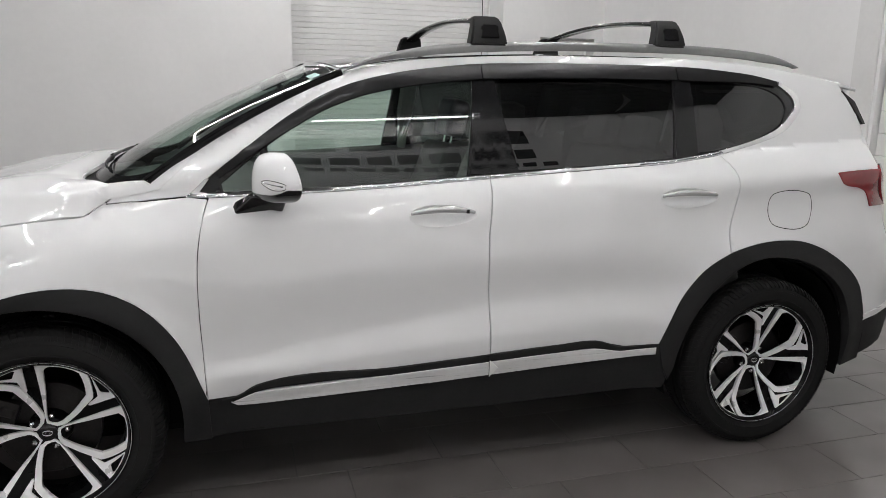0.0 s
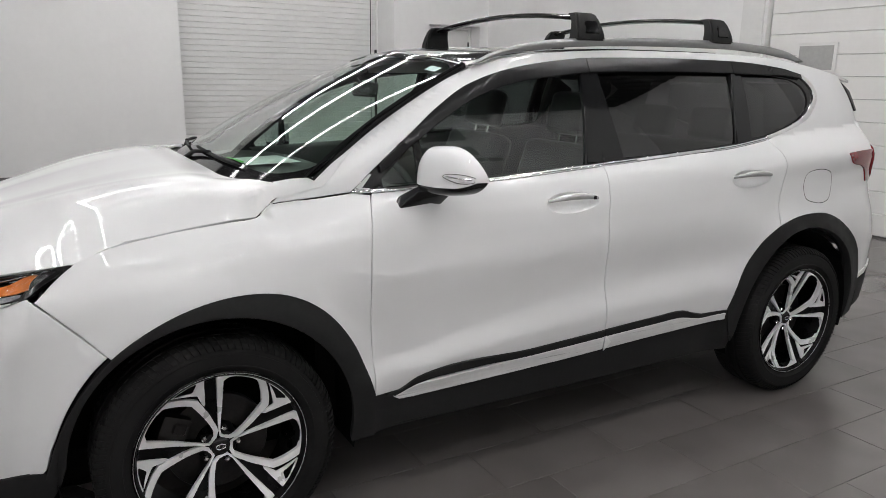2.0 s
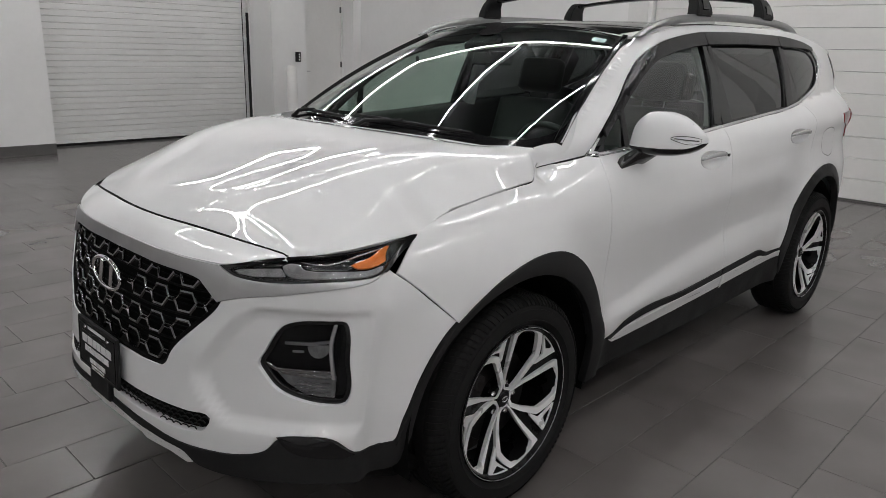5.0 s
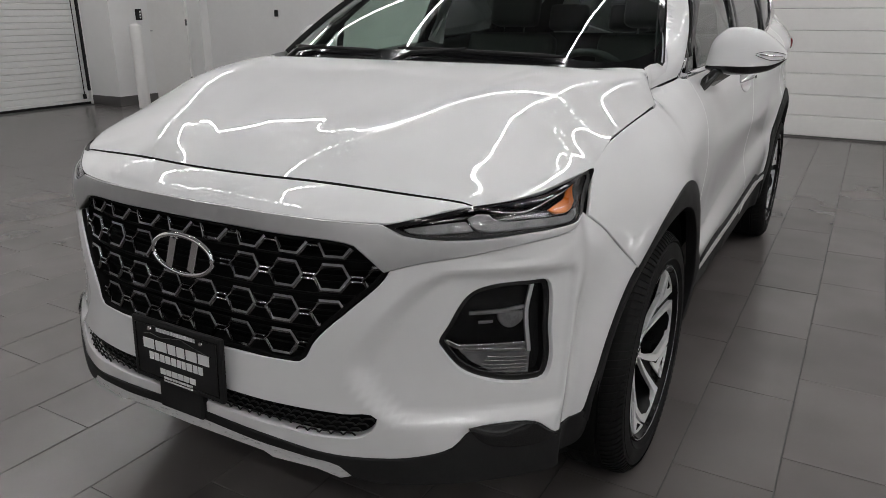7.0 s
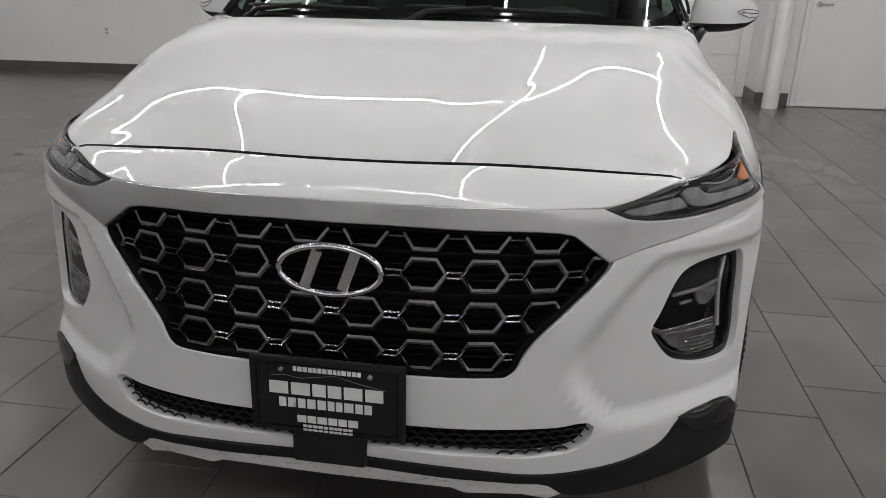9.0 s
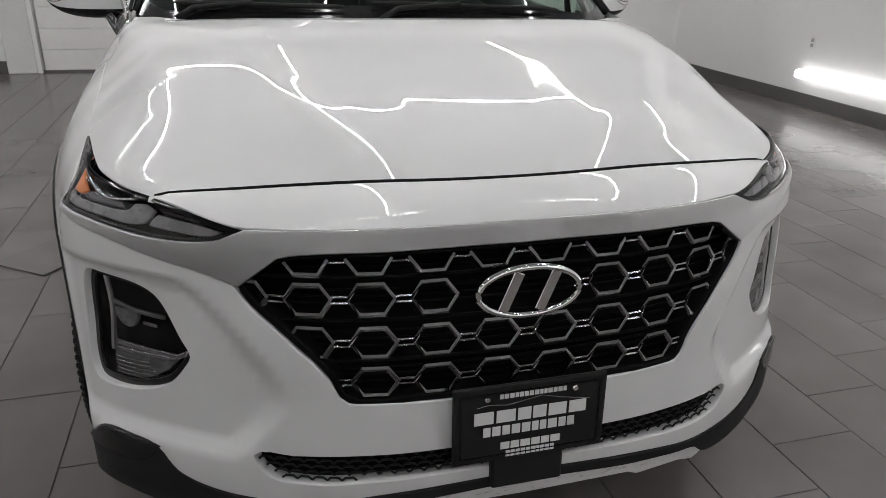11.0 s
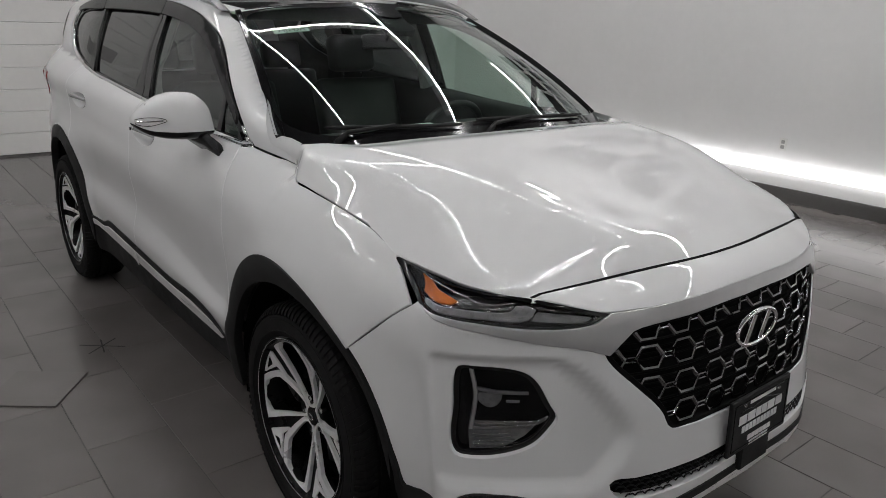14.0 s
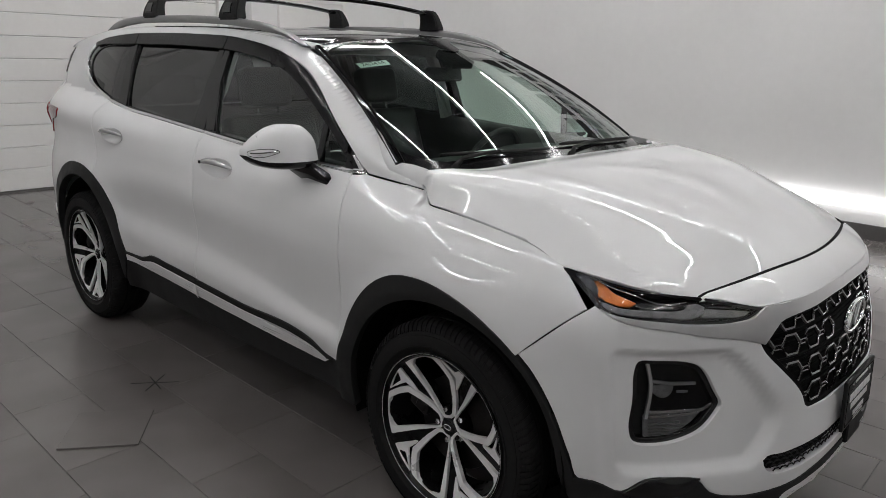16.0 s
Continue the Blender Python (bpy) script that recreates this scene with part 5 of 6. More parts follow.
# door handles: a recessed cup and a bright grip
def handle(doors, x0, x1, z, key):
    for mi, d in enumerate(doors):
        sg = 1 if mi else -1
        cup = bmesh.new()
        n, rows = 28, []
        cx, w = (x0 + x1) / 2, (x1 - x0) / 2
        for r in (1.0, 0.9, 0.7, 0.4, 0.0):
            ringv = []
            for k in range(n):
                t = 2 * math.pi * k / n
                x, zz = cx + w * r * math.cos(t), z - 0.006 + 0.041 * r * math.sin(t) * (1 - 0.15 * math.cos(t))
                depth = 0.0015 - 0.026 * (1 - r * r) if r < 1 else 0.0015
                ringv.append(cup.verts.new(side_line([(x, zz)], depth, mi)[0]))
            rows.append(ringv)
        for a, b in zip(rows, rows[1:]):
            for k in range(n):
                f = (a[k], a[(k + 1) % n], b[(k + 1) % n], b[k])
                cup.faces.new(f)
        bmesh.ops.remove_doubles(cup, verts=cup.verts, dist=1e-5)
        bmesh.ops.recalc_face_normals(cup, faces=cup.faces)
        smooth_all(part("handle_cup", cup, PAINT, d))
        pts = [(x0 + 0.008 + (x1 - x0 - 0.016) * i / 14, z + 0.004 + 0.008 * math.sin(math.pi * i / 14)) for i in range(15)]
        lifts = [0.004 + 0.024 * math.sin(math.pi * i / 14) ** 0.6 for i in range(15)]
        line = [side_line([p], l, mi)[0] for p, l in zip(pts, lifts)]
        grip = smooth_all(part("door_handle", tube(line, [0.005 + 0.0065 * math.sin(math.pi * i / 14) for i in range(15)], 12, flat=1.25), HANDLE, d, "bright door handle"))
        if key:
            kx = Vector(line[12])
            part("request_button", boxed(kx.x - 0.006, kx.x + 0.006, kx.y + sg * 0.010, kx.y + sg * 0.0155, kx.z - 0.008, kx.z + 0.006, 0.001), BLACK_GLOSS, grip)


handle(FRONT_DOOR, -0.150, 0.112, 1.072, True)
handle(REAR_DOOR, 0.902, 1.172, 1.113, False)


# mirrors
def mirror(doors):
    for mi, d in enumerate(doors):
        sg = 1 if mi else -1
        base = new("side_mirror")
        base.parent = d
        cx, cy, cz = -0.618, 0.965, 1.226
        crown = curve((0, 1.222), (0.03, 1.252), (0.11, 1.278), (0.25, 1.301), (0.45, 1.304), (0.63, 1.294), (0.8, 1.269), (0.94, 1.238), (1, 1.219))
        hem = curve((0, 1.170), (0.5, 1.170), (0.8, 1.174), (0.92, 1.184), (1, 1.197))
        keel = curve((0, 1.156), (0.15, 1.142), (0.4, 1.136), (0.6, 1.139), (0.8, 1.151), (0.93, 1.172), (1, 1.193))

        def shape(u, v, grow=1.0):
            # u round the housing's long axis (across the car), v from the root to the tip
            w = math.sin(math.pi * (0.05 + 0.90 * v)) ** 0.45
            c, s = math.cos(u), math.sin(u)
            d = (0.094 - 0.018 * v) * w * grow * (1.0 if c > 0 else 0.40)
            x = cx - 0.02 + 0.075 * v - d * abs(c) ** 0.62 * (1 if c > 0 else -1)
            base_z = hem(v)
            z = base_z + ((crown(v) - base_z) * abs(s) ** 0.72 if s > 0 else (keel(v) - base_z) * abs(s) ** 0.8) * grow
            return (x, sg * (cy - 0.120 + 0.243 * v), z)

        def skin(u0, u1, grow, nu=30, nv=30):
            bm = bmesh.new()
            g = [[bm.verts.new(shape(u0 + (u1 - u0) * i / nu, j / nv, grow)) for j in range(nv + 1)] for i in range(nu + 1)]
            for i in range(nu):
                for j in range(nv):
                    bm.faces.new((g[i][j], g[i + 1][j], g[i + 1][j + 1], g[i][j + 1]))
            for j in range(nv):
                bm.faces.new((g[0][j], g[0][j + 1], g[nu][j + 1], g[nu][j]))
            for col in (0, nv):
                bm.faces.new([g[i][col] for i in range(nu + 1)])
            bmesh.ops.recalc_face_normals(bm, faces=bm.faces)
            return bm
        smooth_all(part("mirror_cap", skin(0, math.pi, 1.0), PAINT, base), 42)
        smooth_all(part("mirror_shell", skin(math.pi, 2 * math.pi, 0.96), BLACK_GLOSS, base, "gloss black lower shell"), 42)
        foot = [(-0.792, 0.862, 1.048), (-0.755, 0.862, 1.128), (-0.600, 0.858, 1.145), (-0.600, 0.858, 1.070)]
        head = [(-0.700, 0.905, 1.150), (-0.690, 0.880, 1.166), (-0.585, 0.880, 1.166), (-0.585, 0.945, 1.148)]
        arm = bmesh.new()
        fv = [[arm.verts.new((x, sg * y, z)) for x, y, z in ring] for ring in (foot, head)]
        for i in range(4):
            arm.faces.new((fv[0][i], fv[0][(i + 1) % 4], fv[1][(i + 1) % 4], fv[1][i]))
        arm.faces.new(fv[0])
        arm.faces.new(fv[1])
        bmesh.ops.recalc_face_normals(arm, faces=arm.faces)
        bmesh.ops.bevel(arm, geom=list(arm.edges), offset=0.008, segments=3, profile=0.6, affect="EDGES")
        smooth_all(part("mirror_arm", arm, BLACK_GLOSS, base), 40)
        glassm = boxed(-0.001, 0.001, -0.085, 0.085, -0.055, 0.055, 0.0, m=Matrix.Translation((cx + 0.030, sg * (cy + 0.0), cz - 0.015)) @ Matrix.Rotation(radians(sg * 8), 4, "Z"))
        part("mirror_glass", glassm, CHROME, base)
        # indicator lamp let into the cap
        sig = bmesh.new()
        n = 16
        a_, b_ = [], []
        for i in range(n + 1):
            t = i / n
            v = 0.64 + 0.345 * t
            k = 0.05 + 0.95 * t ** 0.8
            a_.append(sig.verts.new(shape(0.20 + 0.30 * k, v, 1.02)))
            b_.append(sig.verts.new(shape(0.20 - 0.16 * k, v, 1.02)))
        for i in range(n):
            sig.faces.new((a_[i], a_[i + 1], b_[i + 1], b_[i]))
        bmesh.ops.recalc_face_normals(sig, faces=sig.faces)
        lens_ = smooth_all(part("indicator", sig, BRUSHED, base, "clear indicator lens"))
        rim_pts = []
        for i in range(n + 1):
            k = 0.05 + 0.95 * (i / n) ** 0.8
            rim_pts.append((shape(0.20 + 0.30 * k, 0.64 + 0.345 * i / n, 1.025), shape(0.20 - 0.16 * k, 0.64 + 0.345 * i / n, 1.025), shape(0.20 + 0.06 * k, 0.64 + 0.345 * i / n, 1.03)))
        part("indicator_rim", tube([r[0] for r in rim_pts] + [r[1] for r in rim_pts[::-1]], 0.0012, 6, closed=True), PLASTIC, lens_)
        part("indicator_line", tube([r[2] for r in rim_pts[2:-1]], 0.0026, 6), CHROME, lens_)


mirror(FRONT_DOOR)

# roof rails and crossbars
RAIL_P = [(-0.345, 1.588), (-0.25, 1.632), (-0.12, 1.665), (0.05, 1.690), (0.35, 1.708), (0.75, 1.718), (1.15, 1.720), (1.45, 1.710), (1.65, 1.694), (1.78, 1.668), (1.83, 1.650)]
rail_z = curve(*RAIL_P)
rail_y = curve((-0.37, 0.640), (-0.1, 0.642), (0.3, 0.638), (0.9, 0.622), (1.4, 0.594), (1.86, 0.53))
for sg in (-1, 1):
    bm = bmesh.new()
    rows = []
    xs = np.linspace(-0.345, 1.83, 60).tolist()
    for i, x in enumerate(xs):
        t = i / 59
        h = 0.006 + 0.028 * min(1, t / 0.14, (1 - t) / 0.09) ** 0.7
        z, y = rail_z(x), rail_y(x)
        sec = [(0.014, -h), (0.020, -h * 0.45), (0.016, -0.006), (0.006, 0.0), (-0.010, -0.002), (-0.017, -0.010), (-0.019, -h * 0.5), (-0.018, -h)]
        rows.append([bm.verts.new((x, sg * (y + dy), z + dz)) for dy, dz in sec])
    for a, b in zip(rows, rows[1:]):
        for k in range(7):
            bm.faces.new((a[k], a[k + 1], b[k + 1], b[k]))
    bm.faces.new(rows[0])
    bm.faces.new(rows[-1][::-1])
    bmesh.ops.recalc_face_normals(bm, faces=bm.faces)
    smooth_all(part("roof_rail", bm, RAIL, CAR, "grey metal roof rail"), 50)


def crossbar(x):
    bar = new("roof_crossbar")
    bar.parent = CAR
    ys = np.linspace(-0.56, 0.56, 41).tolist()
    zr = rail_z(x)
    line = [(x - 0.02, y, zr + 0.082 + 0.035 * (1 - (y / 0.56) ** 2)) for y in ys]
    bm = bmesh.new()
    rows = []
    for p in line:
        rows.append([bm.verts.new((p[0] + 0.034 * math.cos(t), p[1], p[2] + 0.011 * math.sin(t))) for t in np.linspace(0, 2 * math.pi, 15).tolist()[:-1]])
    for a, b in zip(rows, rows[1:]):
        for k in range(14):
            bm.faces.new((a[k], a[(k + 1) % 14], b[(k + 1) % 14], b[k]))
    bmesh.ops.recalc_face_normals(bm, faces=bm.faces)
    smooth_all(part("bar", bm, BLACK_GLOSS, bar))
    for sg in (-1, 1):
        y0 = rail_y(x)
        foot = bmesh.new()
        # a tapered tower: wide at the rail, leaning inwards to the bar
        secs = [(zr - 0.012, 0.078, y0 + 0.028, y0 - 0.030), (zr + 0.016, 0.074, y0 + 0.027, y0 - 0.030), (zr + 0.05, 0.066, y0 + 0.014, y0 - 0.034), (zr + 0.082, 0.058, y0 - 0.004, y0 - 0.052), (zr + 0.098, 0.050, y0 - 0.022, y0 - 0.085)]
        rows = []
        for z, hw, yo, yi in secs:
            rows.append([foot.verts.new((x - 0.015 + dx, sg * y, z)) for dx, y in ((-hw, yo), (hw, yo), (hw, yi), (-hw, yi))])
        for a, b in zip(rows, rows[1:]):
            for k in range(4):
                foot.faces.new((a[k], a[(k + 1) % 4], b[(k + 1) % 4], b[k]))
        foot.faces.new(rows[0])
        foot.faces.new(rows[-1])
        bmesh.ops.recalc_face_normals(foot, faces=foot.faces)
        bmesh.ops.bevel(foot, geom=list(foot.edges), offset=0.007, segments=2, affect="EDGES")
        ft = smooth_all(part("bar_foot", foot, PLASTIC, bar), 40)
        cover = bmesh.new()
        pts = [(-0.042, 0.014), (0.044, 0.014), (0.036, 0.064), (-0.030, 0.064)]
        ov = [cover.verts.new((x - 0.012 + dx, sg * (y0 + 0.0315 - 0.36 * max(0, dz - 0.016) - 0.0), zr + dz)) for dx, dz in pts]
        iv = [cover.verts.new((x - 0.012 + dx, sg * (y0 + 0.012 - 0.36 * max(0, dz - 0.016)), zr + dz)) for dx, dz in pts]
        cover.faces.new(ov)
        for k in range(4):
            cover.faces.new((ov[k], ov[(k + 1) % 4], iv[(k + 1) % 4], iv[k]))
        bmesh.ops.recalc_face_normals(cover, faces=cover.faces)
        bmesh.ops.bevel(cover, geom=[e for e in cover.edges if len(e.link_faces) == 2], offset=0.005, segments=2, affect="EDGES")
        smooth_all(part("lock_cover", cover, BLACK_GLOSS, ft), 40)


crossbar(0.245)
crossbar(1.085)

# windshield surround, cowl, wipers
ws_side = [(0.90, -0.03), (0.955, -0.012), (0.985, 0.02), (0.994, 0.08), (0.996, 0.16), (1.004, 0.24)] + [(1.015, v) for v in np.linspace(0.3, 1, 14).tolist()]
ws_out = [(u, -0.03) for u in np.linspace(-0.88, 0.88, 40).tolist()] + ws_side + [(u, 1.0) for u in np.linspace(1, -1, 40).tolist()] + [(-a, b) for a, b in ws_side[::-1]]
ws_in = rounded([(-0.955, 0.075, 0), (-0.5, 0.055, 0), (0, 0.05, 0), (0.5, 0.055, 0), (0.955, 0.075, 0), (0.978, 0.4, 0), (0.978, 0.88, 0), (0.955, 0.94, 0), (0.4, 0.945, 0), (0.12, 0.94, 0), (0.10, 0.86, 0), (-0.10, 0.86, 0), (-0.12, 0.94, 0), (-0.4, 0.945, 0), (-0.955, 0.94, 0), (-0.978, 0.88, 0), (-0.978, 0.4, 0)], 0.05)
part("windshield_band", sheet([ws_out, ws_in], windshield, 0.06, 0.0, 1, -0.0035), BLACK_GLOSS, WS)
cowl = bmesh.new()
rows = []
for u in np.linspace(-0.985, 0.985, 47).tolist():
    b = windshield(u, 0.0)
    hy = 0.775 * u
    hx = hood_end(abs(hy)) - 0.004
    rows.append([cowl.verts.new((b[0] + 0.02, b[1], b[2] + 0.010)), cowl.verts.new((b[0] - 0.02, b[1], b[2] - 0.012)), cowl.verts.new((hx - 0.01, hy, hood(hx, hy)[2] - 0.022)), cowl.verts.new((hx - 0.04, hy, hood(hx, hy)[2] - 0.06))])
for a, b in zip(rows, rows[1:]):
    for k in range(3):
        cowl.faces.new((a[k], a[k + 1], b[k + 1], b[k]))
bmesh.ops.recalc_face_normals(cowl, faces=cowl.faces)
smooth_all(part("cowl_panel", cowl, PLASTIC, CAR))


def wiper(u0, v0, u1, v1):
    w = new("wiper")
    w.parent = CAR

    def on(u, v, l):
        p = Vector(windshield(u, v))
        n = (Vector(windshield(u + 1e-3, v)) - p).cross(Vector(windshield(u, v + 1e-3)) - p).normalized()
        return p - n * l
    pts = [on(u0 + (u1 - u0) * i / 12, v0 + (v1 - v0) * i / 12, 0.016) for i in range(13)]
    smooth_all(part("wiper_blade", tube(pts, [0.003] + [0.0055] * 11 + [0.003], 8, flat=1.3), PLASTIC, w))
    arm = [on(u0 - 0.02, v0 - 0.07, 0.008), on(u0 + (u1 - u0) * 0.12, v0 - 0.03, 0.020), on(u0 + (u1 - u0) * 0.45, (v0 + v1) / 2 + 0.005, 0.022)]
    smooth_all(part("wiper_arm", tube(arm, [0.012, 0.008, 0.0055], 8), PLASTIC, w))


wiper(0.12, 0.044, -0.66, 0.026)
wiper(0.84, 0.050, 0.22, 0.026)

# tail lamps, spoiler, rear bumper corners
TL = [(1.79, 1.196, 1), (1.93, 1.203), (rear_corner(1.205), 1.205, 1), (rear_corner(1.03), 1.03, 1), (2.04, 1.035, 1), (2.0, 1.10), (1.95, 1.124), (1.83, 1.150)]
both("tail_lamp", [rounded(TL, 0.02)], left_side, RED_LENS, 1, None, 0.03, 0.01, 0.006, gap=0)
TLR = [(side_y(rear_corner(1.2), 1.2), 1.205), (side_y(rear_corner(1.03), 1.03), 1.04), (0.70, 1.02), (0.45, 1.06), (0.40, 1.12), (0.45, 1.18), (0.70, 1.205)]
for sg in (-1, 1):
    part("tail_lamp_inner", sheet([[(sg * a, b) for a, b in rounded(TLR, 0.03)]], rear, 0.05, 0.01, 1, 0.008), RED_LENS, CAR)
sp = bmesh.new()
rows = []
for y in np.linspace(-0.56, 0.56, 25).tolist():
    k = 1 - 0.25 * (abs(y) / 0.56) ** 3
    x0 = 1.97
    rows.append([sp.verts.new((x0, y, roof(x0, y)[2] + 0.004)), sp.verts.new((2.14 * k + x0 * (1 - k), y, roof(2.1, y)[2] + 0.010)), sp.verts.new((2.20 * k + x0 * (1 - k), y, roof(2.1, y)[2] - 0.012)), sp.verts.new((2.10 * k + x0 * (1 - k), y, roof(2.1, y)[2] - 0.05))])
for a, b in zip(rows, rows[1:]):
    for k in range(3):
        sp.faces.new((a[k], a[k + 1], b[k + 1], b[k]))
for r in (rows[0], rows[-1]):
    sp.faces.new(r)
bmesh.ops.recalc_face_normals(sp, faces=sp.faces)
smooth_all(part("roof_spoiler", sp, PAINT, CAR), 45)
both("spoiler_fin", [[(1.947, 1.544), (2.02, 1.5), (2.08, 1.4), (2.061, 1.4), (1.989, 1.5)]], left_side, BLACK_GLOSS, 1, None, 0.03, 0.01, 0.004, gap=0)
both("bumper_corner", [sm([(1.968, 0.495), (2.06, 0.508), (rear_corner(0.52), 0.524)])[:-1] + [(rear_corner(z) + 0.002, z) for z in (0.52, 0.48, 0.44, 0.40, 0.365)] + sm([(2.10, 0.352), (1.99, 0.335), (1.86, 0.325)])[:-1] + [(1.99, 0.325), (1.985, 0.42)]], left_side, PLASTIC, 1, None, 0.03, 0.03, 0.005, gap=0.0005)
both("bumper_strip", [[(1.956, 0.503), (2.06, 0.516), (rear_corner(0.54), 0.531), (rear_corner(0.57), 0.563), (2.06, 0.543), (1.950, 0.527)]], left_side, BRUSHED, 1, None, 0.03, 0.012, 0.006, gap=0)


# ---- inside the car ----
def soft_box(x0, x1, y0, y1, z0, z1, bevel, tilt=0.0, at=(0, 0, 0), seg=4):
    return boxed(x0, x1, y0, y1, z0, z1, bevel, m=Matrix.Translation(at) @ Matrix.Rotation(radians(tilt), 4, "Y"), seg=seg)


def seat(y):
    s = new("front_seat")
    s.parent = CAR
    smooth_all(part("cushion", soft_box(-0.27, 0.25, -0.25, 0.25, -0.07, 0.07, 0.05, -6, (-0.08, y, 0.66)), LEATHER, s), 60)
    smooth_all(part("backrest", soft_box(-0.07, 0.07, -0.25, 0.25, 0.0, 0.60, 0.06, 20, (0.18, y, 0.68)), LEATHER, s), 60)
    smooth_all(part("headrest", soft_box(-0.055, 0.055, -0.135, 0.135, 0.0, 0.20, 0.05, 14, (0.385, y, 1.285)), LEATHER, s), 60)
    for dy in (-0.06, 0.06):
        part("headrest_post", tube([(0.37, y + dy, 1.20), (0.40, y + dy, 1.32)], 0.007, 8), CHROME, s)


seat(-0.37)
seat(0.37)
bench = new("rear_bench")
bench.parent = CAR
smooth_all(part("cushion", soft_box(-0.25, 0.25, -0.62, 0.62, -0.07, 0.07, 0.05, -5, (0.85, 0, 0.66)), LEATHER, bench), 60)
smooth_all(part("backrest", soft_box(-0.07, 0.07, -0.62, 0.62, 0.0, 0.58, 0.05, 22, (1.12, 0, 0.68)), LEATHER, bench), 60)
for y in (-0.40, 0.0, 0.40):
    smooth_all(part("headrest", soft_box(-0.05, 0.05, -0.13, 0.13, 0.0, 0.17, 0.045, 14, (1.335, y, 1.24)), LEATHER, bench), 60)
third = part("luggage_cover", boxed(1.45, 2.15, -0.62, 0.62, 1.02, 1.05, 0.01), TRIM_DARK, CAR)

dash = bmesh.new()
rows = []
for y in np.linspace(-0.74, 0.74, 25).tolist():
    k = abs(y) / 0.74
    hump = 0.018 * math.exp(-((y + 0.37) / 0.16) ** 2)
    sec = [(-1.20 + 0.20 * k * k, 1.135 - 0.02 * k), (-1.0 + 0.10 * k, 1.142), (-0.75, 1.135 + hump), (-0.64, 1.115 + hump * 1.2), (-0.60, 1.06), (-0.62, 0.95), (-0.66, 0.70)]
    rows.append([dash.verts.new((x, y, z)) for x, z in sec])
for a, b in zip(rows, rows[1:]):
    for k in range(6):
        dash.faces.new((a[k], a[k + 1], b[k + 1], b[k]))
bmesh.ops.recalc_face_normals(dash, faces=dash.faces)
smooth_all(part("dashboard", dash, TRIM_DARK, CAR))
part("centre_screen", boxed(-0.012, 0.012, -0.12, 0.12, -0.065, 0.065, 0.006, m=Matrix.Translation((-0.60, 0.0, 1.06)) @ Matrix.Rotation(radians(-12), 4, "Y")), BLACK_GLOSS, CAR)
sw = Matrix.Translation((-0.50, -0.37, 1.035)) @ Matrix.Rotation(radians(-25), 4, "Y")
STEER = smooth_all(part("steering_wheel", tube([sw @ Vector((0, 0.185 * math.cos(t), 0.185 * math.sin(t))) for t in np.linspace(0, 2 * math.pi, 41).tolist()[:-1]], 0.016, 10, True), LEATHER, CAR))
part("steering_hub", boxed(-0.02, 0.03, -0.075, 0.075, -0.06, 0.05, 0.02, m=sw, seg=3), TRIM_DARK, STEER)
for a in (0.15, math.pi - 0.15, -math.pi / 2):
    part("steering_spoke", tube([sw @ Vector((0, 0.05 * math.cos(a), 0.05 * math.sin(a))), sw @ Vector((0, 0.18 * math.cos(a), 0.18 * math.sin(a)))], 0.016, 8, flat=0.5), SATIN, STEER)
part("centre_console", boxed(-0.62, 0.30, -0.11, 0.11, 0.45, 0.78, 0.03, seg=2), TRIM_DARK, CAR)
part("cabin_floor", boxed(-0.9, 2.2, -0.72, 0.72, 0.36, 0.42), TRIM_DARK, CAR)
part("firewall", boxed(-1.02, -0.95, -0.74, 0.74, 0.30, 1.08), DARK, CAR)
both("door_card", [[(-0.82, 0.50), (1.18, 0.50), (1.30, 0.70), (1.30, 1.20), (1.15, 1.235), (0.19, 1.185), (-0.80, 1.13)]], left_side, TRIM_DARK, 1, None, 0.06, 0.0, -0.075, gap=0)
for sg in (-1, 1):
    shelf = bmesh.new()
    xs = np.linspace(-0.82, 1.25, 30).tolist()
    a_ = [shelf.verts.new((x, sg * (belt_y(x) - 0.018), belt_z(x) + 0.004)) for x in xs]
    b_ = [shelf.verts.new((x, sg * (belt_y(x) - 0.12), belt_z(x) - 0.012)) for x in xs]
    c_ = [shelf.verts.new((x, sg * (belt_y(x) - 0.13), belt_z(x) - 0.30)) for x in xs]
    for i in range(29):
        shelf.faces.new((a_[i], a_[i + 1], b_[i + 1], b_[i]))
        shelf.faces.new((b_[i], b_[i + 1], c_[i + 1], c_[i]))
    bmesh.ops.recalc_face_normals(shelf, faces=shelf.faces)
    smooth_all(part("door_trim_top", shelf, TRIM_DARK, CAR))
    # pillar linings
    for x0, z0, x1, z1, r in ((0.215, 1.20, 0.235, 1.58, 0.05), (1.12, 1.26, 1.14, 1.56, 0.05)):
        part("pillar_lining", tube([(x0, sg * (side_y(x0, z0) - 0.055), z0), ((x0 + x1) / 2, sg * (side_y(x0, (z0 + z1) / 2) - 0.055), (z0 + z1) / 2), (x1, sg * (side_y(x1, z1) - 0.06), z1)], r, 8, flat=0.5), HEADLINER if x0 < 1 else TRIM_DARK, CAR)
liner = part("headliner", sheet([mirrored([(b * 0.97, a) for a, b in roof_half if a > -0.32 and a < 1.98])], lambda y, x: (x, y, roof(x, y)[2] - 0.045), 0.08, 0.0, 1), HEADLINER, CAR)
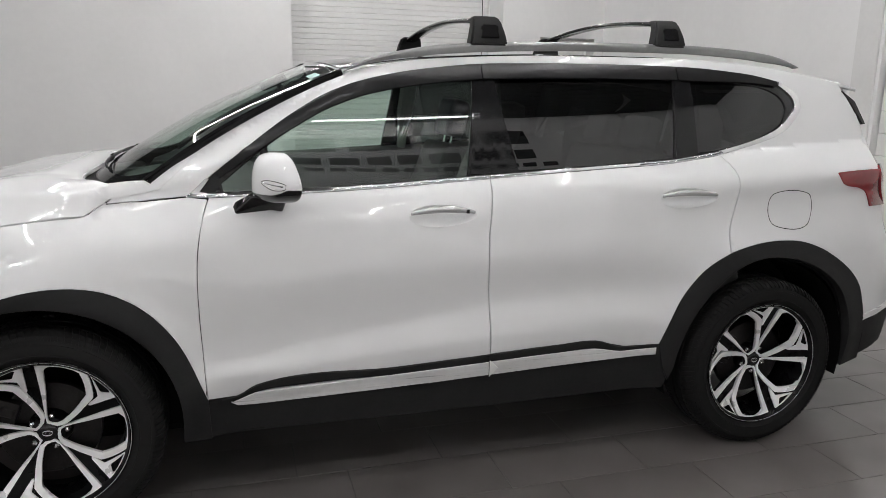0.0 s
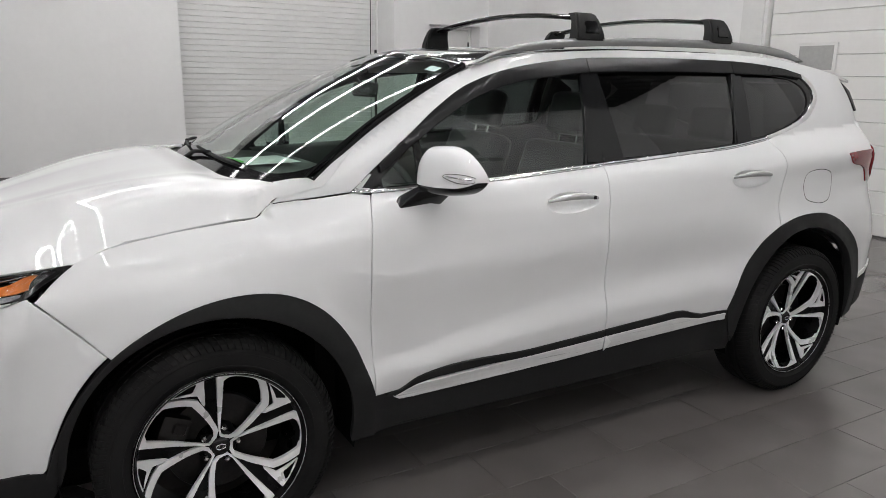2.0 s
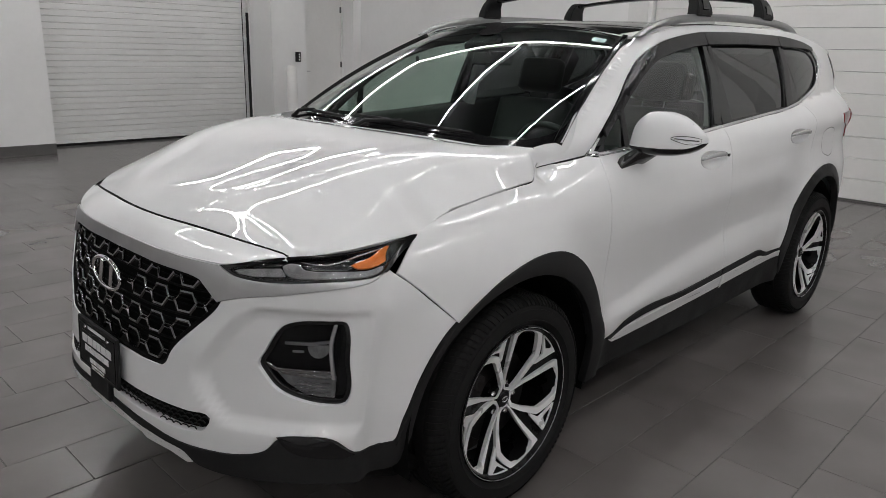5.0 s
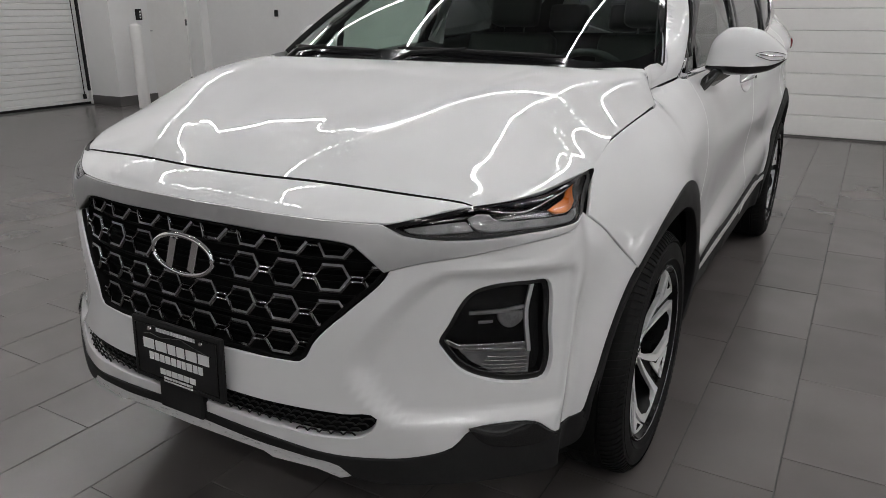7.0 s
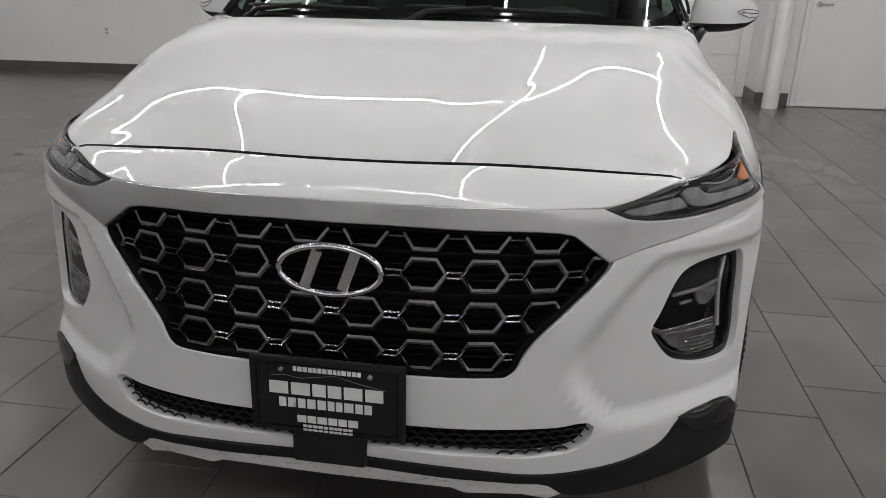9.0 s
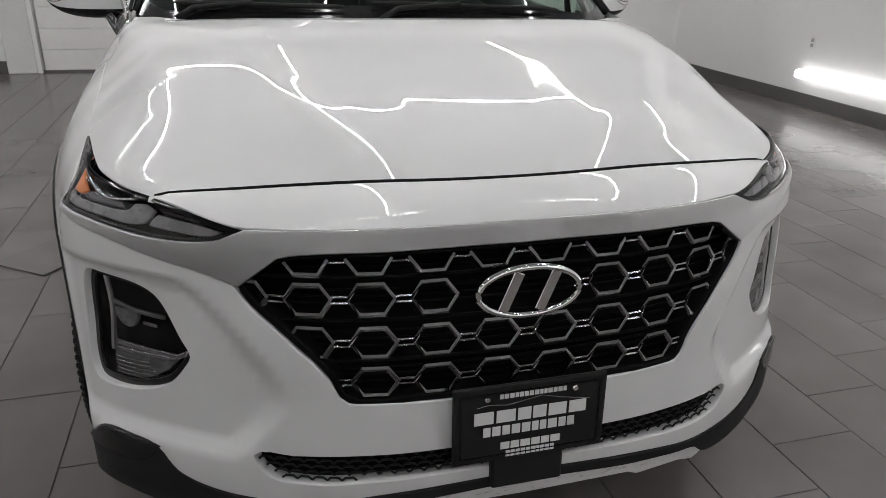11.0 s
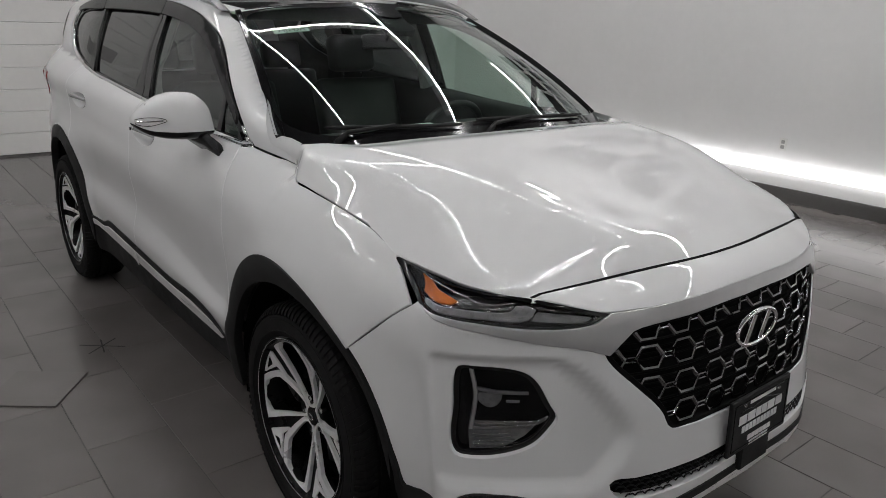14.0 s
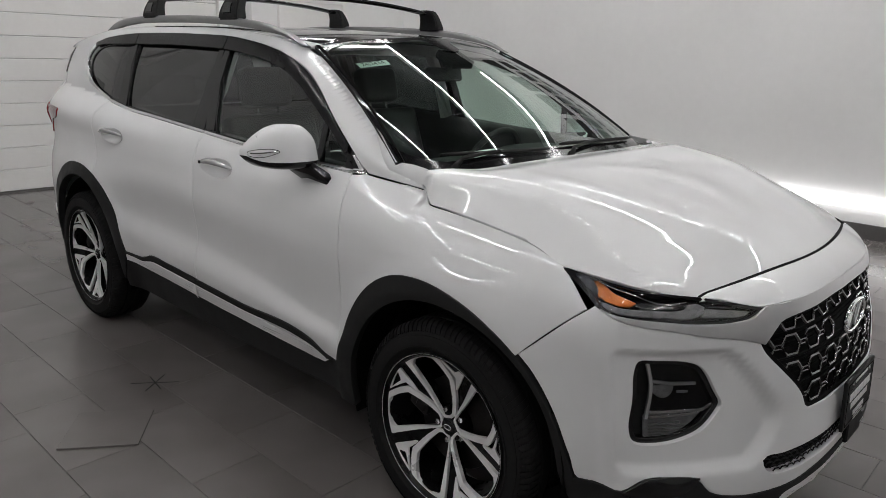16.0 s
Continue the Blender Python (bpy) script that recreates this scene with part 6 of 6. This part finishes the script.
quarter_in = both("quarter_lining", [[(1.16, 1.28), (1.28, 1.31), (1.32, 1.50), (1.20, 1.56), (1.60, 1.56), (1.72, 1.50), (1.66, 1.44), (1.55, 1.375), (1.3, 1.30), (1.3, 1.0), (2.0, 1.0), (2.0, 1.55), (1.6, 1.60), (1.15, 1.60)]], left_side, TRIM_DARK, 1, None, 0.06, 0.0, -0.05, gap=0)
mir = smooth_all(part("rear_view_mirror", boxed(-0.015, 0.015, -0.115, 0.115, -0.032, 0.032, 0.014, m=Matrix.Translation((-0.50, 0.0, 1.475)) @ Matrix.Rotation(radians(10), 4, "Y"), seg=3), BLACK_GLOSS, CAR), 50)
part("mirror_stalk", tube([(-0.51, 0, 1.49), (-0.555, 0, 1.545)], 0.012, 8), BLACK_GLOSS, mir)
part("camera_pod", boxed(-0.07, 0.05, -0.07, 0.07, -0.02, 0.02, 0.012, m=Matrix.Translation((-0.56, 0.0, 1.545)) @ Matrix.Rotation(radians(-26), 4, "Y"), seg=2), BLACK_GLOSS, CAR)

# sheet on the dashboard, stickers behind the glass
sheet_m = Matrix.Translation((-0.93, 0.12, 1.150)) @ Matrix.Rotation(radians(4), 4, "Z") @ Matrix.Rotation(radians(-1), 4, "Y")
PAPER_OB = tagged(part("paper_sheet", boxed(-0.11, 0.11, -0.14, 0.14, 0.0, 0.002, m=sheet_m), PAPER), "white paper sheet with green card lying on dashboard", "paper")
GREEN_OB = tagged(part("green_card", boxed(-0.122, -0.104, -0.05, 0.17, 0.003, 0.006, m=sheet_m), GREEN), "bright green card edge under the paper on dashboard", "card")


def glass_pose(u, v, lift):
    p = Vector(windshield(u, v))
    du = (Vector(windshield(u + 1e-3, v)) - p).normalized()
    dv = (Vector(windshield(u, v + 1e-3)) - p)
    n = du.cross(dv).normalized()
    dv = n.cross(du)
    m = Matrix((du, dv, n)).transposed().to_4x4()
    m.translation = p + n * lift
    return m


gm = glass_pose(0.75, 0.775, 0.007)
STICKER_MAT = varied("pale_green_paper", (0.50, 0.60, 0.54), (0.56, 0.66, 0.60), 20, (0.5, 0.6))
STICKER = part("stock_sticker", boxed(-0.068, 0.068, -0.021, 0.021, 0, 0.001, m=gm), STICKER_MAT, WS, "pale green stock sticker with hand-written number")
INK = varied("ink", (0.01, 0.015, 0.012), (0.02, 0.025, 0.02), 20, (0.5, 0.6))
font = bpy.data.curves.new("stock_number", "FONT")
font.body, font.size, font.align_x, font.align_y, font.extrude = "24J243A", 0.040, "CENTER", "CENTER", 0.0002
tmp = bpy.data.objects.new("tmp_text", font)
scene.collection.objects.link(tmp)
bpy.context.view_layer.update()
tme = bpy.data.meshes.new_from_object(tmp.evaluated_get(bpy.context.evaluated_depsgraph_get()))
bpy.data.objects.remove(tmp)
for v in tme.vertices:
    v.co = gm @ Vector((-v.co.x * 0.78, v.co.y, -v.co.z - 0.0016))
tme.materials.clear()
part("stock_number", tme, INK, STICKER)
gm2 = glass_pose(-0.86, 0.90, -0.006)
TEAL = varied("pale_sticker", (0.42, 0.58, 0.56), (0.5, 0.66, 0.62), 30, (0.5, 0.6))
part("window_sticker", boxed(-0.028, 0.028, -0.02, 0.02, 0, 0.001, m=gm2), TEAL, WS)


# ---- final proportions of the upper body: the cabin sits a little lower and its rear a little further forward ----
cabin_back = curve((-3.0, 0.0), (-0.7, 0.0), (0.15, 0.026), (0.6, 0.045), (1.1, 0.07), (1.5, 0.085), (1.8, 0.098), (2.0, 0.112), (3.0, 0.115))
cabin_drop = curve((0.0, 0.0), (0.9, 0.0), (1.1, 0.013), (1.25, 0.019), (1.55, 0.026), (2.0, 0.026))


def settle(p):
    low = 0.8 * (1 - smooth(0.3, 0.75, p.x))
    g = low + (1 - low) * smooth(0.65, 1.0, p.z)
    waist = 0.022 * smooth(0.84, 1.04, p.z) * smooth(1.20, 1.08, p.z) * smooth(-1.25, -0.7, p.x) * smooth(0.62, 0.78, abs(p.y))
    return Vector((p.x - cabin_back(p.x) * g, p.y - math.copysign(waist, p.y), p.z - cabin_drop(p.z) * smooth(-1.15, -0.2, p.x)))


def settle_all(ob, m):
    m = m @ ob.matrix_basis
    if ob.type == "MESH" and ob.data.users == 1:
        inv = m.inverted()
        for v in ob.data.vertices:
            v.co = inv @ settle(m @ v.co)
    for c in ob.children:
        settle_all(c, m)


settle_all(CAR, Matrix.Identity(4))


# ---- the room ----
def setting(name, bm, mat, label=""):
    return tagged(part(name, bm, mat), label, kind="structure")


X0R, X1R, Y0R, Y1R, ZC = -9.5, 5.5, -4.95, 8.3, 4.75
XR0, XR1, YROLL = 0.20, 3.64, 9.02
PIER = -2.48
OX0, OX1, OH = 4.31, 5.33, 2.43
FLOOR = setting("floor", boxed(X0R - 0.2, X1R + 0.2, Y0R - 0.2, 9.9, -0.2, -0.003), GROUT)
WALL_SIGN = setting("wall_side_sign", boxed(X0R - 0.2, X1R + 0.2, Y0R - 0.2, Y0R, -0.003, ZC), WALL)
setting("wall_front", boxed(X0R - 0.2, X0R, Y0R, 9.9, -0.003, ZC), WALL)
setting("wall_far_one", boxed(X0R, XR0, Y1R, Y1R + 1.5, -0.003, ZC), WALL)
fw = bmesh.new()
box(fw, XR1, OX0, Y1R, Y1R + 1.5, -0.003, ZC)
box(fw, OX1, X1R + 0.2, Y1R, Y1R + 1.5, -0.003, ZC)
box(fw, OX0, OX1, Y1R, Y1R + 1.5, OH, ZC)
box(fw, OX0, OX1, Y1R + 0.36, Y1R + 1.5, -0.003, OH)
setting("wall_far_two", fw, WALL)
# rear wall with the openings of the sectional door
DY0, DY1, DH = -2.40, 2.55, 3.6
rw = bmesh.new()
box(rw, X1R, X1R + 0.2, DY1, Y1R, -0.003, ZC)
box(rw, X1R, X1R + 0.2, Y0R, DY0, -0.003, ZC)
box(rw, X1R, X1R + 0.2, DY0, DY1, DH, ZC)
setting("wall_rear", rw, WALL)
setting("wall_pier", boxed(4.95, X1R, Y0R, PIER, -0.003, ZC), WALL)
cl = bmesh.new()
box(cl, X0R - 0.2, X1R + 0.2, Y0R - 0.2, 9.9, ZC, ZC + 0.2)
for k in range(90):
    y = Y0R + 0.05 + k * 0.165
    box(cl, X0R, X1R, y, y + 0.075, ZC - 0.02, ZC)
setting("ceiling", cl, CEIL)

# sectional door: wide panels with shallow grooves
SEC = tagged(new("sectional_door"), "white sectional garage door with grooved horizontal panels", "garage door", kind="structure")
for k in range(16):
    z0 = 0.02 + k * 0.225
    pb = bmesh.new()
    box(pb, X1R + 0.06, X1R + 0.11, DY0 + 0.02, DY1 - 0.02, z0, z0 + 0.222, 0.006)
    part("panel", pb, DOOR_W, SEC)
part("bottom_seal", boxed(X1R + 0.05, X1R + 0.12, DY0, DY1, -0.003, 0.022), BASE, SEC)
wn = part("window", boxed(X1R + 0.05, X1R + 0.058, 1.73, 2.12, 1.66, 1.91, 0.002), HEADLINER, SEC, "grey framed panel window")
part("window_frame", boxed(X1R + 0.035, X1R + 0.052, 1.70, 2.15, 1.63, 1.94, 0.004), DOOR_W, SEC)
wn.location.x = -0.03
setting("door_jamb", boxed(X1R - 0.02, X1R + 0.05, DY1 + 0.04, DY1 + 0.33, 0.0, DH + 0.1, 0.006), ROLLER)
setting("door_jamb", boxed(X1R - 0.02, X1R + 0.05, PIER + 0.001, DY0 + 0.04, 0.0, DH + 0.1, 0.006), DOOR_W)

# roller door with its slats
ROLL = tagged(new("roller_door"), "pale grey slatted roller door with black side guides", "roller door", kind="structure")
sl = bmesh.new()
PITCH = 0.0865
for k in range(54):
    z0 = 0.075 + k * PITCH
    rows = []
    for x in (XR0 - 0.05, XR1):
        rows.append([sl.verts.new((x, YROLL - dy, z0 + dz)) for dy, dz in ((-0.004, 0.0), (0.008, 0.004), (0.011, 0.009), (0.012, 0.045), (0.011, 0.080), (0.006, 0.084), (-0.004, PITCH))])
    for i in range(6):
        sl.faces.new((rows[0][i], rows[1][i], rows[1][i + 1], rows[0][i + 1]))
bmesh.ops.recalc_face_normals(sl, faces=sl.faces)
so = part("slats", sl, ROLLER, ROLL)
so["kind"] = "stuff"
part("bottom_bar", boxed(XR0, XR1 - 0.03, YROLL - 0.05, YROLL + 0.02, 0.035, 0.078, 0.004), ROLLER, ROLL)
part("bottom_seal", boxed(XR0, XR1 - 0.03, YROLL - 0.045, YROLL + 0.015, -0.002, 0.035, 0.004), PLASTIC, ROLL)
part("side_guide", boxed(XR1 - 0.03, XR1 - 0.001, YROLL - 0.07, YROLL + 0.02, 0.0, ZC, 0.004), DOOR_W, ROLL)
part("side_seal", boxed(XR1 - 0.055, XR1 - 0.024, YROLL - 0.076, YROLL - 0.03, 0.20, 2.0, 0.004), PLASTIC, ROLL, "black rubber edge seal")
part("side_guide", boxed(XR0, XR0 + 0.03, YROLL - 0.07, YROLL + 0.02, 0.0, ZC, 0.004), DOOR_W, ROLL)
part("pull_chain", tube([(3.50, YROLL - 0.07, 0.10), (3.497, YROLL - 0.07, 1.6), (3.50, YROLL - 0.07, ZC)], 0.007, 6), PLASTIC, ROLL)
part("chain_weight", tube([(3.50, YROLL - 0.07, 0.085), (3.50, YROLL - 0.07, 0.155)], 0.026, 10), PLASTIC, ROLL)
setting("wall_behind_roller", boxed(XR0 - 0.05, XR1 + 0.05, YROLL + 0.05, 9.9, -0.003, ZC), WALL)

# baseboards
for a in ((X0R, X1R, Y0R, Y0R + 0.015), (X0R, XR0 + 0.002, Y1R - 0.015, Y1R), (XR1 - 0.015, OX0 - 0.001, Y1R - 0.015, Y1R), (OX1 + 0.001, X1R, Y1R - 0.015, Y1R), (X1R - 0.015, X1R, DY1 + 0.33, Y1R), (4.935, 4.95, Y0R, -3.885), (4.935, 4.95, -2.815, PIER), (4.935, X1R - 0.02, PIER, PIER + 0.015), (XR1 - 0.015, XR1, Y1R, YROLL - 0.08), (X0R, X0R + 0.015, Y0R, Y1R)):
    setting("baseboard", boxed(a[0], a[1], a[2], a[3], -0.003, 0.135, 0.003), BASE)

# plain doors
def wall_door(name, m, w=0.92, h=2.1, label="", hz=1.06):
    d = tagged(new(name), label, "door", kind="structure")
    part("door_leaf", boxed(-0.022, 0.022, -w / 2, w / 2, 0.008, h, 0.003, m=m), DOOR_W, d)
    fr = bmesh.new()
    for a in ((-0.035, 0.03, -w / 2 - 0.055, -w / 2 - 0.004, 0.0, h + 0.055), (-0.035, 0.03, w / 2 + 0.004, w / 2 + 0.055, 0.0, h + 0.055), (-0.035, 0.03, -w / 2 - 0.004, w / 2 + 0.004, h + 0.004, h + 0.055)):
        box(fr, *a, 0.003, m=m)
    part("door_frame", fr, DOOR_W, d)
    ln = tube([m @ Vector(p) for p in ((-0.03, w / 2 - 0.07, hz), (-0.07, w / 2 - 0.07, hz), (-0.072, w / 2 - 0.12, hz), (-0.072, w / 2 - 0.19, hz))], 0.010, 8)
    hd = smooth_all(part("door_handle", ln, SATIN, d))
    ro = lathe([(0.0, -0.040), (0.026, -0.040), (0.028, -0.030), (0.028, -0.02)], 24, "x")
    for v in ro.verts:
        v.co = m @ (v.co + Vector((0, w / 2 - 0.07, hz)))
    part("handle_rose", ro, SATIN, d)
    for z in (0.25, h * 0.5 - 0.01, h - 0.25):
        part("hinge", boxed(-0.045, -0.02, -w / 2 - 0.012, -w / 2 + 0.012, z - 0.05, z + 0.05, 0.002, m=m), GRILLE, d)
    return d


wall_door("door_one", Matrix.Translation((4.94, -3.35, 0)), label="white flush door with satin lever handle in pier wall")
wall_door("door_two", Matrix.Translation(((OX0 + OX1) / 2, Y1R + 0.325, 0)) @ Matrix.Rotation(math.pi / 2, 4, "Z"), w=OX1 - OX0 - 0.114, h=OH - 0.058, label="white flush door set deep in the far wall recess")


def bollard(x, y, h=1.0):
    b = lathe([(0.0, h), (0.05, h - 0.006), (0.078, h - 0.03), (0.082, h - 0.05), (0.082, 0.0)], 32, "z")
    return smooth_all(tagged(part("bollard", b, DOOR_W), "white painted steel bollard standing by the wall", "bollard", "bollards"), 40)


for x, y in ((4.78, -2.60), (3.69, 7.83)):
    ob = bollard(0, 0, 1.19)
    ob.location = (x, y, 0)

KEYPAD = tagged(part("keypad", boxed(4.08, 4.18, Y1R - 0.03, Y1R, 1.225, 1.385, 0.006), PLASTIC), "black wall keypad between roller door and door recess", "keypad")
for j in range(3):
    part("key", boxed(4.135, 4.160, Y1R - 0.034, Y1R - 0.028, 1.25 + j * 0.042, 1.274 + j * 0.042, 0.002), PAPER, KEYPAD)
SWITCH = tagged(part("switch_plate", boxed(4.20, 4.28, Y1R - 0.012, Y1R, 1.24, 1.36, 0.003), DOOR_W), "white light switch plate on the wall", "switch")
part("rocker", boxed(4.225, 4.255, Y1R - 0.018, Y1R - 0.010, 1.27, 1.33, 0.003), DOOR_W, SWITCH)
THERMO = tagged(part("door_sensor", boxed(X1R - 0.03, X1R, 6.76, 6.82, 1.27, 1.37, 0.005), PLASTIC), "small black reader on the rear wall", "sensor")


def outlet(x, y, z, along):
    m = Matrix.Translation((x, y, z)) @ Matrix.Rotation(along, 4, "Z")
    o = tagged(part("wall_outlet", boxed(-0.036, 0.036, 0.0, 0.008, -0.058, 0.058, 0.003, m=m), DOOR_W), "white wall socket plate above the light tube", "socket", "wall sockets")
    for dz in (-0.024, 0.024):
        part("socket_face", boxed(-0.017, 0.017, 0.008, 0.012, dz - 0.016, dz + 0.016, 0.004, m=m), HEADLINER, o)
    return o


outlet(0.075, Y0R, 0.535, 0.0)
outlet(X1R - 0.001, 5.6, 0.55, math.pi / 2)
outlet(2.6, Y0R, 0.62, 0.0)


# LED tubes: eight-foot lengths, on the ceiling as a frame with a middle line, and along the wall
def led(p, q, mat, name, label, r=0.013):
    p, q = Vector(p), Vector(q)
    d = (q - p).normalized()
    n = 12 if r < 0.03 else 24
    pts = [p + d * t for t in (0.010, 0.014, 0.022)] + [q - d * t for t in (0.022, 0.014, 0.010)]
    bm = tube(pts, [r * 0.8, r * 0.96, r, r, r * 0.96, r * 0.8], n)
    th = tagged(new(name), label, "light", name.replace("_", " ") + "s")
    smooth_all(part("diffuser", bm, mat, th), 60)
    return th


ZL = 4.58
LONG = 2.44
def tube_run(p, q):
    # one eight-foot tube with its mounting channel, from p to q along one axis
    t_ = led((*p, ZL), (*q, ZL), LED, "ceiling_light_tube", "white LED tube fixed under the ceiling deck")
    (xa, xb), (ya, yb) = sorted((p[0], q[0])), sorted((p[1], q[1]))
    dx, dy = (-0.1, 0.02) if xb > xa else (0.02, -0.1)
    part("mount", boxed(xa - dx, xb + dx, ya - dy, yb + dy, ZL + 0.02, ZC - 0.038), DOOR_W, t_)


# the rearmost tubes at y -0.05 and -2.5 are added, unseen fill
for y, x0, n in ((4.88, 1.9, 2), (2.42, 1.9, 2), (-0.05, 1.9 + LONG, 3), (-2.5, 1.9 + LONG, 3), (-4.5, 1.6, 4), (7.4, 4.3, 2)):
    for k in range(n):
        tube_run((x0 - k * LONG, y), (x0 - (k + 1) * LONG, y))
# the row at x -6.2 is unseen, added to brighten the car's nose
for x, n in ((1.9, 3), (1.9 - 2 * LONG, 3), (-6.2, 4)):
    for k in range(n):
        tube_run((x, 4.88 - k * 2.46), (x, 2.42 - k * 2.46))
for k in range(4):
    x = 2.67 - k * LONG
    t_ = led((x + 0.004, Y0R + 0.052, 0.318), (x - LONG - 0.004, Y0R + 0.052, 0.318), LED_LOW, "wall_light_tube", "thick white LED tube fixed low along the wall", 0.045)
    for dx in (0.3, LONG - 0.3):
        part("clip", boxed(x - dx - 0.015, x - dx + 0.015, Y0R, Y0R + 0.03, 0.32, 0.37), DOOR_W, t_)

# lettering on the side wall as plain dark blocks, above the camera's view
SIGN_T = tagged(new("wall_sign"), "large black vinyl lettering blocks on the white wall", "sign")


def sign_row(x0, x1, z0, z1, n, seed, gap):
    rnd = random.Random(seed)
    ws = [rnd.uniform(0.75, 1.25) for _ in range(n)]
    k = (x0 - x1) / sum(ws)
    x = x0
    for w in ws:
        a, b = x - w * k * gap / 2, x - w * k * (1 - gap / 2)
        part("letter_block", boxed(b, a, Y0R, Y0R + 0.006, z0, z1), SIGN, SIGN_T)
        x -= w * k


sign_row(2.3, -1.9, 3.62, 4.12, 6, 11, 0.18)
sign_row(2.3, -1.8, 3.02, 3.42, 10, 12, 0.24)
sign_row(2.5, -2.1, 2.66, 2.84, 18, 13, 0.28)

# floor: a loose tile lying out of line, and scored marks
lm = Matrix.Translation((0.028, 1.413, 0.0)) @ Matrix.Rotation(math.atan2(1.617 - 1.376, 0.183) , 4, "Z")
LOOSE = tagged(part("loose_tile", boxed(-0.152, 0.152, -0.1475, 0.1475, 0.0005, 0.009, 0.001, m=lm), TILE), "loose grey tile lying askew on the floor", "tile")
for a, ln in ((0.9, 0.11), (2.2, 0.09), (-0.15, 0.08)):
    m = Matrix.Translation((0.31, 1.075, 0.0)) @ Matrix.Rotation(a, 4, "Z")
    mk = part("floor_mark", boxed(-ln, ln, -0.003, 0.003, 0.0004, 0.0012, m=m), RUBBER)
    tagged(mk, "black tape mark stuck on the tiled floor", "mark", "floor marks")

# floor tiles, laid in rows with joints stepped by a third
TW, TH, JOINT = 0.5935, 0.2945, 0.003


def tile_mesh():
    me = bpy.data.meshes.new("tile")
    bm = boxed(0, TW - JOINT, 0, TH - JOINT, -0.012, 0.0, 0.0012)
    bm.to_mesh(me)
    bm.free()
    me.materials.append(TILE)
    return me


TM = tile_mesh()
joined, count = [], 0
rnd = random.Random(5)
for r in range(-13, 35):
    y = -1.293 - TH + r * TH
    if y < Y0R - TH or y > 9.55:
        continue
    off = (-0.567 - r * TW / 3) % TW
    for c in range(-17, 11):
        x = off + c * TW
        if x > X1R or x < X0R - TW:
            continue
        dz = rnd.uniform(-0.0006, 0.0006)
        near = -2.9 < x < 2.6 and (-2.2 < y < -0.7 or 0.7 < y < 2.1) or -4.3 < x < -2.2 and -1.6 < y < 1.6
        if near and count < 300:
            t_ = part("tile", TM, None, FLOOR)
            t_.location = (x + JOINT / 2, y + JOINT / 2, dz)
            count += 1
        else:
            joined.append((x + JOINT / 2, y + JOINT / 2, dz))
vs, fs = [], []
base = [tuple(v.co) for v in TM.vertices]
polys = [tuple(p.vertices) for p in TM.polygons]
for x, y, z in joined:
    k = len(vs)
    vs += [(a + x, b + y, c + z) for a, b, c in base]
    fs += [tuple(i + k for i in p) for p in polys]
jm = bpy.data.meshes.new("floor_tiles")
jm.from_pydata(vs, [], fs)
jm.materials.append(TILE)
jo = part("floor_tiles", jm, None, FLOOR)
jo["kind"] = "stuff"
